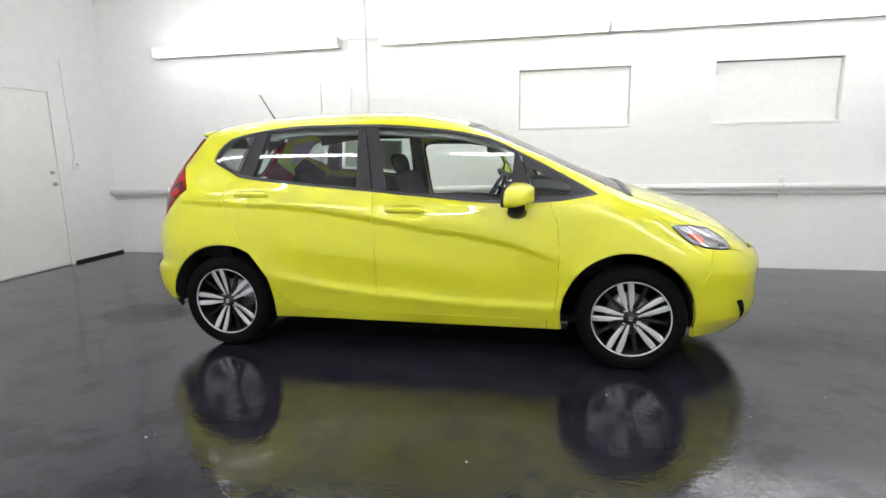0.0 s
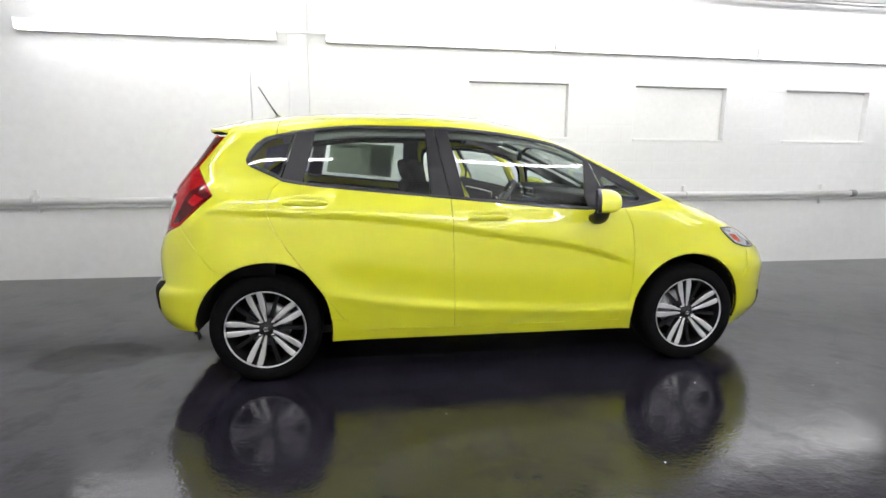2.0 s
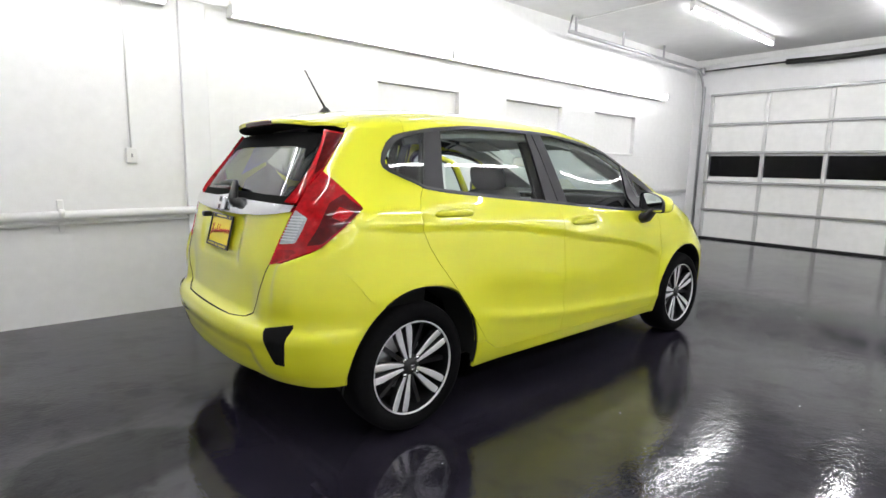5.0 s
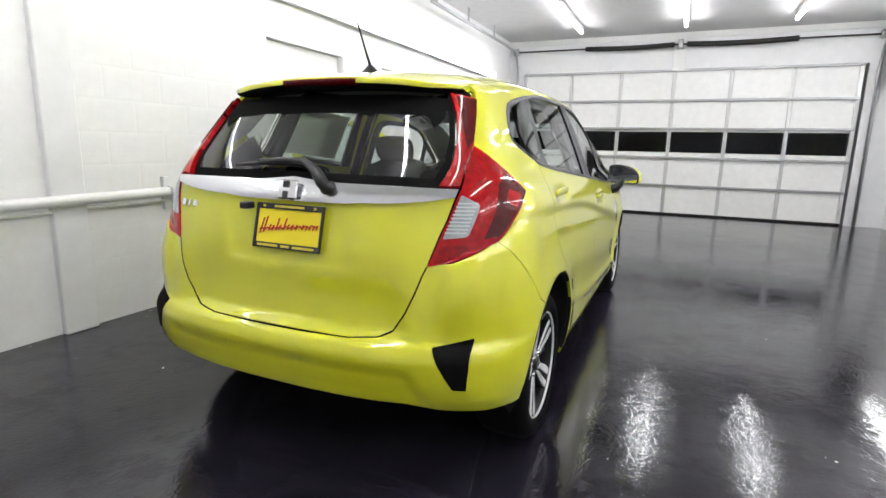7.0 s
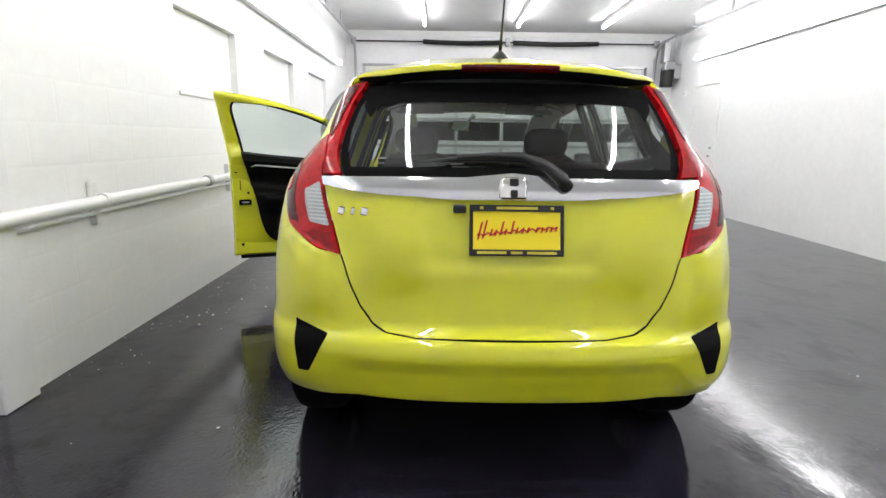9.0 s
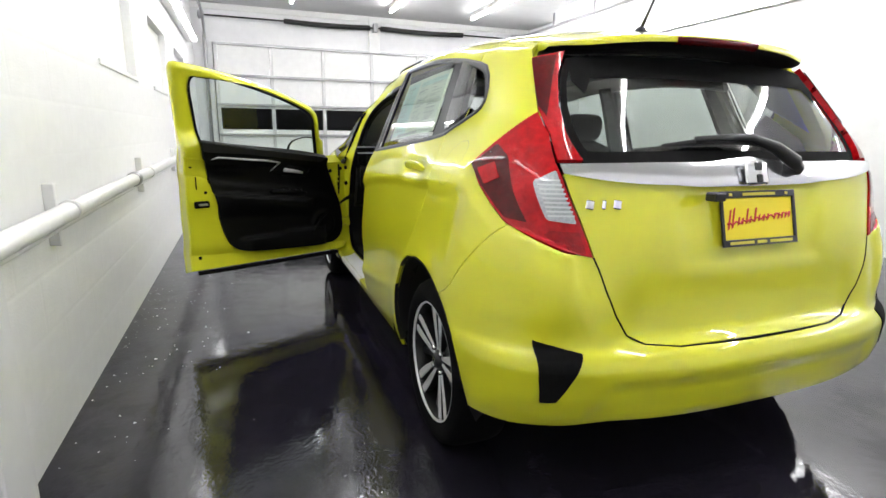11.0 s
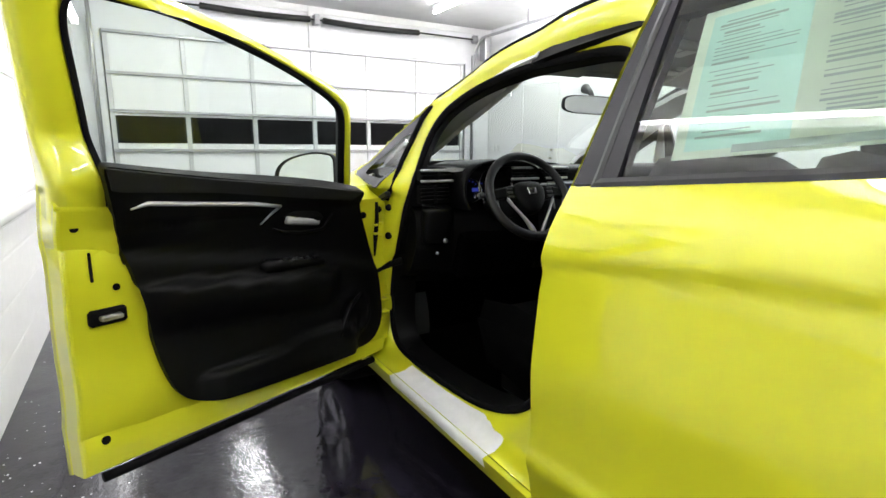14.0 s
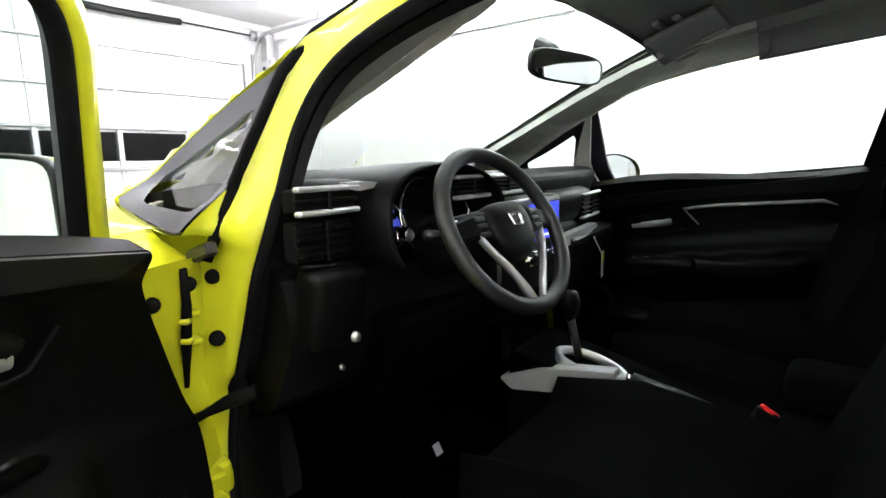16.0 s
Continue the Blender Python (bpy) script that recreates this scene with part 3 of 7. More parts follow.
SILL, DOOR_LOW, RAIL = 0.225, 0.288, 0.55
ARCH_R, ARCH_F = -1.247, 1.240
belt = curve((-1.30, 1.20), (-1.15, 1.113), (-0.8, 1.072), (-0.34, 1.031), (0.0, 1.0), (0.60, 0.957), (0.80, 0.965), (1.06, 1.003))
wtop = curve((-1.20, 1.362), (-1.0, 1.397), (-0.7, 1.42), (-0.3, 1.418), (0.05, 1.392), (0.40, 1.335), (0.65, 1.225), (0.9, 1.095), (1.06, 1.005))


def seam_z(x):
    return crown(x) - depth(x) * (1 - RAIL)


def seam_y(x):
    zs = crown(x) - depth(x)
    return side_y(x, zs) * (1 - RAIL ** MT) ** (1 / NT)


REAR_CUT = [(-1.165, 1.115), (-1.205, 1.07), (-1.228, 1.015), (-1.228, 0.94), (-1.20, 0.865), (-1.145, 0.775), (-0.99, 0.57), (-0.905, 0.45), (-0.835, 0.355), (-0.76, 0.302), (-0.70, DOOR_LOW)]
FRONT_CUT = [(0.80, 0.965), (0.845, 0.86), (0.862, 0.70), (0.858, 0.50), (0.84, 0.34), (0.80, DOOR_LOW + 0.004), (0.76, DOOR_LOW)]
B_CUT = [(-0.215, DOOR_LOW), (-0.218, 0.5), (-0.226, 0.8), (-0.236, 1.022)]
DOOR_F = FRONT_CUT[::-1] + line(belt, 0.78, -0.236, 10) + B_CUT[::-1]
DOOR_FL = FRONT_CUT[::-1] + line(belt, 0.78, -0.244, 10) + [(-0.246, 1.022), (-0.240, 0.8), (-0.240, 0.5), (-0.248, DOOR_LOW)]
B_LEFT = [(-0.243, DOOR_LOW), (-0.245, 0.5), (-0.247, 0.8), (-0.258, 0.92), (-0.274, 1.026)]
DOOR_R = B_CUT + line(belt, -0.26, -1.15, 10) + REAR_CUT
DOOR_RL = B_LEFT + line(belt, -0.30, -1.15, 10) + REAR_CUT
BUMP_TOP = [(1.67, 0.64), (1.69, 0.705), (1.78, 0.690), (1.88, 0.668), (1.955, 0.650)]
FENDER = FRONT_CUT[:-1] + [(0.80, SILL), (0.872, SILL)] + arch(ARCH_F, 192, 15) + [(1.63, 0.52)] + BUMP_TOP + line(seam_z, 1.965, 1.12, 14) + [(1.06, 1.003)] + line(belt, 1.03, 0.82, 3)
SILLP = [(0.80, SILL), (0.80, DOOR_LOW)] + [(-0.70, DOOR_LOW), (-0.76, 0.302), (-0.835, 0.355)] + arch(ARCH_R, 8, -11, 5) + [(-0.905, SILL)]
CORNER = dense([(-1.52, 0.66), (-1.60, 0.765), (-1.69, 0.878)], 0.01, False)
LAMP_EDGE = dense([(-1.69, 0.878), (-1.507, 1.040), (-1.607, 1.185), (-1.478, 1.347)], 0.01, False)
QUARTER = REAR_CUT[:-2] + arch(ARCH_R, 8, 124) + CORNER[:-1] + LAMP_EDGE + line(seam_z, -1.42, -1.18, 4) + [(-1.19, 1.368), (-1.25, 1.347), (-1.298, 1.312), (-1.331, 1.268), (-1.348, 1.228), (-1.342, 1.205), (-1.318, 1.188), (-1.20, 1.137)]
RAILP = line(seam_z, -1.18, 1.12, 26) + [(1.08, 1.008)] + line(wtop, 1.06, -1.19, 26)
def door_top(x):
    return min(wtop(x) + 0.045 - 0.030 * smooth01((x - 0.1) / 0.4), seam_z(x) - 0.006)


RAIL_LEFT = line(seam_z, -1.18, 1.12, 26) + [(1.08, 1.008)] + line(wtop, 1.06, 0.64, 6) + line(door_top, 0.615, -0.335, 16) + line(wtop, -0.345, -1.19, 12)
BAND = line(belt, 1.06, -1.15, 24) + [(-1.20, 1.137), (-1.318, 1.188), (-1.342, 1.205), (-1.348, 1.228), (-1.331, 1.268), (-1.298, 1.312), (-1.25, 1.347)] + line(wtop, -1.19, 1.04, 26)
FGLASS = rounded([(-0.15, 1.012), (-0.235, 1.408)] + line(wtop, -0.15, 0.56, 7) + [(0.592, 1.24), (0.573, 0.962)], 0.012, 3)
RGLASS = rounded([(-1.045, 1.108), (-0.975, 1.401), (-0.7, 1.415), (-0.365, 1.414), (-0.345, 1.035)], 0.012, 3)
QGLASS = rounded([(-1.165, 1.128), (-1.33, 1.197), (-1.342, 1.228), (-1.32, 1.275), (-1.248, 1.345), (-1.08, 1.388)], (0.025, 0.02, 0.02, 0.05, 0.06, 0.02), 5)
NGLASS = rounded([(0.742, 0.958), (1.045, 1.001), (0.905, 1.088), (0.757, 1.168), (0.634, 1.218), (0.705, 1.04)], (0.015, 0.03, 0.1, 0.1, 0.01, 0.1), 4)
NGLASS_LEFT = rounded([(0.706, 0.957), (1.045, 1.001), (0.905, 1.088), (0.757, 1.168), (0.622, 1.224), (0.668, 1.05)], (0.01, 0.03, 0.1, 0.1, 0.01, 0.1), 4)
NCLEAR_LEFT = rounded([(0.702, 0.988), (0.915, 1.000), (0.915, 1.046), (0.84, 1.075), (0.668, 1.158)], (0.03, 0.03, 0.02, 0.05, 0.02), 5)
NCLEAR = rounded([(0.728, 0.990), (0.915, 1.000), (0.915, 1.046), (0.84, 1.075), (0.69, 1.150)], (0.03, 0.03, 0.02, 0.05, 0.02), 5)
PILLARS = {"pillar_front": [(-0.15, 1.012), (-0.234, 1.022), (-0.315, 1.416), (-0.237, 1.410)],
           "pillar_rear": [(-0.240, 1.022), (-0.343, 1.033), (-0.365, 1.417), (-0.319, 1.418)],
           "pillar_back": [(-1.045, 1.108), (-1.162, 1.122), (-1.076, 1.392), (-0.975, 1.401)],
           "mirror_post": [(0.574, 0.959), (0.738, 0.956), (0.702, 1.04), (0.628, 1.218), (0.596, 1.238)]}
DOOR_ANGLE = 66.5
HINGE = Vector((0.805, 0.80, 0))
OPEN = Matrix.Translation(HINGE) @ Matrix.Rotation(radians(-DOOR_ANGLE), 4, "Z") @ Matrix.Translation(-HINGE)


def skin(name, poly, chart, parent, mirror=False, label="", cell=0.03, liner=True, turn=None, gap=0.001):
    ob = panel(name, poly, chart, M_PAINT, parent, cell, gap, mirror=mirror, label=label, turn=turn)
    if liner:
        dark = name == "front_door" or (mirror and name in ("rear_door", "sill"))
        panel("inner_panel", poly, chart, M_DARK if dark else M_PAINT, ob, 0.08, gap=-0.006, lip=0, lift=-0.016, mirror=mirror, label="dark inner panel" if dark else "yellow inner panel", turn=turn)
    return ob


def pull(parent, hx, hz, mirror, turn=None):
    """A body-coloured pull handle over its hollow."""
    rows = []
    n = 16
    for i in range(n + 1):
        a = -1 + 2 * i / n
        x = hx + 0.122 * a
        p, nn = frame_at(on_side, x, hz + 0.006, -1.0 if mirror else 1.0)
        w = 0.016 * (1 - abs(a) ** 6) ** 0.5 + 0.0005
        out = 0.009 + 0.007 * (1 - a * a) - 0.009 * abs(a) ** 6
        rows.append([p + nn * (out + 0.006 * math.cos(t)) + Vector((0, 0, w * math.sin(t))) for t in (2 * math.pi * k / 12 for k in range(12))])
    loft("handle", rows, M_PAINT, parent, True, "body-coloured pull handle", turn, cap=True)


MIRROR_SHAPE = rounded([(-0.108, -0.058), (-0.106, 0.060), (-0.03, 0.070), (0.07, 0.046), (0.112, 0.008), (0.112, -0.050), (0.095, -0.060)], (0.02, 0.022, 0.06, 0.05, 0.03, 0.02, 0.02), 4)


def mirror_unit(parent, mirror, turn=None):
    """A door mirror: black foot, painted shell, dark rim and mirror glass turned towards the driver."""
    sy = -1.0 if mirror else 1.0
    m = pose(0.622, 0.905, 1.010, 0, 0, 20) @ Matrix.Scale(1.0 if mirror else 1.12, 4)
    outline = dense(MIRROR_SHAPE, 0.012)

    def ring(x, k, du=0.0):
        row = []
        for u, v in outline:
            p = m @ Vector((x, u * k + du, v * k))
            row.append(Vector((p.x, sy * p.y, p.z)))
        return row

    shell = loft("mirror_shell", [ring(x, k) for x, k in ((0.095, 0.05), (0.094, 0.30), (0.088, 0.52), (0.075, 0.72), (0.055, 0.87), (0.03, 0.96), (0.0, 1.0), (-0.022, 1.0))], M_PAINT, parent, True, "yellow door mirror shell", turn)
    own = shell if parent is car else parent
    loft("mirror_rim", [ring(x, k) for x, k in ((-0.02, 1.0), (-0.024, 1.012), (-0.036, 1.01), (-0.040, 0.985), (-0.036, 0.93), (-0.028, 0.91))], M_BLACK, own, True, "black mirror rim", turn)
    loft("mirror_glass", [ring(-0.030, 0.93), ring(-0.030, 0.01)], M_MIRROR, own, True, "silvered mirror glass", turn, smooth=False)
    foot = []
    for y, z, w, h in ((0.80, 0.905, 0.058, 0.030), (0.83, 0.905, 0.056, 0.034), (0.865, 0.92, 0.05, 0.036), (0.90, 0.965, 0.045, 0.03)):
        foot.append([Vector((0.625 + w * math.cos(a), sy * y, z + h * math.sin(a))) for a in (2 * math.pi * k / 14 for k in range(14))])
    loft("mirror_foot", foot, M_BLACK, own, True, "black mirror foot", turn, cap=True)


M_MIRROR = plain("mirror_silver", (0.82, 0.84, 0.85), 0.02, 1.0)
for mirror in (True, False):
    skin("fender", FENDER, on_side, car, mirror, cell=0.02)
    q = skin("quarter_panel", QUARTER, on_side, car, mirror, cell=0.02)
    panel("quarter_glass", QGLASS, on_glass, M_PRIVACY, q, mirror=mirror, lift=-0.003, lip=0, label="tinted quarter window")
    band("glass_rim", QGLASS, [(0, -0.001), (0.014, 0.001), (0.016, 0.006)], on_side, M_BLACK, q, mirror)
    if not mirror:
        band("fuel_flap", [(-1.372 + 0.068 * math.cos(a), 1.03 + 0.07 * math.sin(a)) for a in (2 * math.pi * k / 28 for k in range(28))], [(0, -0.0004), (0.0008, -0.0004)], on_side, M_PILLAR, q, label="round fuel flap joint")
    r = panel("roof_rail", RAILP if mirror else RAIL_LEFT, on_side, M_PAINT, car, 0.03, mirror=mirror)
    panel("inner_panel", line(seam_z, 0.02, 1.12, 20) + [(1.08, 1.008)] + (line(wtop, 1.06, 0.02, 20) if mirror else line(wtop, 1.06, 0.64, 8) + line(door_top, 0.615, 0.02, 12)), on_side, M_PALE, r, 0.03, gap=0.004, lip=0, lift=-0.014, mirror=mirror, label="pale grey pillar lining")
    skin("sill", SILLP, on_side, car, mirror)
    d = skin("rear_door", DOOR_R if mirror else DOOR_RL, on_side, car, mirror, cell=0.014)
    pull(d, -1.03, 0.990, mirror)
    panel("window", RGLASS, on_glass, M_GLASS, d, mirror=mirror, lift=-0.004, lip=0, label="door window glass")
    panel("pillar_film", PILLARS["pillar_rear"] if mirror else [(-0.279, 1.028), (-0.390, 1.037), (-0.388, 1.417), (-0.338, 1.418)], on_side, M_PILLAR, d, mirror=mirror, gap=0.001, label="satin black pillar")
    panel("pillar_film", PILLARS["pillar_back"], on_side, M_PILLAR, d, mirror=mirror, gap=0.001, label="satin black pillar")
    seal = BAND if mirror else line(belt, -0.335, -1.15, 12) + [(-1.20, 1.137), (-1.318, 1.188), (-1.342, 1.205), (-1.348, 1.228), (-1.331, 1.268), (-1.298, 1.312), (-1.25, 1.347)] + line(wtop, -1.19, -0.36, 12)
    band("window_seal", seal, [(-0.004, -0.001), (0.004, -0.003), (0.013, -0.001), (0.014, 0.006)], on_side, M_BLACK, r, mirror, label="black window seal")
    n = panel("nose_window", NCLEAR if mirror else NCLEAR_LEFT, on_glass, M_GLASS, r, mirror=mirror, lift=-0.002, lip=0, gap=-0.002, label="small front quarter window")
    k = 60
    def even(poly, k):
        """k points at equal angles round the outline's middle."""
        d = dense(poly, 0.004)
        cx, cz = 0.775, 1.06
        out = []
        for i in range(k):
            a = 2 * math.pi * i / k
            out.append(min(d, key=lambda p: abs((math.atan2(p[1] - cz, p[0] - cx) - a + math.pi) % (2 * math.pi) - math.pi)))
        return out
    rows = []
    for poly in (even(NGLASS if mirror else NGLASS_LEFT, k), even(NCLEAR if mirror else NCLEAR_LEFT, k)):
        rows.append([(lambda pn: pn[0] + pn[1] * 0.0015)(frame_at(on_side, a, b, -1.0 if mirror else 1.0)) for a, b in poly])
    loft("frit", rows, M_PILLAR, n, True, "black window border")

# the closed front door
rd = skin("front_door", DOOR_F, on_side, car, True, cell=0.014)
pull(rd, -0.03, 0.905, True)
panel("window", FGLASS, on_glass, M_GLASS, rd, mirror=True, lift=-0.004, lip=0, label="door window glass")
for key in ("pillar_front", "mirror_post"):
    panel("pillar_film", PILLARS[key], on_side, M_PILLAR, rd, mirror=True, gap=0.001, label="satin black pillar")
mirror_unit(rd, True)


# roof, windscreen, bonnet, in plan (x along, y across)
def between(x0, x1, n=20, f=seam_y):
    a = [(x0 + (x1 - x0) * i / n, f(x0 + (x1 - x0) * i / n)) for i in range(n + 1)]
    return a + [(x, -y) for x, y in a[::-1]]


roof = panel("roof", between(-1.40, 0.30), on_top, M_PAINT, car, 0.05)
panel("headliner", between(-1.40, 0.37), on_top, M_LINER, roof, 0.08, gap=0.01, lip=0.02, lift=-0.045, label="grey fabric headliner")
ws = panel("windscreen", between(0.30, 1.25), on_top, M_GLASS, car, 0.05, lift=-0.003, lip=0)
band("frit", between(0.30, 1.25), [(0.002, 0.0), (0.035, 0.001)], on_top, M_BLACK, ws, label="black windscreen border")
band("screen_gasket", between(0.30, 1.25), [(0.004, 0.0015), (0.004, 0.02), (-0.014, 0.024)], on_top, M_BLACK, ws, label="black windscreen gasket")
bonnet = panel("bonnet", between(1.25, 1.975), on_top, M_PAINT, car, 0.05)
panel("inner_panel", between(1.25, 1.96), on_top, M_PAINT, bonnet, 0.1, gap=-0.006, lip=0, lift=-0.02)
panel("cowl", between(1.235, 1.268), on_top, M_BLACK, bonnet, 0.05, lift=0.003, label="black plastic windscreen cowl")


# spoiler
def spoiler_top(y, t):
    tip = -1.635 + 0.10 * (abs(y) / 0.53) ** 3 + 0.06 * (abs(y) / 0.56) ** 12
    x = -1.403 + (tip + 1.403) * t
    return Vector((x, y, on_top(-1.403, y).z + crown(x) - crown(-1.403) - 0.006 * t + 0.005 * smooth01((abs(y) - 0.45) / 0.03)))


SW = 0.53
rows = []
for i in range(33):
    y = SW * (-1 + 2 * i / 32)
    top_line = [spoiler_top(y, k / 8) for k in range(9)]
    tip = top_line[-1]
    thin = 1 - 0.6 * (abs(y) / SW) ** 8
    under = [tip + Vector((0.004, 0, -0.018 * thin)), tip + Vector((0.02, 0, -0.03 * thin)), Vector((max(-1.52, tip.x + 0.03), y, tip.z - 0.035 * thin)), Vector((max(-1.44, tip.x + 0.05), y, tip.z - 0.03 * thin))]
    rows.append(top_line + under)
spoiler = loft("spoiler", [r[:10] for r in rows], M_PAINT, car, False, "yellow roof spoiler")
for r in (rows[0], rows[-1]):
    bm = bmesh.new()
    bm.faces.new([bm.verts.new(p) for p in r])
    part("end_cap", bm, M_PAINT, spoiler)
loft("underside", [r[9:] for r in rows], M_VOID, spoiler, False, "black spoiler underside")
rows = []
for i in range(13):
    y = 0.165 * (-1 + 2 * i / 12)
    t = spoiler_top(y, 1)
    rows.append([t + Vector(v) for v in ((0.001, 0, -0.003), (-0.003, 0, -0.006), (-0.002, 0, -0.018), (0.012, 0, -0.026))])
loft("brake_lamp", rows, M_REDDARK, spoiler, False, "dark red high brake lamp strip")
for s in (-1, 1):
    loft("side_fin", [[Vector((-1.42, s * (0.466 - 0.03), 1.375)), Vector((-1.50, s * (0.466 - 0.05), 1.355)), Vector((-1.535, s * (0.466 - 0.055), 1.36))],
                      [Vector((-1.46, s * (0.466 - 0.02), 1.32)), Vector((-1.525, s * (0.466 - 0.03), 1.30)), Vector((-1.54, s * (0.466 - 0.035), 1.31))]], M_VOID, spoiler, False, "black spoiler side fin")


# tail
def ty(*pts):
    return [(s_of_y(y, z), z) for y, z in pts]


def tx(*pts):
    return [(s_of_x(x, z), z) for x, z in pts]


def whole(half, z0, z1):
    """Both halves of an outline given from the middle line outwards and back."""
    return [(0.0, z0)] + half + [(0.0, z1)] + [(-s, z) for s, z in half[::-1]]


GATE = ((0.30, 0.548), (0.40, 0.556), (0.445, 0.578), (0.485, 0.64), (0.525, 0.735), (0.55, 0.80), (0.578, 0.90), (0.607, 1.0), (0.612, 1.02))
R = ty((0.30, 0.335), (0.50, 0.34), (0.62, 0.322), (0.74, 0.31)) + tx((-1.622, 0.315)) + tx(*arch(ARCH_R, 172, 124, 8)) + tx(*CORNER) + ty((0.63, 0.815), *GATE[5::-1])
rb = skin("rear_bumper", whole(R, 0.335, 0.545), wrap_tail, car, liner=False, gap=0.0008, cell=0.02)
band("joint", whole(R, 0.335, 0.545), [(-0.004, 0.004), (0.004, 0.004)], wrap_tail, M_PAINT, rb)
for s in (1, -1):
    vent = rounded([(a * s, z) for a, z in ty((0.711, 0.580), (0.657, 0.566), (0.588, 0.548), (0.626, 0.475), (0.660, 0.410), (0.702, 0.406), (0.709, 0.48))], 0.006, 3)
    v = panel("vent", vent, wrap_tail, M_VOID, rb, 0.015, lift=0.0025, lip=0.004, label="black bumper vent")
gate = skin("tailgate", whole(ty(*GATE), 0.548, 1.02), wrap_tail, car, liner=False, gap=0.0012, cell=0.02)
panel("inner_panel", whole(ty((0.3, 0.60), (0.44, 0.65), (0.50, 0.80), (0.56, 1.0)), 0.60, 1.0), wrap_tail, M_DARK, gate, 0.06, lift=-0.03, lip=0)
seam = [(y, z) for y, z in GATE if z < 0.86]
seam = dense([(y, z) for y, z in seam[::-1]] + [(0.0, 0.547)] + [(-y, z) for y, z in seam], 0.03, False)
part("gate_seam", tube_bm([(lambda pn: pn[0] - pn[1] * 0.0012)(frame_at(wrap_tail, s_of_y(abs(y), z) * (1 if y >= 0 else -1), z)) for y, z in seam], 0.0032, 6), M_VOID, gate, "dark tailgate shut line", smooth=True)
bar = panel("chrome_bar", whole(ty((0.2, 0.980), (0.40, 0.987), (0.52, 0.999), (0.612, 1.014), (0.618, 1.043), (0.40, 1.046), (0.16, 1.046)), 0.979, 1.062), wrap_tail, M_SILVER, gate, 0.02, lift=0.012, lip=0.02, label="silver garnish bar")
WIN = ty((0.3, 1.048), (0.545, 1.046), (0.570, 1.12), (0.560, 1.20), (0.530, 1.29), (0.492, 1.352))
rw = panel("rear_window", whole(WIN, 1.05, 1.372), wrap_tail, M_PRIVACY, gate, lift=-0.012, lip=0, label="dark tinted rear window")
band("frit", whole(WIN, 1.05, 1.372), [(0, 0.011), (0.036, 0.011)], wrap_tail, M_VOID, rw, label="black window border")
panel("frit", whole(ty((0.3, 1.295), (0.44, 1.285), (0.475, 1.24), (0.503, 1.28), (0.49, 1.350)), 1.297, 1.370), wrap_tail, M_VOID, rw, lift=-0.009, lip=0, label="black window border")
SEAM = ((0.55, 0.80), (0.58, 0.90), (0.612, 1.01), (0.622, 1.047))
for s in (1, -1):
    def side(pts):
        return [(a * s, z) for a, z in pts]
    body = side(ty((0.552, 0.797), (0.63, 0.815)) + tx(*[q for q in LAMP_EDGE if q[1] <= 1.186]) + ty((0.615, 1.12)) + ty(*SEAM[::-1]))
    lamp = panel("tail_lamp", body, wrap_tail, M_RED, car, 0.02, lift=0.004, lip=0.02, label="red tail lamp with a clear reversing lens")
    panel("clear_lens", rounded(side(ty((0.684, 0.998), (0.624, 1.030), (0.584, 0.884), (0.662, 0.894))), 0.012, 3), wrap_tail, M_LENS, lamp, 0.01, lift=0.006, lip=0.004, label="clear ribbed reversing lens")
    for k in range(9):
        z = 0.905 + 0.0115 * k
        y0, y1 = 0.592 + 0.30 * (z - 0.90), 0.656 + 0.20 * (z - 0.90)
        panel("lens_rib", side(ty((y0, z), (y1, z), (y1, z + 0.005), (y0, z + 0.005))), wrap_tail, M_RIB, lamp, 0.02, gap=0.0, lift=0.0085, lip=0.003)
    panel("dark_lens", rounded(side(tx((-1.503, 1.034), (-1.680, 0.895)) + ty((0.70, 0.885)) + ty((0.722, 0.97)) + tx((-1.63, 1.06), (-1.565, 1.095))), 0.01, 3), wrap_tail, M_REDDARK, lamp, 0.02, lift=0.0055, lip=0.004, label="dark red side lens")
    panel("side_reflector", rounded(side(tx((-1.545, 1.022), (-1.60, 0.978), (-1.64, 1.0), (-1.60, 1.045))), 0.006, 3), wrap_tail, M_RED, lamp, 0.015, lift=0.0075, lip=0.003, label="bright red side reflector")
    panel("lamp_foot", rounded(side(ty((0.566, 0.806), (0.632, 0.822), (0.672, 0.858), (0.655, 0.872), (0.583, 0.868))), 0.006, 3), wrap_tail, M_REDDEEP, lamp, 0.015, lift=0.0055, lip=0.003, label="deep red lower lens")
    strip = side(ty((0.55, 1.05), (0.618, 1.05), (0.615, 1.12)) + tx(*[q for q in LAMP_EDGE if q[1] >= 1.184]) + ty((0.489, 1.365), (0.534, 1.29), (0.564, 1.20), (0.573, 1.12)))
    panel("lamp_strip", strip, wrap_tail, M_RED, lamp, 0.02, lift=0.006, lip=0.02, label="red upper lamp strip")
    panel("lamp_ridge", side(tx((-1.600, 1.195), (-1.481, 1.342)) + ty((0.515, 1.350), (0.605, 1.165))), wrap_tail, M_REDDARK, lamp, 0.02, lift=0.010, lip=0.006, label="dark red lamp edge")

# number plate, emblem, wiper
plate_at = wrap_tail(0, 0.884) + Vector((0, -0.012, 0))
PT = look(plate_at, plate_at + Vector((1, 0, -0.24))) @ Matrix.Scale(0.93, 4)


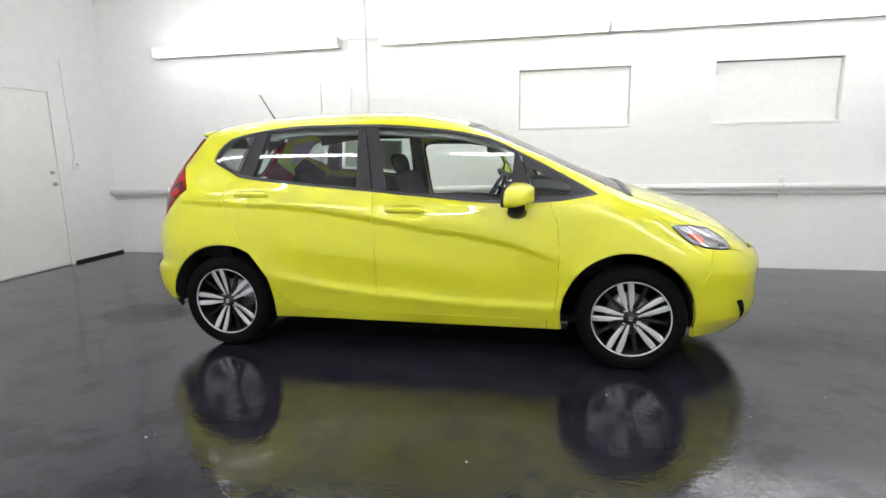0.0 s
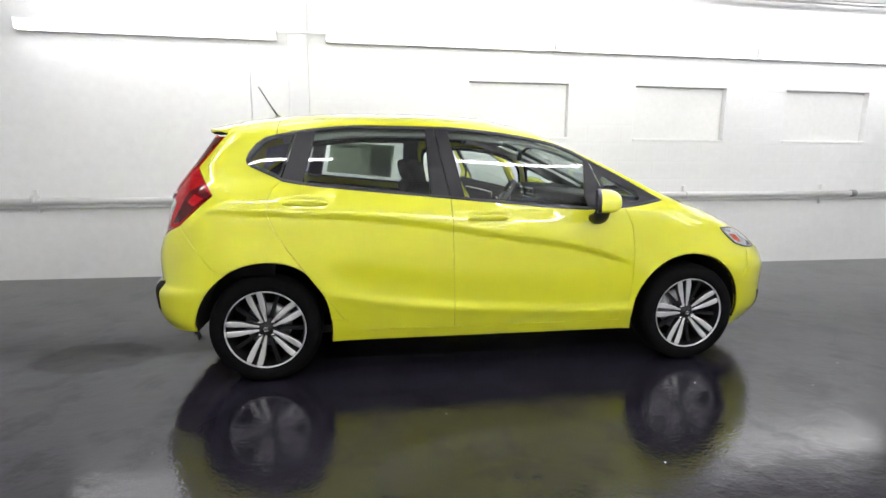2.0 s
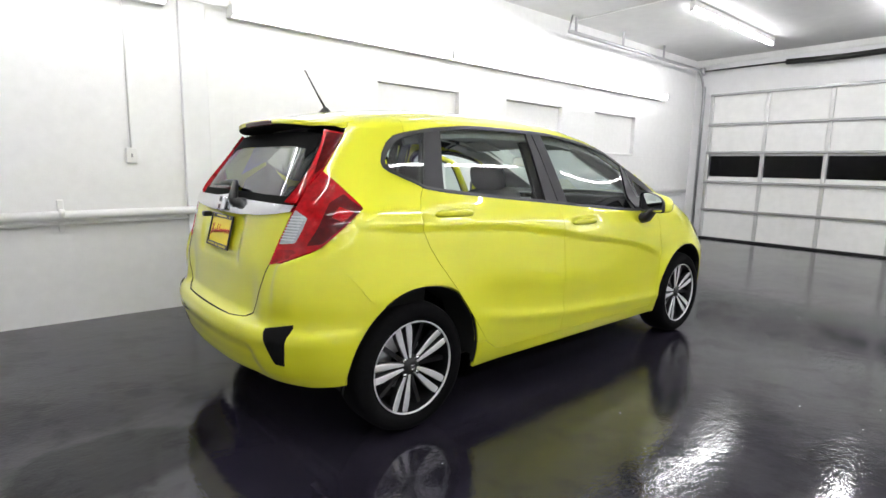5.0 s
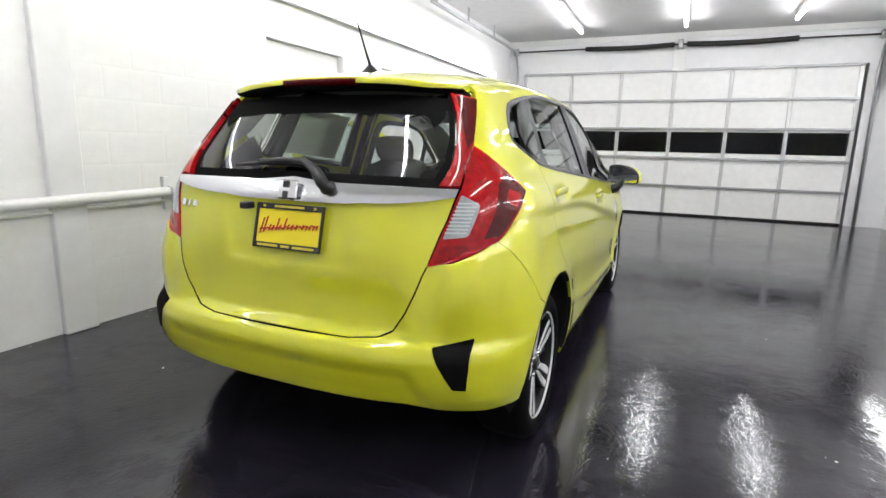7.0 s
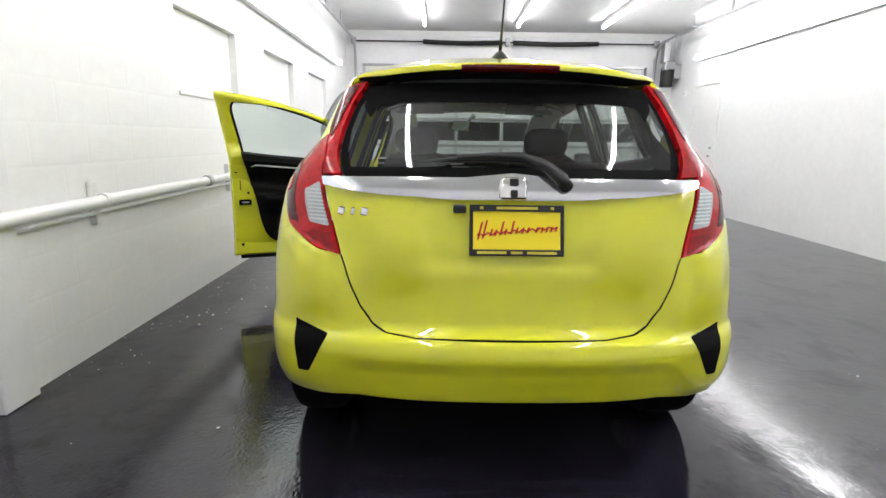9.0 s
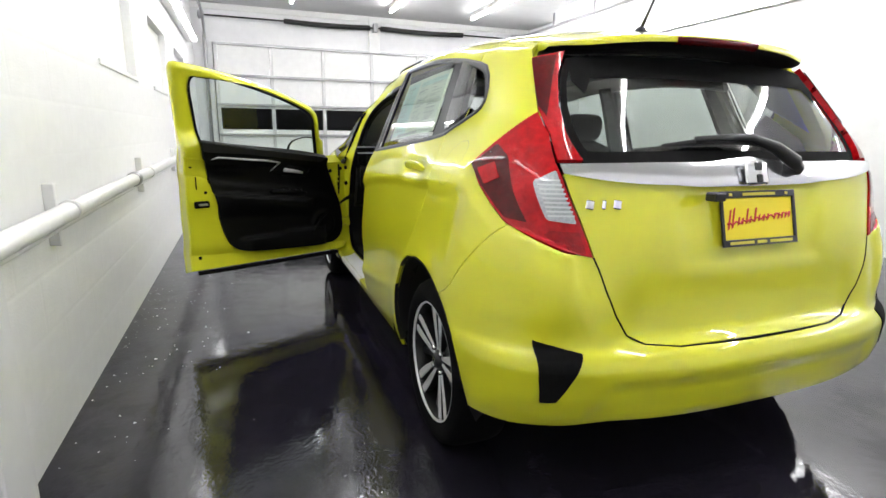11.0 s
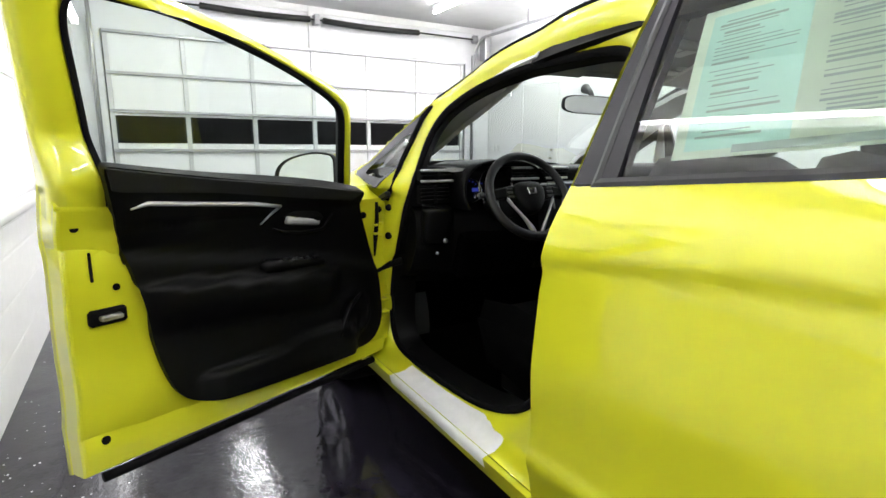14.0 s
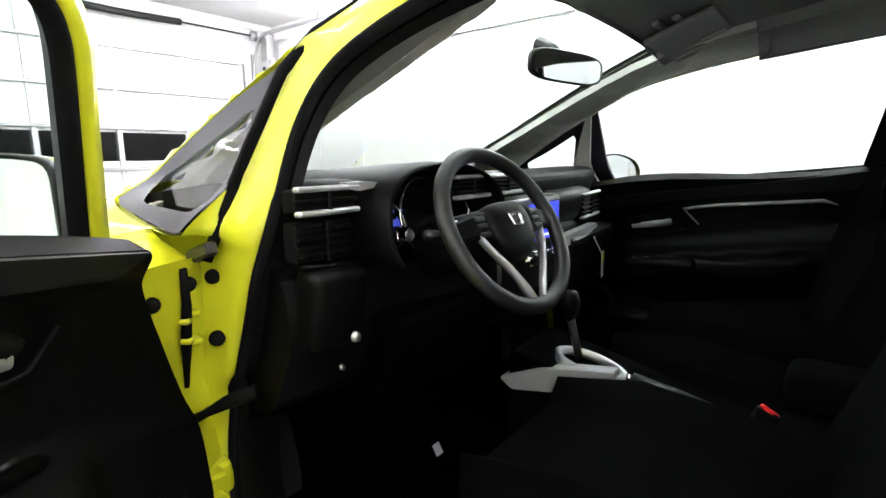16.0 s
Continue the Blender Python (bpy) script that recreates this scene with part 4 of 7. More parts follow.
def flat(w, h, t, z=0.0, bevel=0.002, cx=0.0, cy=0.0):
    return moved(box_bm(cx - w / 2, cy - h / 2, z, cx + w / 2, cy + h / 2, z + t, bevel), PT)


plate = part("number_plate", flat(0.312, 0.16, 0.004, 0.012), M_PLATE, gate, "yellow dealer plate with red script bars")
pf = flat(0.322, 0.022, 0.008, 0.014, cy=0.076)
for w, h, cx, cy in ((0.322, 0.022, 0, -0.076), (0.012, 0.16, -0.155, 0), (0.012, 0.16, 0.155, 0)):
    join(pf, flat(w, h, 0.008, 0.014, cx=cx, cy=cy))
part("plate_frame", pf, M_BLACK, plate, "black plate frame")
STROKES = ((-0.132, -0.034, 0.030), (-0.116, -0.030, 0.036), (-0.090, -0.022, 0.006), (-0.074, -0.020, 0.004), (-0.056, -0.018, 0.032), (-0.040, -0.016, 0.008), (-0.020, -0.014, 0.034), (-0.002, -0.012, 0.012), (0.018, -0.012, 0.012),
           (0.036, -0.010, 0.013), (0.066, -0.008, 0.014), (0.084, -0.008, 0.014), (0.100, -0.006, 0.015), (0.116, -0.006, 0.016), (0.132, -0.004, 0.016))
for cx, y0, y1 in STROKES:
    bm = bmesh.new()
    lean = 0.22 * (y1 - y0)
    face = bm.faces.new([bm.verts.new(PT @ Vector((cx + dx, y, 0.0168))) for dx, y in ((-0.004, y0), (0.004, y0 + 0.003), (0.004 + lean, y1), (-0.003 + lean, y1 - 0.003))])
    up = bmesh.ops.extrude_face_region(bm, geom=[face])
    for v in up["geom"]:
        if isinstance(v, bmesh.types.BMVert):
            v.co += PT.to_3x3() @ Vector((0, 0, 0.0012))
    part("script_bar", bm, M_SCRIPT, plate, "red slanted script bar")
part("script_line", tube_bm([PT @ Vector((-0.135 + 0.27 * k / 30, -0.016 + 0.028 * k / 30 + 0.005 * math.sin(k * 1.9), 0.0170)) for k in range(31)], 0.0028, 6), M_SCRIPT, plate, "red wavering script line", smooth=True)
for cx, w, cy in ((-0.0, 0.14, 0.076), (-0.12, 0.012, 0.076), (0.12, 0.012, 0.076), (-0.085, 0.10, -0.076), (0.0, 0.04, -0.076), (0.085, 0.10, -0.076)):
    part("frame_bar", flat(w, 0.009, 0.001, 0.0225, 0.0, cx, cy), M_GOLD, plate, "yellow lettering bar")
# model badge as plain bars
for y, w in ((0.550, 0.024), (0.512, 0.012), (0.474, 0.024)):
    p, nn = frame_at(wrap_tail, s_of_y(y, 0.938), 0.938)
    part("badge", moved(box_bm(-w / 2, -0.013, 0.0, w / 2, 0.013, 0.006, 0.003), look(p, p - nn) @ pose(0, 0, 0, 0, 0, -10)), M_CHROME, gate, "small slanted chrome badge bar")
# round-cornered emblem: a plain chrome plaque with a dark centre
p, nn = frame_at(wrap_tail, 0, 1.015)
ET = look(p + Vector((-0.016, 0, 0)), p + Vector((1, 0, -0.30)))
eb = box_bm(-0.043, -0.037, 0.0, 0.043, 0.037, 0.02, 0.012, segments=3)
emblem = part("emblem", moved(eb, ET), M_CHROME, gate, "chrome emblem plaque", smooth=True)
for y0, y1, w in ((0.006, 0.030, 0.014), (-0.030, -0.006, 0.011)):
    part("emblem_inlay", moved(box_bm(-w, y0, 0.019, w, y1, 0.022, 0.003), ET), M_BLACK, emblem, "dark emblem inlay")
arm = [wrap_tail(s_of_y(y, z), z) + Vector((-o, 0, 0)) for y, z, o in ((-0.17, 1.025, 0.03), (-0.15, 1.05, 0.045), (-0.10, 1.09, 0.045), (-0.03, 1.118, 0.035), (0.06, 1.118, 0.03), (0.18, 1.112, 0.025))]
wiper = part("wiper", tube_bm(arm, [0.018, 0.022, 0.018, 0.014, 0.012, 0.009], 10), M_BLACK, gate, "black rear wiper arm", smooth=True)
blade = [wrap_tail(s_of_y(y, z), z) + Vector((-0.012, 0, 0)) for y, z in ((-0.05, 1.10), (0.05, 1.108), (0.15, 1.106), (0.30, 1.095))]
part("wiper_blade", tube_bm(blade, [0.006, 0.011, 0.010, 0.004], 8), M_BLACK, wiper, "rubber wiper blade", smooth=True)
part("wiper_pivot", moved(lathe_bm([(0.0, -0.03), (0.02, -0.03), (0.024, 0.0), (0.02, 0.03), (0.0, 0.03)], 16, "X"), pose(-1.80, -0.165, 1.03)), M_BLACK, wiper)
part("camera_pod", moved(box_bm(-0.02, -0.02, -0.012, 0.02, 0.02, 0.012, 0.004), pose(-1.845, 0.17, 0.955)), M_BLACK, gate, "small black reversing camera")
ab = on_top(-1.265, 0)
ant = part("antenna", moved(lathe_bm([(0.0, 0.03), (0.012, 0.028), (0.03, 0.008), (0.038, 0.0)], 16, "Z"), Matrix.Translation(ab - Vector((0, 0, 0.002)))), M_BLACK, car, "black roof antenna")
part("mast", tube_bm([ab + Vector((0.0, 0, 0.02)), ab + Vector((-0.045, 0, 0.09)), ab + Vector((-0.115, 0, 0.205))], [0.007, 0.0045, 0.0035], 8), M_BLACK, ant, "thin whip mast")

# nose
F = [(n_of_x(x, z), z) for x, z in [(1.612, 0.190)] + arch(ARCH_F, -10, 15, 5) + [(1.63, 0.52)] + BUMP_TOP[:4]]
FB = [(0, 0.19)] + F + [(0, 0.64)] + [(-s, z) for s, z in F[::-1]]
fb = skin("front_bumper", FB, wrap_nose, car, gap=0.0008)
band("joint", FB, [(-0.005, 0.003), (0.004, 0.003)], wrap_nose, M_PAINT, fb)
for s in (1, -1):
    panel("vent", rounded([(a * s, z) for a, z in ((n_of_x(1.838, 0.40), 0.40), (n_of_x(1.885, 0.4), 0.40), (n_of_x(1.915, 0.31), 0.31), (n_of_x(1.885, 0.258), 0.258))], 0.015, 3), wrap_nose, M_VOID, fb, 0.03, lift=0.003, label="black fog lamp recess")
HEAD = rounded([(1.452, 0.833), (1.56, 0.826), (1.66, 0.806), (1.735, 0.765), (1.785, 0.72), (1.80, 0.688), (1.745, 0.690), (1.65, 0.706), (1.565, 0.732), (1.505, 0.778)], 0.02, 3)
for mirror in (True, False):
    h = panel("headlamp", HEAD, on_side, M_CLEAR, car, 0.02, mirror=mirror, lift=0.004, label="clear headlamp with an amber marker")
    panel("amber_marker", rounded([(1.535, 0.790), (1.60, 0.780), (1.645, 0.745), (1.63, 0.728), (1.575, 0.748)], 0.008, 3), on_side, M_AMBER, h, 0.02, mirror=mirror, lift=0.006, lip=0.003, label="amber side marker")
    panel("lamp_bezel", [(1.715, 0.705), (1.765, 0.697), (1.772, 0.706), (1.725, 0.735)], on_side, M_BLACK, h, 0.02, mirror=mirror, lift=0.006, lip=0.003, label="dark lamp bezel")
    band("lamp_rim", HEAD, [(-0.002, -0.003), (0.001, -0.0055), (0.005, -0.005)], on_side, M_BLACK, h, mirror, label="black lamp rim")


# ---- wheels ----
def wheel(x, s, turn):
    """Tyre, dark barrel, five pairs of machined spokes, cap and nuts."""
    m = pose(x, s * 0.70, WHEEL_R, 0, 0, 0 if s > 0 else 180)
    tyre = lathe_bm([(0.215, 0.105), (0.222, 0.118), (0.245, 0.126), (0.272, 0.122), (0.292, 0.108), (0.302, 0.085), (0.305, 0.05), (0.305, -0.03), (0.30, -0.06), (0.27, -0.09), (0.215, -0.08)], 64)
    w = part("wheel", moved(tyre, m), M_RUBBER, car, "alloy wheel with a black tyre", smooth=True)
    part("barrel", moved(lathe_bm([(0.208, 0.108), (0.20, 0.08), (0.195, -0.05), (0.19, -0.07), (0.06, -0.07)], 48), m), M_RIMDARK, w, "dark rim barrel", smooth=True)
    part("lip", moved(lathe_bm([(0.211, 0.108), (0.2125, 0.114), (0.2155, 0.1165), (0.2185, 0.115), (0.220, 0.108)], 64), m), M_ALLOY, w, "machined rim lip", smooth=True)
    part("brake_disc", moved(lathe_bm([(0.05, 0.0), (0.125, 0.0), (0.13, -0.01), (0.125, -0.02)], 40), m), M_STEEL, w, "grey brake disc", smooth=True)
    for i in range(10):
        pair, side_ = divmod(i, 2)
        phi = radians(turn + 72 * pair)
        sg = 1 if side_ else -1
        bm = bmesh.new()
        rows = []
        for k in range(7):
            t = k / 6
            r = 0.040 + 0.172 * t
            lo, hi = (0.0035 + 0.0105 * t) / r, (0.0165 + 0.043 * t - 0.014 * t ** 4) / r
            y = 0.086 + 0.02 * t
            row = []
            for a, dy in ((lo, -0.035), (lo, -0.003), (lo + 0.15 * (hi - lo), 0.0), (hi - 0.15 * (hi - lo), 0.0), (hi, -0.003), (hi, -0.035)):
                ang = phi + sg * a
                row.append(bm.verts.new((r * math.cos(ang), y + dy, r * math.sin(ang))))
            rows.append(row)
        for a, b in zip(rows, rows[1:]):
            for j in range(5):
                bm.faces.new((a[j], a[j + 1], b[j + 1], b[j]))
        bmesh.ops.recalc_face_normals(bm, faces=bm.faces[:])
        ob = part("spoke", moved(bm, m), M_ALLOY, w)
        ob.data.materials.append(M_RIMDARK)
        for f in ob.data.polygons:
            if f.index % 5 in (0, 4):
                f.material_index = 1
    for i in range(5):
        a = radians(turn + 36 + 72 * i)
        bm = bmesh.new()
        vs = [bm.verts.new((r * math.cos(a + d), y, r * math.sin(a + d))) for r, d, y in ((0.045, 0.22, 0.070), (0.2, 0.05, 0.080), (0.2, -0.05, 0.080), (0.045, -0.22, 0.070))]
        bm.faces.new(vs)
        r_ = bmesh.ops.extrude_face_region(bm, geom=bm.faces[:])
        for v in r_["geom"]:
            if isinstance(v, bmesh.types.BMVert):
                v.co.y -= 0.03
        bmesh.ops.recalc_face_normals(bm, faces=bm.faces[:])
        part("dark_spoke", moved(bm, m), M_RIMDARK, w, "dark inner spoke")
    cap = part("hub_cap", moved(lathe_bm([(0.0, 0.101), (0.022, 0.101), (0.029, 0.097), (0.032, 0.088), (0.05, 0.082), (0.058, 0.06)], 28), m), M_RIMDARK, w, "dark hub cap", smooth=True)
    part("cap_plaque", moved(box_bm(-0.013, 0.1005, -0.011, 0.013, 0.104, 0.011, 0.003), m), M_CHROME, w, "chrome cap plaque")
    for i in range(4):
        a = radians(45 + 90 * i)
        part("nut", moved(lathe_bm([(0.0, 0.096), (0.008, 0.096), (0.011, 0.09), (0.011, 0.075)], 8), m @ pose(0.05 * math.cos(a), 0, 0.05 * math.sin(a))), M_CHROME, w)


for x in (-AX, AX):
    for s in (-1, 1):
        wheel(x, s, {(-1, -1): 74, (1, -1): 79, (-1, 1): 97, (1, 1): 97}[(int(math.copysign(1, x)), s)])
        cx = ARCH_R if x < 0 else ARCH_F
        pts = arch(cx, -3, 183, 24, 0.380, 0.394)
        rows = [[Vector((px, s * min(y, side_y(px, max(pz, 0.2)) - 0.004), pz)) for px, pz in pts] for y in (0.84, 0.80, 0.50)]
        liner = loft("wheel_liner", rows, M_DARK, car, False, "black plastic wheel arch liner")
        loft("liner_wall", [[Vector((px, s * 0.50, pz)) for px, pz in pts], [Vector((cx, s * 0.50, 0.3))] * len(pts)], M_DARK, liner, False)
        lip_o = [frame_at(on_side, px, pz, s) for px, pz in arch(cx, -8, 188, 30, 0.3665, 0.3805)]
        loft("arch_lip", [[q + nn * 0.0 for q, nn in lip_o], [q - nn * 0.03 for q, nn in lip_o]], M_DARK, liner, False)

# underbody
bm = box_bm(-1.55, -0.62, 0.21, 1.80, 0.62, 0.27, 0.01)
under = part("underbody", bm, M_DARK, car, "black underbody tray")
part("rear_axle", tube_bm([(-1.25, -0.6, 0.28), (-1.25, 0.6, 0.28)], 0.045, 12), M_DARK, under)
part("front_bulk", box_bm(0.95, -0.5, 0.24, 1.62, 0.5, 0.74, 0.03), M_DARK, under, "dark engine bay bulk")


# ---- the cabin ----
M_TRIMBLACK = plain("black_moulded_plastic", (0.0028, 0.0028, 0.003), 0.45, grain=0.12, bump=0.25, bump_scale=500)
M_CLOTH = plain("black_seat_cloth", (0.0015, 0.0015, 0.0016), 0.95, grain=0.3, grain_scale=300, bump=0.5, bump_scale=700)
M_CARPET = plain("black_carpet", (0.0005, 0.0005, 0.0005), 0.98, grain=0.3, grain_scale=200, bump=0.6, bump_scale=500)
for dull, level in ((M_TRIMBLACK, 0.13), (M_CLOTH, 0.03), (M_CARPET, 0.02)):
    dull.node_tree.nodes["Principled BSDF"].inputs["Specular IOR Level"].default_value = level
M_LEATHER = plain("black_steering_wheel_skin", (0.008, 0.008, 0.0085), 0.42, grain=0.1, bump=0.3, bump_scale=600)
M_FILM = plain("white_sill_film", (0.75, 0.75, 0.76), 0.35, grain=0.06, grain_scale=30)
M_SCREEN = plain("lit_blue_screen", (0.05, 0.07, 0.62), 0.1, emit=0.5)
M_TEXT = plain("lit_screen_marks", (0.5, 0.55, 0.9), 0.2, emit=0.6)
M_DIAL = plain("dial_glow", (0.04, 0.06, 0.45), 0.2, emit=0.18)
M_PAPER = plain("sticker_paper", (0.74, 0.82, 0.68), 0.6, grain=0.04, grain_scale=12)
M_TINT = plain("sticker_pale_blue", (0.50, 0.72, 0.65), 0.6, grain=0.06, grain_scale=12)
M_INK = plain("sticker_ink", (0.34, 0.39, 0.36), 0.6)
M_SATIN = plain("satin_silver_trim", (0.62, 0.62, 0.63), 0.38, 0.55, grain=0.05, grain_scale=80)
M_PAD = plain("black_padded_skin", (0.006, 0.006, 0.0065), 0.5, grain=0.15, grain_scale=150, bump=0.3, bump_scale=600)
nt = M_PAPER.node_tree
glow_through, paper_mix = nt.nodes.new("ShaderNodeBsdfTranslucent"), nt.nodes.new("ShaderNodeMixShader")
glow_through.inputs["Color"].default_value = (0.62, 0.68, 0.52, 1)
paper_mix.inputs[0].default_value = 0.3
nt.links.new(nt.nodes["Principled BSDF"].outputs[0], paper_mix.inputs[1])
nt.links.new(glow_through.outputs[0], paper_mix.inputs[2])
nt.links.new(paper_mix.outputs[0], nt.nodes["Material Output"].inputs["Surface"])
M_BUCKLE = plain("red_buckle", (0.6, 0.02, 0.02), 0.35)
M_TAG = plain("yellow_tag", (0.7, 0.62, 0.05), 0.5)

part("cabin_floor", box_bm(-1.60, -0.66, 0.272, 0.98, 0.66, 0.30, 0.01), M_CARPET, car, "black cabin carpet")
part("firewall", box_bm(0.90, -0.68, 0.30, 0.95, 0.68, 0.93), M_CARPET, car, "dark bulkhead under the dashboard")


def extrude_y(name, outline, y0, y1, material, parent, label="", crown_y=0.0, n=16, bend=None):
    """A profile (x, z) swept across the car; bend(y) shifts it along x."""
    rows = []
    for i in range(n + 1):
        y = y0 + (y1 - y0) * i / n
        dx = bend(y) if bend else 0.0
        rows.append([Vector((x + dx, y, z)) for x, z in outline])
    return loft(name, rows, material, parent, True, label, smooth=False, cap=True)


DASH = rounded([(1.10, 1.0), (0.92, 1.014), (0.70, 1.034), (0.59, 1.034), (0.55, 1.02), (0.575, 0.90), (0.53, 0.868), (0.52, 0.76), (0.58, 0.64), (0.90, 0.52), (1.10, 0.52)], 0.03, 4)
dash = extrude_y("dashboard", DASH, -0.70, 0.70, M_TRIMBLACK, car, "black moulded dashboard", bend=lambda y: 0.07 * (abs(y) / 0.7) ** 3)


def arch_row(x, k, n=28):
    """One arch of the instrument hood: flat-footed and round above."""
    row = []
    for i in range(n + 1):
        a = radians(-28 + 236 * i / n)
        c, q = math.cos(a), math.sin(a)
        row.append(Vector((x + 0.022 * q, 0.372 + 0.198 * k * math.copysign(abs(c) ** 0.8, c), 0.945 + 0.118 * k * math.copysign(abs(q) ** 0.85, q))))
    return row


loft("instrument_hood", [arch_row(x, k) for x, k in ((0.86, 0.86), (0.66, 0.96), (0.53, 1.0), (0.492, 0.985), (0.482, 0.955), (0.490, 0.92), (0.56, 0.86), (0.60, 0.84))], M_TRIMBLACK, dash, False, "black instrument hood")
loft("cluster_face", [arch_row(0.585, 0.86), arch_row(0.588, 0.02)], M_VOID, dash, False, "dark instrument face")
for y, z, r in ((0.375, 0.952, 0.078), (0.487, 0.945, 0.044), (0.268, 0.945, 0.044)):
    d = part("dial", moved(lathe_bm([(0.0, 0.0), (r * 0.92, 0.0), (r, -0.01), (r * 1.05, -0.01)], 40, "X"), pose(0.572, y, z, 0, 12)), M_VOID, dash, "dark round dial", smooth=True)
    part("dial_ring", moved(lathe_bm([(r * 0.97, -0.008), (r * 1.0, -0.014), (r * 1.035, -0.010)], 40, "X"), pose(0.570, y, z, 0, 12)), M_CHROME, d, "thin chrome dial ring", smooth=True)
    for k in range(11):
        a = radians(-30 + 24 * k)
        part("tick", moved(box_bm(-0.002, -0.0012, r * 0.76, -0.001, 0.0012, r * 0.88), pose(0.571, y, z, 0, 12) @ pose(0, 0, 0, 90 - math.degrees(a), 0, 0)), M_DIAL, d, "faint blue dial mark")
part("dial_light", moved(box_bm(-0.003, -0.018, -0.016, -0.002, 0.012, 0.010, 0.0), pose(0.566, 0.470, 0.945, 0, 12)), M_DIAL, dash, "faint blue dial light")


def vent(y0, y1, z0, z1, x, bars=(1.0, -1.0), turn=0.0, slats=3):
    """An air vent: dark mouth, slats, a divider and bright bars."""
    m = pose(x, (y0 + y1) / 2, (z0 + z1) / 2, 0, 0, turn)
    w, h = (y1 - y0) / 2, (z1 - z0) / 2
    v = part("air_vent", moved(box_bm(-0.002, -w, -h, 0.03, w, h, 0.004), m), M_VOID, dash, "black air vent")
    for k in range(slats):
        u = -1 + 2 * (k + 1) / (slats + 1)
        part("slat", moved(box_bm(-0.011, -w * 0.96, u * h - 0.0025, 0.0, w * 0.96, u * h + 0.0025, 0.001), m), M_TRIMBLACK, v)
    part("divider", moved(box_bm(-0.013, -0.004, -h, 0.0, 0.004, h, 0.002), m), M_TRIMBLACK, v)
    for k in bars:
        part("bright_bar", moved(box_bm(-0.015, -w, k * h - 0.0045, 0.002, w, k * h + 0.0045, 0.003), m), M_SATIN, v, "silver vent bar")
    return v


left_vent = vent(0.572, 0.702, 0.986, 1.024, 0.560, slats=1)
flare = [(0.512, 1.028), (0.560, 1.032), (0.60, 1.031), (0.60, 1.022), (0.572, 1.016), (0.535, 1.020)]
loft("bright_flare", [[Vector((x, y, z)) for y, z in flare] for x in (0.546, 0.566)], M_SATIN, left_vent, True, "silver vent bar end", smooth=False, cap=True)
vent(0.580, 0.700, 0.905, 0.972, 0.566, bars=(), slats=4)
vent(0.205, 0.335, 0.988, 1.030, 0.524)
vent(0.060, 0.195, 0.988, 1.028, 0.522)
vent(-0.575, -0.36, 0.878, 0.950, 0.552, turn=8, slats=4)
part("stack_panel", box_bm(0.492, -0.125, 0.735, 0.57, 0.19, 0.972, 0.015, segments=2), M_BLACK, dash, "gloss black centre stack")
part("stack_bar", box_bm(0.486, 0.02, 0.964, 0.494, 0.215, 0.971, 0.002), M_SATIN, dash, "thin silver bar above the screen")
part("screen", box_bm(0.488, -0.098, 0.862, 0.4915, 0.066, 0.954), M_SCREEN, dash, "lit blue display screen")
for y, z, w, h in ((0.01, 0.938, 0.10, 0.005), (0.035, 0.915, 0.045, 0.012), (-0.045, 0.915, 0.05, 0.012), (0.035, 0.892, 0.045, 0.010), (-0.045, 0.892, 0.05, 0.010), (-0.015, 0.873, 0.13, 0.006)):
    part("screen_mark", box_bm(0.4875, y - w / 2, z - h / 2, 0.4882, y + w / 2, z + h / 2), M_TEXT, dash, "pale screen mark")
for y, r in ((-0.078, 0.019), (-0.002, 0.014), (0.070, 0.019)):
    part("knob", moved(lathe_bm([(0.0, -0.026), (r * 0.8, -0.026), (r, -0.020), (r, 0.0)], 24, "X"), pose(0.494, y, 0.822)), M_BLACK, dash, "climate knob", smooth=True)
    part("knob_ring", moved(lathe_bm([(r * 0.88, -0.025), (r * 1.05, -0.025), (r * 1.12, 0.0)], 24, "X"), pose(0.494, y, 0.822)), M_CHROME, dash, "chrome knob ring", smooth=True)
wedge = [(0.505, -0.150, 0.812, 0.846), (0.505, -0.25, 0.822, 0.853), (0.512, -0.36, 0.832, 0.856), (0.525, -0.455, 0.842, 0.855)]
loft("silver_strip", [[Vector((x, y, z0)), Vector((x - 0.010, y, z0 + 0.004)), Vector((x - 0.006, y, z1)), Vector((x + 0.02, y, z1))] for x, y, z0, z1 in wedge], M_SATIN, dash, True, "silver dashboard strip", smooth=False, cap=True)
part("passenger_pad", moved(box_bm(-0.04, -0.17, -0.05, 0.04, 0.17, 0.05, 0.03, segments=3), pose(0.572, -0.30, 0.925, 0, -10, 3)), M_TRIMBLACK, dash, "black padded dashboard face", smooth=True)
part("glovebox", moved(box_bm(-0.03, -0.21, -0.10, 0.03, 0.21, 0.10, 0.02, segments=2), pose(0.545, -0.40, 0.745, 0, -14, 4)), M_TRIMBLACK, dash, "black glovebox lid")
part("paper_tag", moved(box_bm(-0.001, -0.020, -0.040, 0.001, 0.020, 0.040), pose(0.470, -0.385, 0.735, 0, 0, 12)), M_FILM, dash, "white hanging paper tag")
part("tag_stripe", moved(box_bm(-0.002, -0.020, 0.008, -0.001, 0.020, 0.038), pose(0.470, -0.385, 0.735, 0, 0, 12)), M_TAG, dash, "yellow stripe on a paper tag")
part("tag_string", tube_bm([(0.472, -0.378, 0.772), (0.492, -0.365, 0.822)], 0.002, 6), M_FILM, dash)
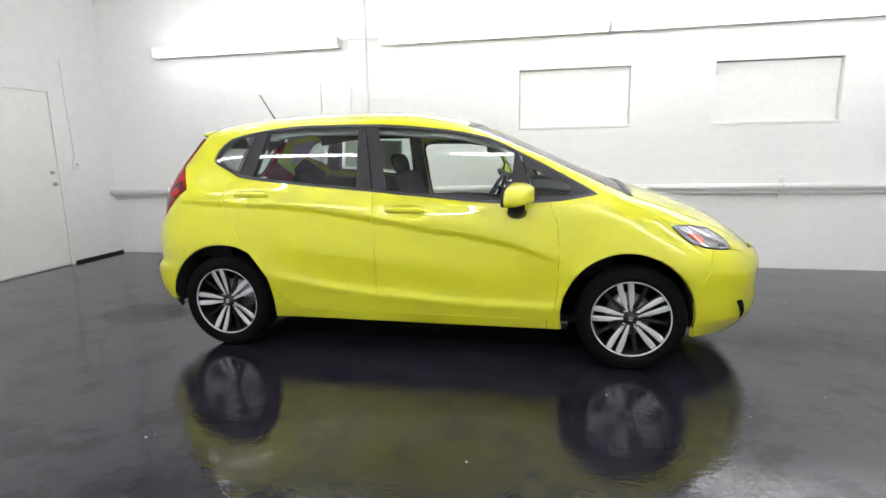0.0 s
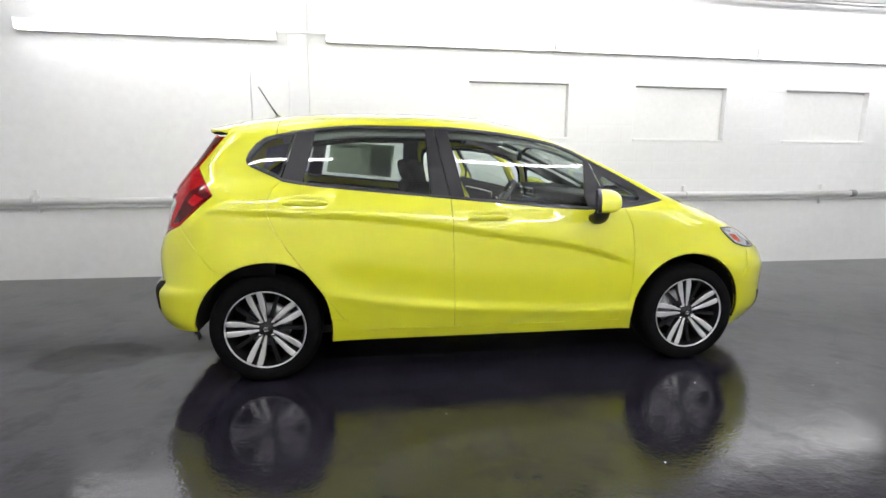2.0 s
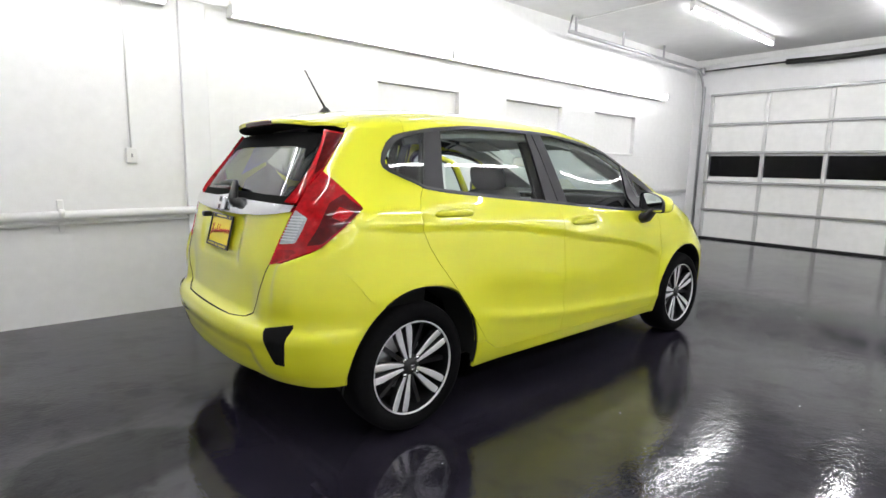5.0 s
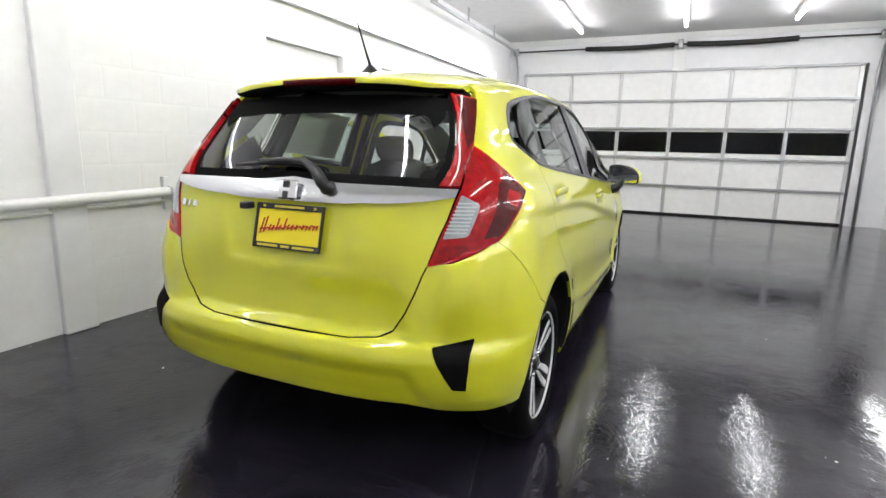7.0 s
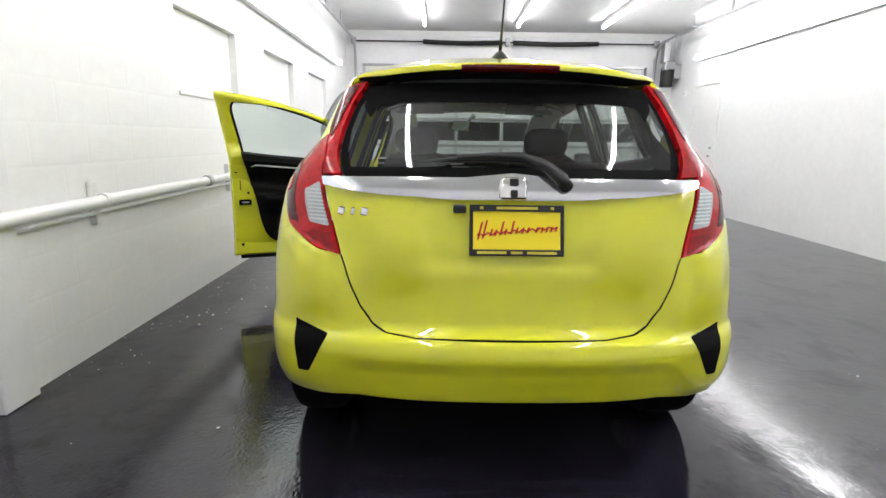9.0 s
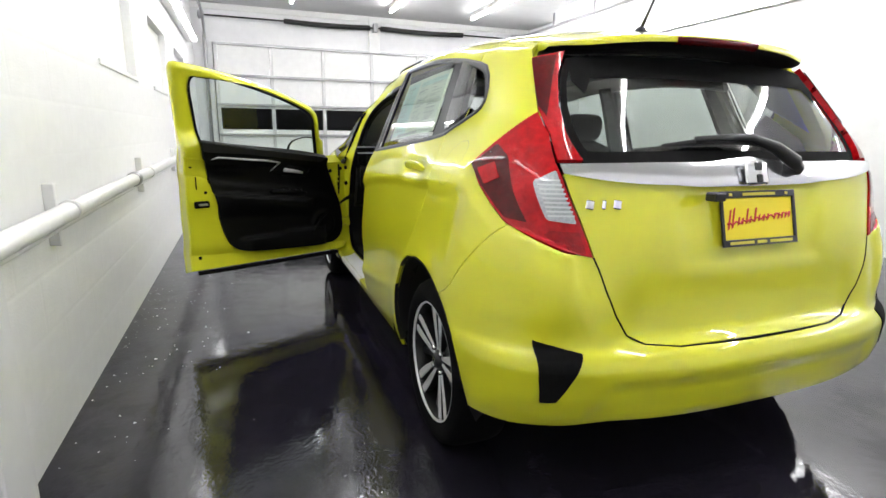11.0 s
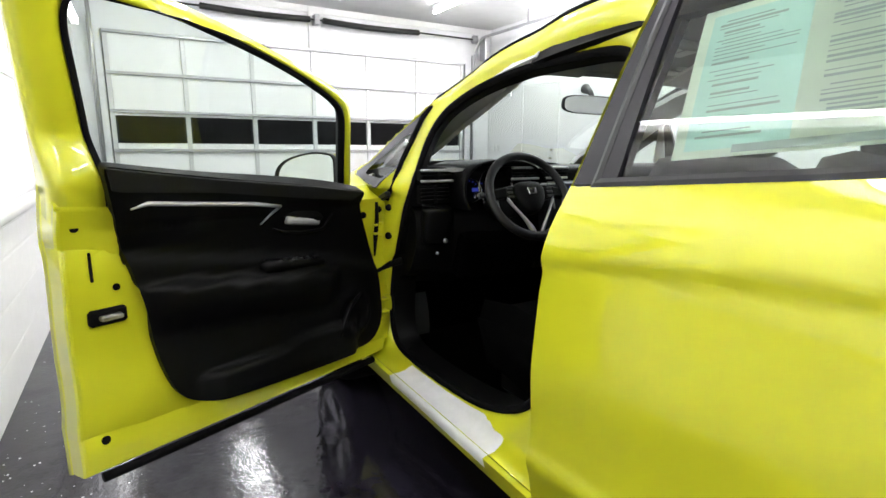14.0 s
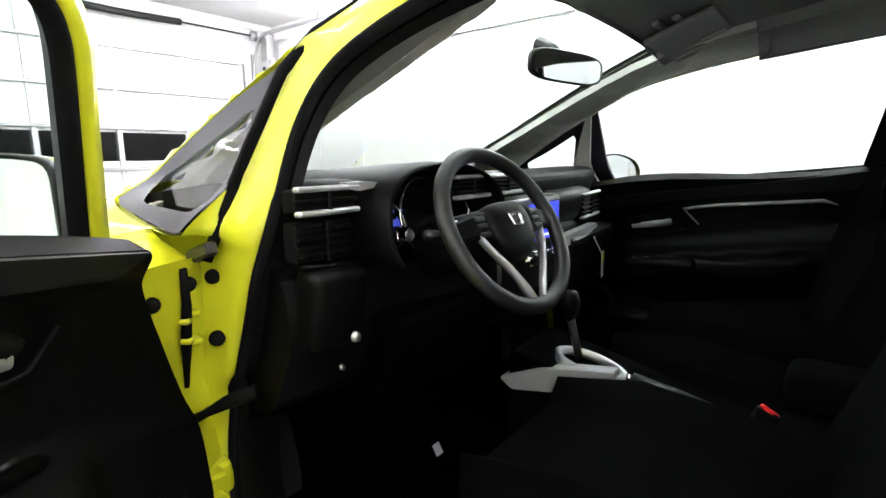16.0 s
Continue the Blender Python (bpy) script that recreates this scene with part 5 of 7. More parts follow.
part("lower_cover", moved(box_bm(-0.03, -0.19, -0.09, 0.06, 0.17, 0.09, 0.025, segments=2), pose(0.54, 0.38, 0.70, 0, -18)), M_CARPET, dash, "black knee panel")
part("side_cover", moved(box_bm(-0.02, -0.055, -0.085, 0.05, 0.055, 0.055, 0.018, segments=3), pose(0.552, 0.632, 0.838, 0, -12, -6)), M_TRIMBLACK, dash, "black fuse cover panel", smooth=True)
part("side_edge", tube_bm([(0.560, 0.694, 0.902), (0.552, 0.640, 0.897), (0.545, 0.580, 0.892)], 0.004, 8), M_TRIMBLACK, dash, "black moulded edge", smooth=True)
part("column", tube_bm([(0.41, 0.362, 0.925), (0.62, 0.37, 0.86)], [0.05, 0.062], 16), M_TRIMBLACK, dash, "black steering column shroud", smooth=True)
for q in (1, -1):
    part("stalk", tube_bm([(0.46, 0.37 + q * 0.05, 0.925), (0.445, 0.37 + q * 0.15, 0.94)], [0.007, 0.010], 8), M_BLACK, dash, "black column stalk", smooth=True)
start = part("start_button", moved(lathe_bm([(0.0, -0.010), (0.009, -0.010), (0.0105, -0.006)], 24, "X"), pose(0.530, 0.474, 0.930)), M_STEEL, dash, "round start button", smooth=True)
part("button_ring", moved(lathe_bm([(0.0105, -0.007), (0.012, -0.011), (0.014, -0.008), (0.015, 0.03)], 24, "X"), pose(0.530, 0.474, 0.930)), M_CHROME, start, "chrome button ring", smooth=True)

# steering wheel
SWM = Matrix.Translation((0.382, 0.361, 0.939)) @ pose(0, 0, 0, 0, 0, -5.8) @ pose(0, 0, 0, 0, -60, 0)
ring = bmesh.new()
rows = []
for i in range(56):
    a = 2 * math.pi * i / 56
    rows.append([ring.verts.new(((0.155 + 0.0155 * math.cos(b)) * math.cos(a), (0.155 + 0.0155 * math.cos(b)) * math.sin(a), 0.0145 * math.sin(b))) for b in (2 * math.pi * k / 14 for k in range(14))])
for i in range(56):
    for k in range(14):
        ring.faces.new((rows[i][k], rows[i][(k + 1) % 14], rows[(i + 1) % 56][(k + 1) % 14], rows[(i + 1) % 56][k]))
bmesh.ops.recalc_face_normals(ring, faces=ring.faces[:])
sw = part("steering_wheel", moved(ring, SWM), M_LEATHER, car, "black steering wheel with silver lower spokes", smooth=True)
pad = rounded([(0.046, -0.050), (0.050, 0.0), (0.046, 0.050), (0.020, 0.064), (-0.030, 0.056), (-0.066, 0.026), (-0.066, -0.026), (-0.030, -0.056), (0.020, -0.064)], 0.022, 4)
rows = [[SWM @ Vector((x * q, y * q, z)) for x, y in pad] for q, z in ((1.0, -0.03), (1.0, 0.004), (0.95, 0.014), (0.85, 0.020), (0.5, 0.025), (0.02, 0.026))]
loft("horn_pad", rows, M_TRIMBLACK, sw, True, "black horn pad")
emb = rounded([(-0.014, -0.015), (0.014, -0.020), (0.014, 0.020), (-0.014, 0.015)], 0.006, 4)
loft("wheel_emblem", [[SWM @ Vector((x * q + 0.004, y * q, z)) for x, y in emb] for q, z in ((1.0, 0.022), (1.0, 0.029), (0.9, 0.031), (0.80, 0.031), (0.78, 0.028), (0.02, 0.028))], M_CHROME, sw, True, "chrome rounded emblem frame", smooth=False)
part("emblem_inlay", moved(box_bm(-0.003, -0.008, 0.0275, 0.012, 0.008, 0.0292, 0.002), SWM), M_BLACK, sw, "dark emblem inlay")
for q in (-1, 1):
    arm_rows = []
    for y, x0, x1, z in ((0.050, -0.026, 0.034, 0.010), (0.075, -0.020, 0.034, 0.012), (0.105, -0.012, 0.028, 0.010), (0.150, -0.014, 0.022, 0.002)):
        arm_rows.append([SWM @ Vector((x, q * y, zz)) for x, zz in ((x0, z - 0.016), (x0, z - 0.003), (x0 + 0.005, z), (x1 - 0.005, z), (x1, z - 0.003), (x1, z - 0.016))])
    spoke = loft("side_spoke", arm_rows, M_TRIMBLACK, sw, True, "black switch spoke", smooth=False, cap=True)
    low_rows = []
    for x, y, w, z in ((-0.012, 0.094, 0.003, 0.010), (-0.040, 0.080, 0.006, 0.012), (-0.075, 0.056, 0.009, 0.013), (-0.110, 0.032, 0.012, 0.010), (-0.146, 0.014, 0.013, 0.004)):
        low_rows.append([SWM @ Vector((x + dx * w, q * (y + dy * w), z + dz)) for dx, dy, dz in ((-0.6, -0.8, -0.012), (-0.6, -0.8, 0.0), (0.0, 0.0, 0.004), (0.6, 0.8, 0.0), (0.6, 0.8, -0.012))])
    loft("low_spoke", low_rows, M_SATIN, sw, True, "silver lower spoke", cap=True)
    for dx in (-0.010, 0.006, 0.020):
        part("switch", moved(box_bm(dx - 0.005, q * 0.082 - 0.013, 0.009, dx + 0.005, q * 0.082 + 0.013, 0.015, 0.003, segments=2), SWM), M_BLACK, spoke, "black wheel switch")
    part("paddle", tube_bm([SWM @ Vector((0.035, q * 0.100, -0.022)), SWM @ Vector((0.0, q * 0.118, -0.026)), SWM @ Vector((-0.045, q * 0.115, -0.026))], [0.003, 0.005, 0.003], 8), M_SATIN, sw, "silver gear paddle", smooth=True)

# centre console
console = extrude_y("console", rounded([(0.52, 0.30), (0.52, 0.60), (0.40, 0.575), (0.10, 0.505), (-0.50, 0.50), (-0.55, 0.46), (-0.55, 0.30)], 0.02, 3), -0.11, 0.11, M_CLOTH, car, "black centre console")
plate_rows = [[Vector((0.335 + 0.088 * s * math.cos(a), 0.045 + 0.055 * s * math.sin(a), 0.572 + 0.215 * 0.088 * s * math.cos(a) + z)) for a in (2 * math.pi * k / 32 for k in range(32))] for s, z in ((1.0, -0.02), (1.0, 0.012), (0.90, 0.016), (0.80, 0.012), (0.78, 0.002))]
loft("gear_plate", plate_rows, M_SATIN, console, True, "silver oval gear surround")
part("gear_lever", tube_bm([(0.37, 0.03, 0.58), (0.40, 0.02, 0.68)], 0.010, 10), M_BLACK, console, "black gear lever", smooth=True)
part("gear_knob", moved(lathe_bm([(0.0, 0.055), (0.018, 0.052), (0.026, 0.03), (0.022, 0.0), (0.012, -0.02)], 20, "Z"), pose(0.402, 0.02, 0.69)), M_TRIMBLACK, console, "black gear knob", smooth=True)
part("handbrake", tube_bm([(0.02, 0.075, 0.535), (0.12, 0.078, 0.560), (0.225, 0.085, 0.580)], [0.014, 0.015, 0.016], 12), M_LEATHER, console, "black handbrake lever", smooth=True)
part("brake_button", tube_bm([(0.225, 0.085, 0.580), (0.238, 0.086, 0.583)], 0.009, 10), M_CHROME, console, "chrome handbrake button")
part("armrest", box_bm(-0.36, -0.065, 0.57, -0.05, 0.065, 0.655, 0.03, segments=3), M_CLOTH, console, "black console armrest", smooth=True)
for s in (-1, 1):
    top = 0.590 if s > 0 else 0.50
    part("buckle", moved(box_bm(-0.020, -0.011, -0.16, 0.020, 0.011, 0.008, 0.005), pose(-0.035, s * 0.125, top, 0, -22)), M_TRIMBLACK, console, "belt buckle stem")
    if s > 0:
        part("buckle_button", moved(box_bm(-0.018, -0.006, 0.002, 0.018, 0.008, 0.010, 0.003), pose(-0.035, s * 0.125, top, 0, -30)), M_BUCKLE, console, "red belt buckle button")

side = rounded([(0.544, 0.524), (0.435, 0.569), (0.35, 0.588), (0.255, 0.602), (0.255, 0.580), (0.288, 0.551), (0.40, 0.520), (0.510, 0.501)], 0.008, 3)
loft("console_wing", [[Vector((x, y, z + dz)) for x, z in side] for y, dz in ((0.085, 0.0), (0.112, 0.0), (0.118, -0.003))], M_SATIN, console, True, "silver console side wing", smooth=False, cap=True)
part("release_button", moved(lathe_bm([(0.0, -0.008), (0.008, -0.008), (0.010, 0.0)], 14, "X"), pose(0.530, 0.616, 0.773)), M_STEEL, dash, "small steel release button", smooth=True)
part("release_button", moved(lathe_bm([(0.0, -0.006), (0.005, -0.006), (0.006, 0.0)], 12, "X"), pose(0.530, 0.650, 0.730)), M_STEEL, dash, "small steel release button", smooth=True)
part("pedal", moved(box_bm(-0.012, -0.04, -0.05, 0.0, 0.04, 0.05, 0.006), pose(0.64, 0.27, 0.362, 0, 30)), M_CARPET, dash, "black brake pedal")
part("pedal_tag", moved(box_bm(-0.014, -0.012, -0.014, -0.012, 0.012, 0.014), pose(0.64, 0.27, 0.362, 0, 30)), M_FILM, dash, "small white pedal tag")


def cushion(points, halfwidths, thick, material, name, parent, y, label=""):
    """A padded slab along a line of (x, z) points, with raised side bolsters."""
    rows = []
    n = len(points)
    for i, ((x, z), w) in enumerate(zip(points, halfwidths)):
        a, b = Vector(points[max(i - 1, 0)]), Vector(points[min(i + 1, n - 1)])
        d = (b - a).normalized()
        nx, nz = -d.y, d.x
        k = 1 - (abs(2 * i / (n - 1) - 1)) ** 8 * 0.5
        row = []
        for u in (-1.0, -0.96, -0.8, -0.55, 0.0, 0.55, 0.8, 0.96, 1.0):
            h = thick * k * (0.45 + (0.30 if 0.7 < abs(u) < 0.9 else (0.1 if abs(u) < 0.7 else -0.05)))
            row.append(Vector((x + nx * h, y + u * w, z + nz * h)))
        for u in (0.98, 0.5, -0.5, -0.98):
            row.append(Vector((x - nx * thick * 0.5 * k, y + u * w, z - nz * thick * 0.5 * k)))
        rows.append(row)
    return loft(name, rows, material, parent, True, label, cap=True)


def front_seat(y):
    back = cushion([(-0.15, 0.42), (-0.22, 0.55), (-0.28, 0.70), (-0.33, 0.86), (-0.358, 0.98), (-0.372, 1.06), (-0.378, 1.09)], [0.22, 0.245, 0.25, 0.245, 0.22, 0.17, 0.10], -0.15, M_CLOTH, "seat", car, y, "black cloth front seat")
    cushion([(0.335, 0.42), (0.305, 0.475), (0.18, 0.49), (0.02, 0.47), (-0.12, 0.45), (-0.20, 0.43)], [0.18, 0.235, 0.25, 0.255, 0.25, 0.22], -0.17, M_CLOTH, "seat_cushion", back, y, "black seat cushion")
    part("seat_base", box_bm(-0.24, y - 0.21, 0.30, 0.25, y + 0.21, 0.41, 0.03), M_TRIMBLACK, back, "black seat base")
    head = bmesh.new()
    bmesh.ops.create_icosphere(head, subdivisions=3, radius=1.0)
    for v in head.verts:
        c = v.co
        for k, p in ((0, 0.75), (1, 0.6), (2, 0.65)):
            c[k] = math.copysign(abs(c[k]) ** p, c[k])
        v.co = Vector((-0.392 + 0.055 * c.x - 0.02 * c.z, y + 0.125 * c.y, 1.155 + 0.080 * c.z))
    part("headrest", head, M_CLOTH, back, "black headrest", smooth=True)
    for s in (-1, 1):
        part("post", tube_bm([(-0.365, y + s * 0.06, 1.02), (-0.385, y + s * 0.06, 1.12)], 0.006, 8), M_CHROME, back, "chrome headrest post")


front_seat(0.37)
front_seat(-0.37)
rear = cushion([(-1.08, 0.50), (-1.13, 0.62), (-1.18, 0.78), (-1.22, 0.92), (-1.235, 0.96)], [0.62, 0.63, 0.63, 0.60, 0.56], -0.13, M_CLOTH, "rear_seat", car, 0.0, "black cloth rear bench")
cushion([(-0.72, 0.42), (-0.74, 0.48), (-0.85, 0.50), (-1.0, 0.48), (-1.10, 0.46)], [0.60, 0.62, 0.63, 0.63, 0.62], -0.14, M_CLOTH, "seat_cushion", rear, 0.0)
for y in (-0.36, 0.36):
    part("headrest", box_bm(-1.30, y - 0.12, 0.96, -1.21, y + 0.12, 1.08, 0.04, segments=3), M_CLOTH, rear, "low black headrest", smooth=True)
part("boot_floor", box_bm(-1.80, -0.60, 0.58, -1.25, 0.60, 0.62, 0.01), M_CARPET, car, "black boot floor")
# inner trims of rails, pillars, doors
for mirror in (True, False):
    s = -1 if mirror else 1
    panel("pillar_trim", line(seam_z, 0.10, 1.08, 12) + line(lambda x: wtop(x) - 0.012, 1.02, 0.10, 12), on_side, M_PALE, car, 0.05, gap=-0.01, lip=0.02, lift=-0.045, mirror=mirror, label="pale grey windscreen pillar trim")
    panel("rail_trim", line(seam_z, -1.15, 0.10, 10) + line(lambda x: wtop(x) - 0.02, 0.10, -1.15, 10), on_side, M_LINER if mirror else M_TRIMBLACK, car, 0.06, gap=-0.012, lip=0.02, lift=-0.05, mirror=mirror, label="dark roof rail trim")
    panel("rear_door_trim", inset(DOOR_R, 0.02), on_side, M_TRIMBLACK, car, 0.05, lip=-0.03, lift=-0.085, mirror=mirror, label="black rear door trim")
    panel("quarter_trim", [(-1.18, 1.11), (-1.20, 0.60), (-1.60, 0.60), (-1.50, 1.02), (-1.48, 1.15), (-1.34, 1.235)], on_side, M_TRIMBLACK, car, 0.05, lip=0.0, lift=-0.06, mirror=mirror, label="black luggage side trim")
    panel("rear_pillar_trim", [(-1.33, 1.24), (-1.50, 1.15), (-1.44, 1.33), (-1.19, 1.39), (-1.25, 1.335)], on_side, M_LINER, car, 0.05, lip=0.0, lift=-0.03, mirror=mirror, label="grey rear pillar trim")
    bp = [(-0.19 if mirror else -0.235, 0.32), (-0.20 if mirror else -0.25, 1.0), (-0.27, 1.41), (-0.36, 1.41), (-0.34, 1.0), (-0.38, 0.32)]
    panel("pillar_cover", bp, on_side, M_TRIMBLACK, car, 0.06, lip=0.02, lift=-0.06, mirror=mirror, label="dark centre pillar cover")
    panel("pillar_cover", [(-1.055, 1.115), (-1.16, 1.13), (-1.075, 1.385), (-0.985, 1.395)], on_side, M_BLACK, car, 0.06, lip=0.02, lift=-0.03, mirror=mirror, label="dark rear pillar cover")
    if mirror:
        panel("pillar_trim", [(0.608, 0.955), (0.742, 0.95), (0.706, 1.04), (0.632, 1.215), (0.606, 1.226), (0.630, 1.06)], on_side, M_PALE, car, 0.05, lip=0.01, lift=-0.035, mirror=True, label="pale grey window post trim")
    # sun visor
    part("sun_visor", moved(box_bm(-0.085, -0.17, -0.007, 0.085, 0.17, 0.007, 0.006, segments=2), pose(0.24, s * 0.38, on_top(0.24, 0.38).z - 0.065, 0, 20)), M_LINER, car, "grey sun visor")
part("visor_label", moved(box_bm(-0.03, -0.05, -0.010, 0.03, 0.05, -0.008), pose(0.20, -0.46, on_top(0.24, 0.38).z - 0.050, 0, 20)), M_PALE, car, "pale visor label")
part("map_light", moved(box_bm(-0.06, -0.07, -0.012, 0.06, 0.07, 0.012, 0.008), pose(0.10, 0.0, crown(0.1) - 0.065, 0, 8)), M_LINER, car, "grey map light console")
for y in (-0.035, 0.035):
    part("map_lens", moved(box_bm(-0.03, -0.025, -0.015, 0.03, 0.025, -0.012), pose(0.10, y, crown(0.1) - 0.065, 0, 8)), M_PALE, car, "pale map light lens")
# interior mirror
mm = pose(0.40, 0.066, 1.262, 2, -4, -17)
glassrow = [(0.118 * math.copysign(abs(math.cos(a)) ** 0.55, math.cos(a)), 0.034 * math.copysign(abs(math.sin(a)) ** 0.6, math.sin(a))) for a in (2 * math.pi * k / 36 for k in range(36))]
im = loft("inner_mirror", [[mm @ Vector((x, y * s, z * s)) for y, z in glassrow] for s, x in ((0.4, 0.03), (0.85, 0.022), (1.0, 0.004), (1.0, -0.006), (0.93, -0.008))], M_BLACK, car, True, "black interior mirror")
loft("mirror_face", [[mm @ Vector((-0.0075, y * 0.93, z * 0.90)) for y, z in glassrow], [mm @ Vector((-0.0075, y * 0.02, z * 0.02)) for y, z in glassrow]], M_MIRROR, im, True, "silvered mirror face", smooth=False)
part("mirror_stem", tube_bm([(0.415, 0.045, 1.28), (0.45, 0.02, 1.315), (0.50, 0.0, crown(0.52) - 0.012)], [0.012, 0.010, 0.020], 10), M_BLACK, im, "black mirror stem", smooth=True)
# window sticker on the rear door glass
STICK = [(-0.485, 1.085), (-0.455, 1.345), (-0.955, 1.375), (-1.005, 1.135)]


def stick(u, v):
    (ax, az), (bx, bz), (cx, cz), (dx, dz) = STICK
    x = (ax * (1 - v) + bx * v) * (1 - u) + (dx * (1 - v) + cx * v) * u
    z = (az * (1 - v) + bz * v) * (1 - u) + (dz * (1 - v) + cz * v) * u
    return on_side(x, z)


def cutout(name, u0, v0, u1, v1, material, parent, lift, label=""):
    return panel(name, [(u0, v0), (u1, v0), (u1, v1), (u0, v1)], stick, material, parent, 0.2, gap=0.0, lip=0.0, lift=lift, label=label)


sticker = cutout("window_sticker", 0, 0, 1, 1, M_PAPER, car, -0.010, "paper price sticker inside the window")
cutout("tint_block", 0.04, 0.05, 0.36, 0.95, M_TINT, sticker, -0.0093, "pale blue-green sticker block")
cutout("head_bar", 0.42, 0.84, 0.95, 0.93, M_TINT, sticker, -0.0093, "pale sticker heading")
cutout("foot_bar", 0.20, 0.02, 0.66, 0.07, M_INK, sticker, -0.0088, "dark sticker footer")
random.seed(5)
for col, (u0, u1) in enumerate(((0.07, 0.34), (0.42, 0.66), (0.70, 0.95))):
    v = 0.90
    while v > 0.14:
        h = random.choice((0.007, 0.007, 0.009, 0.016))
        cutout("print_bar", u0 + random.choice((0, 0, 0.02)), v - h, u0 + (u1 - u0) * random.uniform(0.45, 1.0), v, M_INK, sticker, -0.0088, "")
        v -= random.choice((0.022, 0.026, 0.030, 0.055))

for x, y in ((0.285, -0.23), (0.245, -0.25)):
    part("map_lamp", moved(box_bm(-0.009, -0.045, -0.006, 0.009, 0.045, 0.006, 0.004), pose(x, y, on_top(x, y).z - 0.055, 0, 18)), M_PALE, car, "small pale map lamp bar")


# ---- the opened driver's door and its opening ----
FRAME_OUT = rounded([(-0.239, 0.93), (-0.243, 1.022), (-0.322, 1.464), (-0.139, 1.448), (0.073, 1.412), (0.318, 1.346), (0.515, 1.275), (0.560, 1.232), (0.586, 1.144), (0.614, 1.055), (0.642, 0.960), (0.650, 0.93)], (0.0, 0.1, 0.018, 0.1, 0.1, 0.1, 0.05, 0.04, 0.05, 0.1, 0.05, 0.0), 4)
FRAME_IN = rounded([(-0.128, 0.95), (-0.152, 1.05), (-0.185, 1.20), (-0.228, 1.375), (-0.205, 1.425), (-0.150, 1.434), (-0.033, 1.421), (0.187, 1.370), (0.342, 1.319), (0.483, 1.260), (0.525, 1.224), (0.550, 1.143), (0.574, 1.055), (0.602, 0.95)], (0.0, 0.1, 0.1, 0.05, 0.045, 0.05, 0.1, 0.1, 0.1, 0.05, 0.04, 0.06, 0.1, 0.0), 4)
DOOR_ALL = B_LEFT + [(-0.333, door_top(-0.333))] + line(door_top, -0.30, 0.55, 14) + [(0.595, door_top(0.595)), (0.622, 1.212), (0.668, 1.05), (0.704, 0.950)] + FRONT_CUT
TRIM = rounded([(0.650, 0.955), (0.43, 0.985), (0.074, 1.026), (-0.171, 1.060), (-0.150, 0.985), (-0.125, 0.90), (-0.081, 0.741), (-0.050, 0.561), (-0.017, 0.452), (0.042, 0.400), (0.223, 0.385), (0.528, 0.372), (0.723, 0.372), (0.782, 0.45), (0.778, 0.62), (0.724, 0.76), (0.662, 0.89)], (0.015, 0.1, 0.1, 0.02, 0.08, 0.1, 0.1, 0.1, 0.08, 0.06, 0.08, 0.1, 0.05, 0.06, 0.1, 0.1, 0.06), 5)


def trim_out(x, z):
    """How far the door trim stands into the car."""
    r = 0.0
    r += 0.022 * smooth01((z - 0.90) / 0.05)
    arm = smooth01((0.58 - x) / 0.08) * smooth01((x + 0.11) / 0.12)
    zt = 0.770 - 0.12 * x
    r += 0.050 * arm * smooth01((zt - z) / 0.03) * smooth01((z - zt + 0.17) / 0.13)
    r += 0.012 * math.exp(-((math.hypot(x - 0.63, z - 0.51) - 0.07) / 0.018) ** 2)
    r += 0.035 * smooth01((0.475 - z + 0.05 * x) / 0.012) * smooth01((0.66 - x) / 0.06) * smooth01((x - 0.02) / 0.1)
    return r


def trim_at(x, z, out=0.0):
    p = on_side(x, z)
    return Vector((p.x, p.y - 0.125 - trim_out(x, z) - out, p.z))


def flip(v, mirror):
    return Vector((v.x, -v.y, v.z)) if mirror else v


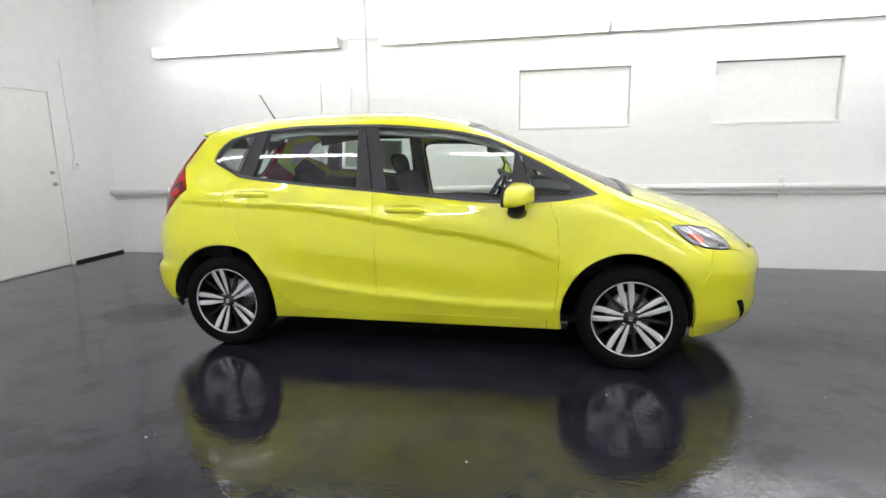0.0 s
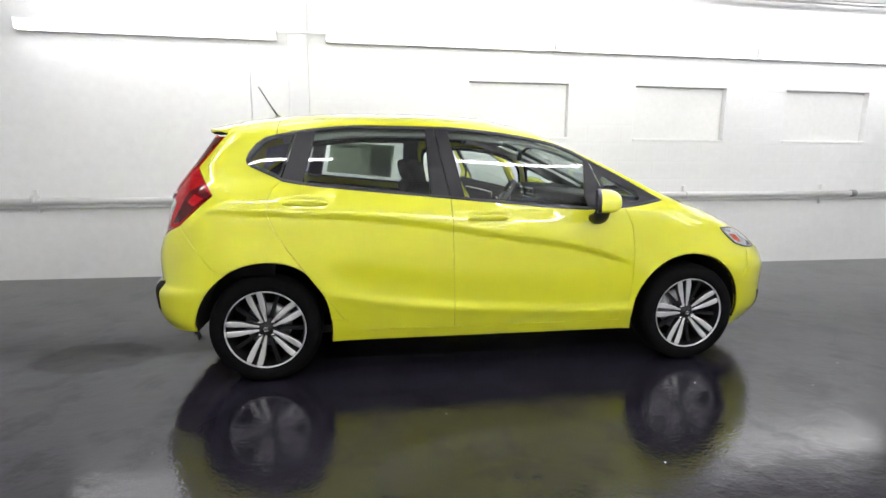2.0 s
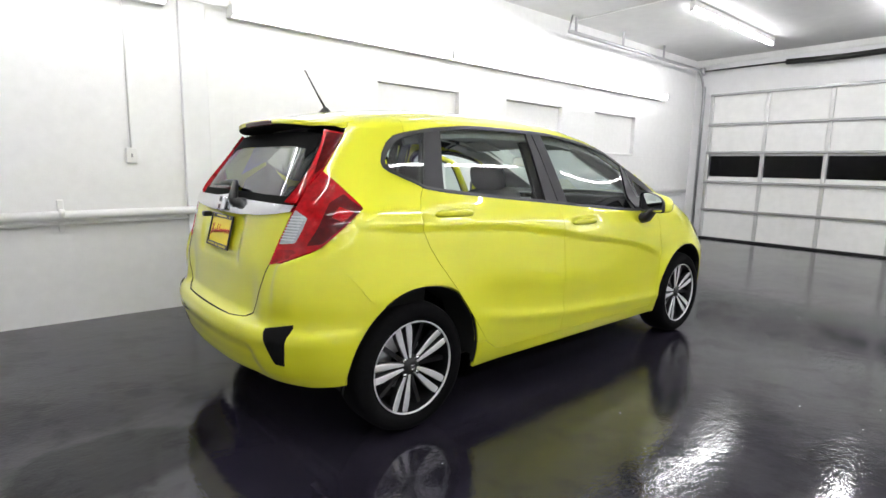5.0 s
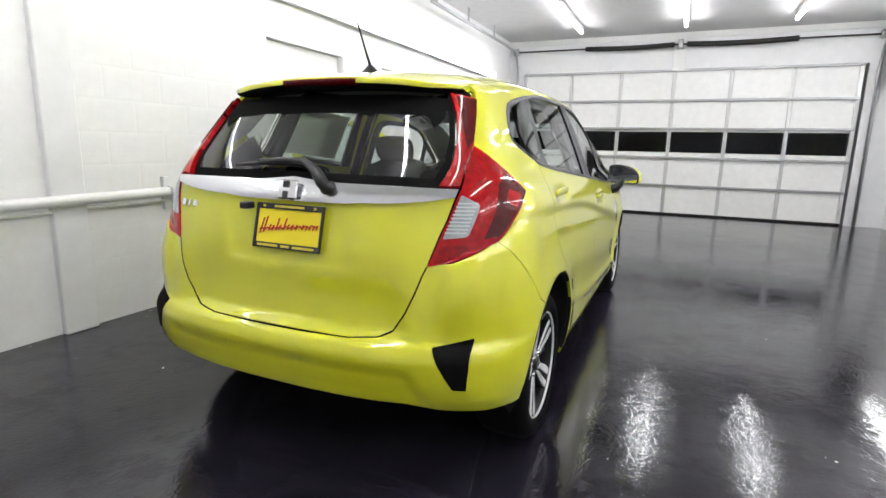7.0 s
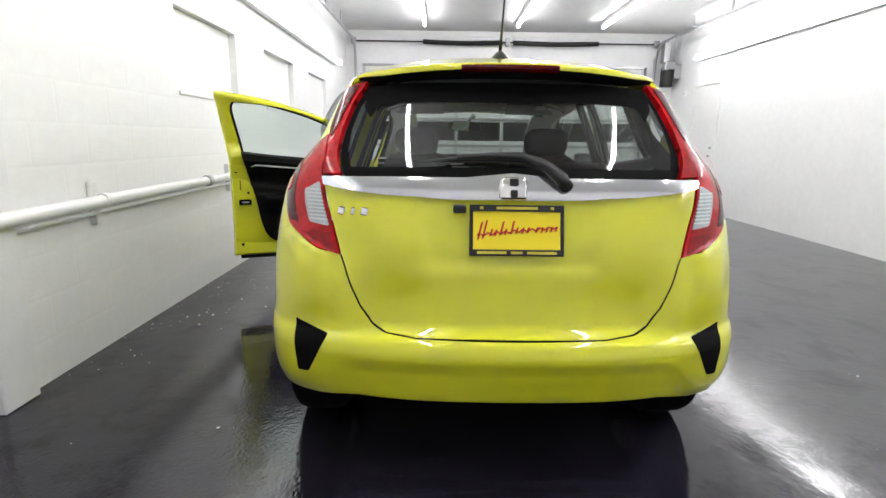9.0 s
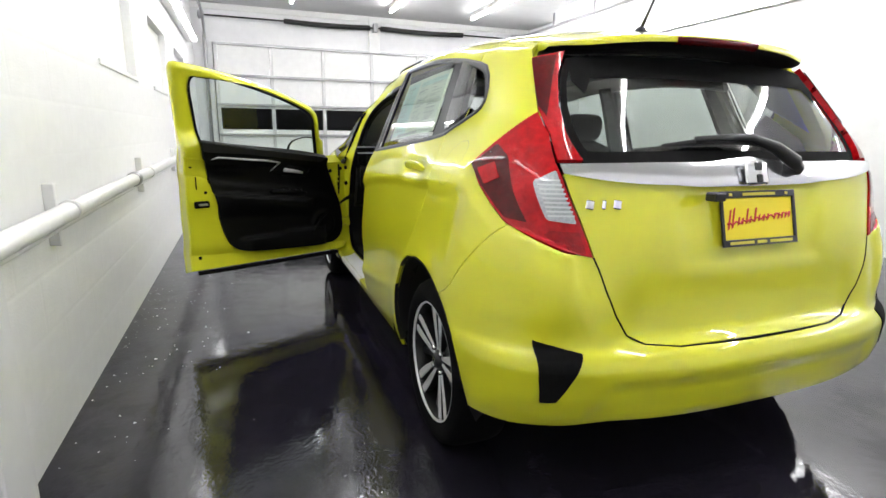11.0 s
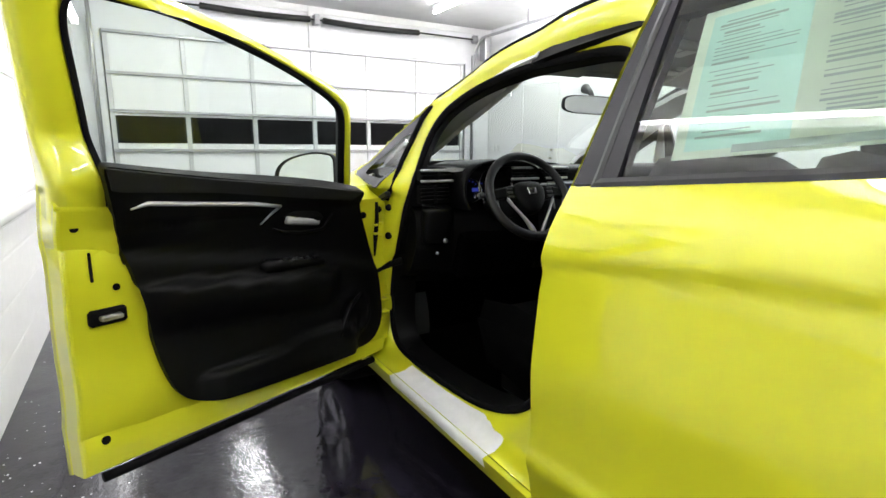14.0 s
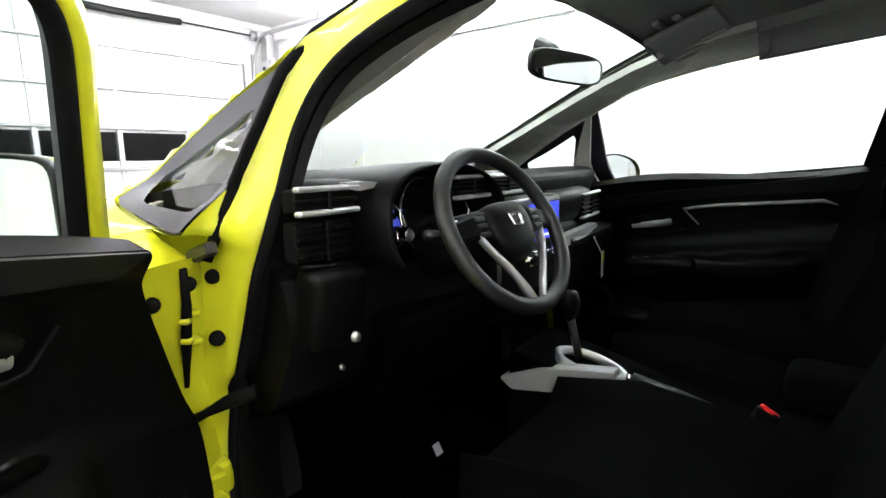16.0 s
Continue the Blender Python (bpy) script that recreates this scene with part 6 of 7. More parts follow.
def door_inside(parent, mirror, turn=None):
    """Black trim with armrest, silver strip, lever, switches and speaker ring."""
    shape = [(x, z - 0.045 * smooth01((0.5 - x) / 0.6) * smooth01((z - 0.88) / 0.06)) for x, z in dense(TRIM, 0.02)] if mirror else TRIM
    panel("door_trim", shape, trim_at, M_TRIMBLACK, parent, 0.018, gap=0.0, lip=-0.03, mirror=mirror, turn=turn, label="black moulded door trim with armrest")
    tm = turn if turn is not None else Matrix()

    def bar(name, pts, radius, material, label, sides=8):
        bm = tube_bm([tm @ flip(trim_at(x, z, o), mirror) for x, z, o in pts], radius, sides)
        return part(name, bm, material, parent, label, smooth=True)

    drop = 0.043 if mirror else 0.0

    def run(name, pts, radius, material, label, sides=8):
        return bar(name, [(x, z - drop, o) for x, z, o in pts], radius, material, label, sides)

    run("silver_strip", [(-0.106, 0.958, 0.003), (-0.072, 0.970, 0.008), (0.08, 0.957, 0.008), (0.22, 0.945, 0.008), (0.311, 0.930, 0.007), (0.290, 0.905, 0.005), (0.264, 0.878, 0.003)], [0.002, 0.0055, 0.006, 0.006, 0.005, 0.0035, 0.002], M_SATIN, "silver accent strip")
    run("lever_cup", [(0.335, 0.890, -0.010), (0.38, 0.892, -0.014), (0.47, 0.880, -0.014), (0.52, 0.876, -0.016)], [0.006, 0.030, 0.028, 0.006], M_VOID, "black lever recess", 12)
    run("cup_rim", [(0.310, 0.860, 0.003), (0.345, 0.845, 0.004), (0.42, 0.835, 0.004), (0.50, 0.838, 0.004), (0.535, 0.885, 0.003)], [0.003, 0.005, 0.005, 0.005, 0.003], M_TRIMBLACK, "black recess rim", 8)
    blade = []
    for x, h, o in ((0.350, 0.009, 0.000), (0.356, 0.013, 0.010), (0.39, 0.0125, 0.016), (0.44, 0.011, 0.016), (0.478, 0.009, 0.008), (0.488, 0.007, -0.004)):
        z = 0.879 - drop - 0.16 * (x - 0.37)
        blade.append([tm @ flip(trim_at(x, z + dz * h, o + do), mirror) for dz, do in ((-1.0, -0.006), (-1.0, 0.0), (-0.6, 0.004), (0.6, 0.004), (1.0, 0.0), (1.0, -0.006))])
    loft("lever", blade, M_SATIN, parent, True, "satin silver door lever", cap=True)
    pad_low = [(0.600, 0.925), (0.40, 0.948), (0.10, 0.985), (-0.13, 1.000)]
    panel("upper_pad", [(x, z - drop) for x, z in [(0.642, 0.952), (0.43, 0.981), (0.074, 1.021), (-0.164, 1.054), (-0.150, 1.005)] + pad_low[::-1]], lambda x, z: trim_at(x, z, 0.006), M_PAD, parent, 0.02, gap=0.0, lip=-0.008, mirror=mirror, turn=turn, label="black padded upper door skin")
    block = run("switch_panel", [(0.262, 0.752, -0.006), (0.275, 0.750, 0.002), (0.40, 0.740, 0.000), (0.50, 0.726, -0.004), (0.52, 0.722, -0.010)], [0.012, 0.021, 0.018, 0.012, 0.006], M_TRIMBLACK, "black window switch panel", 10)
    for x in (0.33, 0.37, 0.415, 0.455):
        tip = tube_bm([tm @ flip(trim_at(x, 0.762 - drop - 0.10 * (x - 0.33), 0.012), mirror), tm @ flip(trim_at(x + 0.020, 0.760 - drop - 0.10 * (x - 0.33), 0.012), mirror)], 0.0055, 8)
        part("switch", tip, M_BLACK, block, "black window switch", smooth=True)
    run("pull_grip", [(0.535, 0.455, 0.004), (0.560, 0.500, 0.012), (0.60, 0.545, 0.016), (0.655, 0.585, 0.010)], [0.004, 0.008, 0.010, 0.005], M_TRIMBLACK, "black speaker pod edge", 8)


ld = skin("front_door", DOOR_FL, on_side, car, False, "open yellow driver's door", liner=False, turn=OPEN)
pull(ld, -0.03, 0.905, False, OPEN)
# inner frame in body colour
band("door_edge", DOOR_FL, [(0.002, 0.0), (0.002, 0.018), (0.004, 0.024), (0.004, 0.092), (0.007, 0.101), (0.014, 0.104)], on_side, M_PAINT, ld, turn=OPEN, label="yellow door edge")
panel("inner_skin", inset(dense(DOOR_FL, 0.03), 0.012), on_side, M_PAINT, ld, 0.03, gap=0.0, lip=0, lift=-0.1035, turn=OPEN, label="yellow inner door skin")
def star(poly, mid, n=240):
    """n points where rays from a middle point meet the outline."""
    d = dense(poly, 0.002)
    ang = sorted((math.atan2(z - mid[1], x - mid[0]) % (2 * math.pi), x, z) for x, z in d)
    out, k = [], 0
    for i in range(n):
        a = 2 * math.pi * i / n
        while k < len(ang) - 1 and ang[k][0] < a:
            k += 1
        out.append((ang[k][1], ang[k][2]))
    return out


FRAME_MID = (0.13, 1.15)
FRAME_RINGS = (star(FRAME_OUT, FRAME_MID), star(FRAME_IN, FRAME_MID), star(inset(dense(FRAME_IN, 0.01), 0.015), FRAME_MID))


def frame_ring(a, b, levels):
    """Rows between two of the window frame's outlines, through (share, drop) levels."""
    rows = []
    for t, drop in levels:
        row = []
        for (ax, az), (bx, bz) in zip(FRAME_RINGS[a], FRAME_RINGS[b]):
            x, z = ax + (bx - ax) * t, az + (bz - az) * t
            p, n = frame_at(on_side, x, z)
            g, gn = frame_at(on_glass, x, z)
            deep = 0.101 if drop > 0.03 else (0.082 if drop > 0.02 else drop)
            fore = smooth01((x - 0.15) / 0.3)
            row.append((p - n * (drop + (deep - drop) * smooth01((1.15 - z) / 0.10))) * (1 - fore) + (g - gn * drop) * fore)
        rows.append(row)
    return rows


loft("window_frame", frame_ring(0, 1, ((0.35, 0.0), (0.0, 0.0), (0.0, 0.024), (0.10, 0.034), (0.30, 0.037), (0.42, 0.043), (0.85, 0.046), (1.0, 0.042), (1.0, 0.02))), M_PAINT, ld, True, "yellow window frame", OPEN)
loft("frame_seal", frame_ring(1, 2, ((0.0, 0.040), (0.0, 0.046), (0.35, 0.048), (0.8, 0.044), (1.0, 0.038), (1.0, 0.030))), M_RUBBER, ld, True, "black rubber window seal", OPEN)
loft("frame_film", frame_ring(0, 1, ((0.25, -0.0008), (1.0, -0.0008), (1.0, 0.018))), M_PILLAR, ld, True, "satin black outer frame film", OPEN)
panel("window", inset(dense(FRAME_IN, 0.02), 0.010), on_glass, M_GLASS, ld, 0.05, gap=0, lip=0, lift=-0.030, turn=OPEN, label="door window glass")
door_inside(ld, False, OPEN)
mirror_unit(ld, False, OPEN)
# seals, latch and holes on the inner face
low = [(x, z + 0.004) for x, z in ((0.74, DOOR_LOW), (0.4, DOOR_LOW), (0.0, DOOR_LOW), (-0.205, DOOR_LOW + 0.002))]
part("bottom_seal", tube_bm([OPEN @ (frame_at(on_side, x, z)[0] - Vector((0, 0.098, -0.004))) for x, z in dense(low, 0.06, False)], 0.013, 8), M_VOID, ld, "black bottom seal", smooth=True)
part("latch", moved(box_bm(-0.045, -0.012, -0.02, 0.04, 0.012, 0.02, 0.006), OPEN @ Matrix.Translation(on_side(-0.150, 0.700) - Vector((0, 0.104, 0)))), M_VOID, ld, "black door latch")
part("latch_hook", moved(box_bm(-0.02, -0.016, -0.006, 0.03, 0.004, 0.006, 0.003), OPEN @ Matrix.Translation(on_side(-0.155, 0.700) - Vector((0, 0.116, 0)))), M_STEEL, ld, "steel latch hook")
for x, z, r in ((-0.205, 0.922, 0.012), (-0.128, 0.768, 0.009), (-0.186, 0.385, 0.012)):
    part("plug", moved(lathe_bm([(0.0, -0.004), (r * 0.8, -0.004), (r, 0.0)], 14), OPEN @ Matrix.Translation(on_side(x, z) - Vector((0, 0.106, 0)))), M_VOID, ld, "black rubber plug")
part("slot", moved(box_bm(-0.003, -0.003, -0.035, 0.003, 0.002, 0.035, 0.001), OPEN @ Matrix.Translation(on_side(-0.180, 0.825) - Vector((0, 0.105, 0)))), M_VOID, ld, "dark slot in the door edge")

# the opening in the body: a formed frame from the door's outline to the narrower hole, seal, hinges, check strap, sill film
HOLE = [(0.607, 1.02), (0.622, 0.94), (0.655, 0.85), (0.718, 0.70), (0.752, 0.56), (0.770, 0.46), (0.765, 0.39), (0.735, 0.335), (0.66, 0.312), (0.40, 0.306), (0.16, 0.325), (0.03, 0.36), (-0.06, 0.405), (-0.135, 0.47), (-0.180, 0.58), (-0.200, 0.74),
        (-0.214, 0.88), (-0.230, 1.0), (-0.235, 1.10), (-0.238, 1.20), (-0.248, 1.31), (-0.232, 1.355), (-0.17, 1.37), (0.0, 1.368), (0.13, 1.362), (0.30, 1.333), (0.43, 1.292), (0.53, 1.242), (0.578, 1.185), (0.602, 1.11)]
HOLE = rounded(HOLE, 0.2, 4)
MID = (0.26, 0.80)


OUT_LOOP, HOLE_LOOP = star(DOOR_ALL, MID), star(HOLE, MID)


hole_y = curve((0.25, 0.712), (0.6, 0.722), (0.85, 0.72), (1.0, 0.695), (1.1, 0.665), (1.2, 0.63), (1.3, 0.59), (1.37, 0.56))


def sink(x, z):
    """How deep the hole's edge lies under the body's surface."""
    return max(0.03, side_y(x, z) - hole_y(z))


def inward_from(x, z):
    """A place on the side and its way out, level below the windows."""
    p, n = frame_at(on_side, x, z)
    return p, Vector((n.x, n.y, n.z * smooth01((z - 1.0) / 0.1))).normalized()


STEPS = ((0.0, 0.02), (0.05, 0.32), (0.25, 0.55), (0.55, 0.66), (0.85, 0.80), (0.96, 0.90), (1.0, 1.08))


def jamb_point(i, t, share):
    (ax, az), (bx, bz) = OUT_LOOP[i], HOLE_LOOP[i]
    x, z = ax + (bx - ax) * t, az + (bz - az) * t
    p, n = inward_from(x, z)
    return p - n * sink(x, z) * share


def on_jamb(x, z):
    """The frame's surface and its way out at a place in side view."""
    i = min(range(len(OUT_LOOP)), key=lambda k: abs((math.atan2(z - MID[1], x - MID[0]) - 2 * math.pi * k / len(OUT_LOOP) + math.pi) % (2 * math.pi) - math.pi))
    (ax, az), (bx, bz) = OUT_LOOP[i], HOLE_LOOP[i]
    t = min(1.0, max(0.0, math.hypot(x - ax, z - az) / max(1e-6, math.hypot(bx - ax, bz - az))))
    share = next(s0 + (s1 - s0) * (t - t0) / (t1 - t0) for (t0, s0), (t1, s1) in zip(STEPS, STEPS[1:]) if t <= t1)
    p, n = inward_from(x, z)
    return p - n * sink(x, z) * share, n


jamb = loft("door_jamb", [[jamb_point(i, t, s) for i in range(240)] for t, s in STEPS], M_PAINT, car, True, "yellow door opening frame")
rows = []
for k in range(9):
    b = 2 * math.pi * k / 8
    rows.append([])
    for i in range(240):
        bx, bz = HOLE_LOOP[i]
        q, n = inward_from(bx, bz)
        inward = Vector((MID[0] - bx, 0, MID[1] - bz)).normalized()
        rows[-1].append(q - n * (sink(bx, bz) * 0.96 + 0.011 * math.sin(b)) + inward * (0.006 + 0.011 * math.cos(b)))
loft("opening_seal", rows, M_RUBBER, jamb, True, "black rubber opening seal")
rows = []
for d, e in ((0.0, 0.005), (0.012, 0.03), (0.02, 0.09)):
    row = []
    for i in range(240):
        bx, bz = HOLE_LOOP[i]
        q, n = inward_from(bx, bz)
        row.append(q - n * (sink(bx, bz) + e * (1 - 0.75 * max(smooth01((bz - 0.93) / 0.1), smooth01((0.1 - bx) / 0.2)))) + Vector((MID[0] - bx, 0, MID[1] - bz)).normalized() * d)
    rows.append(row)
loft("opening_cover", rows, M_TRIMBLACK, jamb, True, "black inner cover of the opening")
part("window_seal", tube_bm([Vector((0.706, 0.768, 0.912)), Vector((0.692, 0.755, 0.955))] + [(lambda pn: pn[0] + pn[1] * 0.001)(frame_at(on_side, x, z)) for x, z in [(0.672, 1.05), (0.648, 1.13), (0.624, 1.21)] + line(lambda x: door_top(x) + 0.004, 0.592, -0.32, 24)], 0.0095, 8), M_RUBBER, jamb, "thin black body seal", smooth=True)
for x, z, r in ((0.620, 0.330, 0.006), (-0.17, 0.50, 0.008)):
    q, n = on_jamb(x, z)
    part("plug", moved(lathe_bm([(0.0, -0.003), (r * 0.85, -0.003), (r, 0.001)], 18), Matrix.Translation(q + n * 0.003)), M_VOID, jamb, "black rubber plug", smooth=True)
for x, y, z, r in ((0.720, 0.795, 0.876, 0.0125), (0.712, 0.757, 0.882, 0.0125), (0.714, 0.758, 0.775, 0.0135), (0.688, 0.868, 0.862, 0.012)):
    part("plug", moved(lathe_bm([(0.0, 0.004), (r * 0.8, 0.004), (r, 0.0), (r, -0.006)], 20, "Z"), look((x, y, z), (x + 0.80, y - 0.60, z))), M_VOID, jamb, "black rubber plug", smooth=True)
# solid black bar: the shade of the recess between hinges and jamb
part("hinge_shade", tube_bm([(0.708, 0.806, 0.905), (0.714, 0.803, 0.845), (0.722, 0.806, 0.78), (0.738, 0.805, 0.70)], [0.006, 0.008, 0.009, 0.004], 8), M_VOID, jamb, "black bar standing for the shaded recess beside the hinges", smooth=True)
for dz in (0.014, -0.018):
    part("hinge_loop", tube_bm([(0.700, 0.808, 0.808 + dz), (0.695, 0.815, 0.808 + dz), (0.704, 0.822, 0.808 + dz)], 0.005, 8), M_PAINT, jamb, "yellow hinge loop", smooth=True)
q, n = on_jamb(0.67, 0.948)
part("clip", moved(box_bm(-0.04, -0.012, -0.012, 0.03, 0.010, 0.010, 0.004), Matrix.Translation((0.712, 0.775, 0.925)) @ pose(0, 0, 0, 0, 18, 0)), M_BLACK, jamb, "black seal end clip")
for z in (0.80, 0.50):
    q, n = on_jamb(0.775, z)
    h = part("hinge", moved(box_bm(-0.028, -0.03, -0.034, 0.03, 0.022, 0.034, 0.012, segments=2), Matrix.Translation((0.775, q.y + 0.012, z))), M_PAINT, jamb, "yellow door hinge")
    # black block puts the recess's shade behind each hinge
    part("hinge_shade", moved(box_bm(-0.012, -0.02, -0.10, 0.010, 0.006, 0.08, 0.004), Matrix.Translation((0.790, q.y + 0.002, z + 0.01))), M_VOID, jamb, "black block standing for the shaded recess beside the hinge")
    for dz in (0.024, -0.024):
        part("hinge_loop", moved(box_bm(-0.03, -0.012, -0.006, 0.02, 0.02, 0.006, 0.004), Matrix.Translation((0.75, q.y + 0.022, z + dz))), M_PAINT, jamb, "yellow hinge loop")
    part("hinge_pin", tube_bm([(0.806, 0.80, z - 0.045), (0.806, 0.80, z + 0.045)], 0.009, 10), M_BLACK, jamb, "dark hinge pin")
q, n = on_jamb(0.70, 0.655)
part("check_strap", tube_bm([(0.648, 0.735, 0.690), (0.685, 0.765, 0.672), (0.725, 0.785, 0.648), (0.752, 0.795, 0.632)], [0.014, 0.012, 0.007, 0.009], 8), M_VOID, jamb, "black door check strap", smooth=True)
q, n = on_jamb(0.79, 0.905)
part("cable_boot", tube_bm([q - n * 0.005, q + n * 0.02 + Vector((0.005, 0, 0)), (0.80, 0.83, 0.90)], [0.014, 0.015, 0.012], 10), M_BLACK, jamb, "black rubber cable boot", smooth=True)
rows = []
for k in range(13):
    x = 0.56 - 0.05 * k
    i = min((j for j in range(240) if OUT_LOOP[j][1] < 0.5), key=lambda j: abs(OUT_LOOP[j][0] - x))
    row = [on_side(x, DOOR_LOW - 0.03) + Vector((0, 0.002, 0)), on_side(x, DOOR_LOW - 0.002) + Vector((0, 0.002, 0.003))]
    for t, s in ((0.02, 0.12), (0.05, 0.32), (0.25, 0.55), (0.55, 0.66), (0.85, 0.80)):
        p = jamb_point(i, t, s)
        row.append(Vector((x, p.y, p.z + 0.004)))
    rows.append(row)
loft("sill_film", rows, M_FILM, jamb, False, "white protective film on the door sill")
door_inside(rd, True)


# ---- blocks of the painted wall: low relief under thick paint ----
def block_mesh(w, h):
    """One block face with softened edges, barely proud."""
    me = bpy.data.meshes.new("block")
    e, t = 0.012, 0.0007
    v = [(0, 0, 0), (w, 0, 0), (w, 0, h), (0, 0, h), (e, -t, e), (w - e, -t, e), (w - e, -t, h - e), (e, -t, h - e)]
    f = [(4, 5, 6, 7), (0, 1, 5, 4), (1, 2, 6, 5), (2, 3, 7, 6), (3, 0, 4, 7)]
    me.from_pydata(v, [], f)
    me.materials.append(M_WALL)
    return me


BW, BH, JOINT = 0.406, 0.2035, 0.003
shared = {}
loose_v, loose_f = [], []
count = 0
for row in range(int(TOP / BH)):
    z0, z1 = row * BH + 0.004, (row + 1) * BH - JOINT + 0.004
    x = -1.235 - (BW / 2 if row % 2 else 0)
    while x < 7.35:
        spans = [(max(x, -1.235), min(x + BW - JOINT, 7.38))]
        if z1 > WZ0 - 0.03 and z0 < WZ1:
            for wx in WINDOWS:
                nxt = []
                for a, b in spans:
                    if b <= wx - 0.012 or a >= wx + WW + 0.012:
                        nxt.append((a, b))
                    else:
                        if a < wx - 0.05:
                            nxt.append((a, wx - 0.012))
                        if b > wx + WW + 0.05:
                            nxt.append((wx + WW + 0.012, b))
                spans = nxt
        for a, b in spans:
            if b - a < 0.04:
                continue
            key = round(b - a, 3)
            if key not in shared:
                shared[key] = block_mesh(b - a, z1 - z0)
            if x < 4.6 and row < 14 and count < 300:
                ob = new("block", shared[key])
                ob.parent = wall_left
                ob.location = (a, Y1, z0)
                count += 1
            else:
                k = len(loose_v)
                loose_v += [(a + q.co.x, Y1 + q.co.y, z0 + q.co.z) for q in shared[key].vertices]
                loose_f += [[k + i for i in p.vertices] for p in shared[key].polygons]
        x += BW
rest = mesh_object("blocks", loose_v, loose_f, M_WALL, wall_left)
rest["kind"] = "stuff"


# ---- fittings on the walls and ceiling ----
def wall_pipe():
    p = empty("wall_pipe", "white painted pipe clamped along the block wall", "pipe", at=(0, 0, 0))
    part("pipe", tube_bm([(X0 + 0.01, Y1 - 0.075, 0.785), (0.0, Y1 - 0.075, 0.83), (7.2, Y1 - 0.075, 0.862)], 0.034, 16), M_TRIM, p, smooth=True)
    part("thin_pipe", tube_bm([(X0 + 0.01, Y1 - 0.03, 0.72), (0.0, Y1 - 0.03, 0.765), (7.2, Y1 - 0.03, 0.797)], 0.012, 10), M_TRIM, p, "thin white conduit", smooth=True)
    for x in (-3.9, -2.3, -0.67, 1.15, 3.05, 4.9):
        z = 0.83 + 0.0045 * x
        part("strut", box_bm(x - 0.02, Y1 - 0.04, z - 0.13, x + 0.02, Y1, z + 0.10, 0.004), M_TRIM, p, "white steel strut")
        part("clamp", tube_bm([(x - 0.018, Y1 - 0.075, z), (x + 0.018, Y1 - 0.075, z)], 0.0385, 16), M_TRIM, p, "painted pipe clamp")
    for x in (0.62, 5.3):
        z = 0.83 + 0.0045 * x
        part("coupling", tube_bm([(x - 0.035, Y1 - 0.075, z), (x - 0.03, Y1 - 0.075, z), (x + 0.03, Y1 - 0.075, z), (x + 0.035, Y1 - 0.075, z)], [0.035, 0.042, 0.042, 0.035], 16), M_STEEL, p, "bare steel coupling")


wall_pipe()


def conduit(name, pts, label, radius=0.007):
    c = tagged(part(name, tube_bm(pts, radius, 8), M_TRIM, None, "", smooth=True), label, "conduit")
    return c


conduit("conduit", [(-1.82, Y1 - 0.012, TOP), (-1.82, Y1 - 0.012, 1.31)], "white painted conduit down to a switch box")
conduit("conduit", [(-1.54, Y1 - 0.05, ZL + 0.03), (-1.05, Y1 - 0.05, ZL + 0.03)], "thin conduit linking two strip lights", 0.008)
conduit("conduit", [(-1.02, Y1 - 0.012, TOP), (-1.02, Y1 - 0.012, ZL + 0.05)], "thin conduit from ceiling to strip light", 0.008)
conduit("conduit", [(X0 + 0.012, 1.52, 2.35), (X0 + 0.012, 1.54, 1.22)], "white painted conduit down to a switch box")
conduit("conduit", [(7.35, Y0 + 0.012, TOP), (7.35, Y0 + 0.012, 1.12)], "white conduit down to two outlets")


def plate_box(x, y, z, w, h, axis, label):
    b = empty("switch_box", label, "switch box", at=(x, y, z))
    d = 0.025
    size = {"y": (w, d, h), "x": (d, w, h)}[axis]
    part("cover", box_bm(-size[0] / 2, -size[1] / 2, -size[2] / 2, size[0] / 2, size[1] / 2, size[2] / 2, 0.004), M_TRIM, b)
    lever = {"y": (0.012, 0.014, 0.03), "x": (0.014, 0.012, 0.03)}[axis]
    off = {"y": (0, -0.02 if y > 0 else 0.02, 0), "x": (0.02, 0, 0)}[axis]
    part("lever", box_bm(off[0] - lever[0] / 2, off[1] - lever[1] / 2, -lever[2] / 2, off[0] + lever[0] / 2, off[1] + lever[1] / 2, lever[2] / 2, 0.002), M_STEEL, b, "grey switch lever")


plate_box(-1.82, Y1 - 0.0125, 1.25, 0.075, 0.115, "y", "white switch box at the end of a conduit")
plate_box(X0 + 0.0125, 1.545, 1.16, 0.075, 0.115, "x", "white switch box beside the flush door")
plate_box(7.25, Y0 + 0.0125, 1.10, 0.075, 0.115, "y", "white outlet box on the plain wall")
plate_box(7.08, Y0 + 0.0125, 1.10, 0.075, 0.115, "y", "white outlet box on the plain wall")
plate_box(6.75, Y0 + 0.0125, 2.05, 0.09, 0.09, "y", "small white sensor box high on the wall")


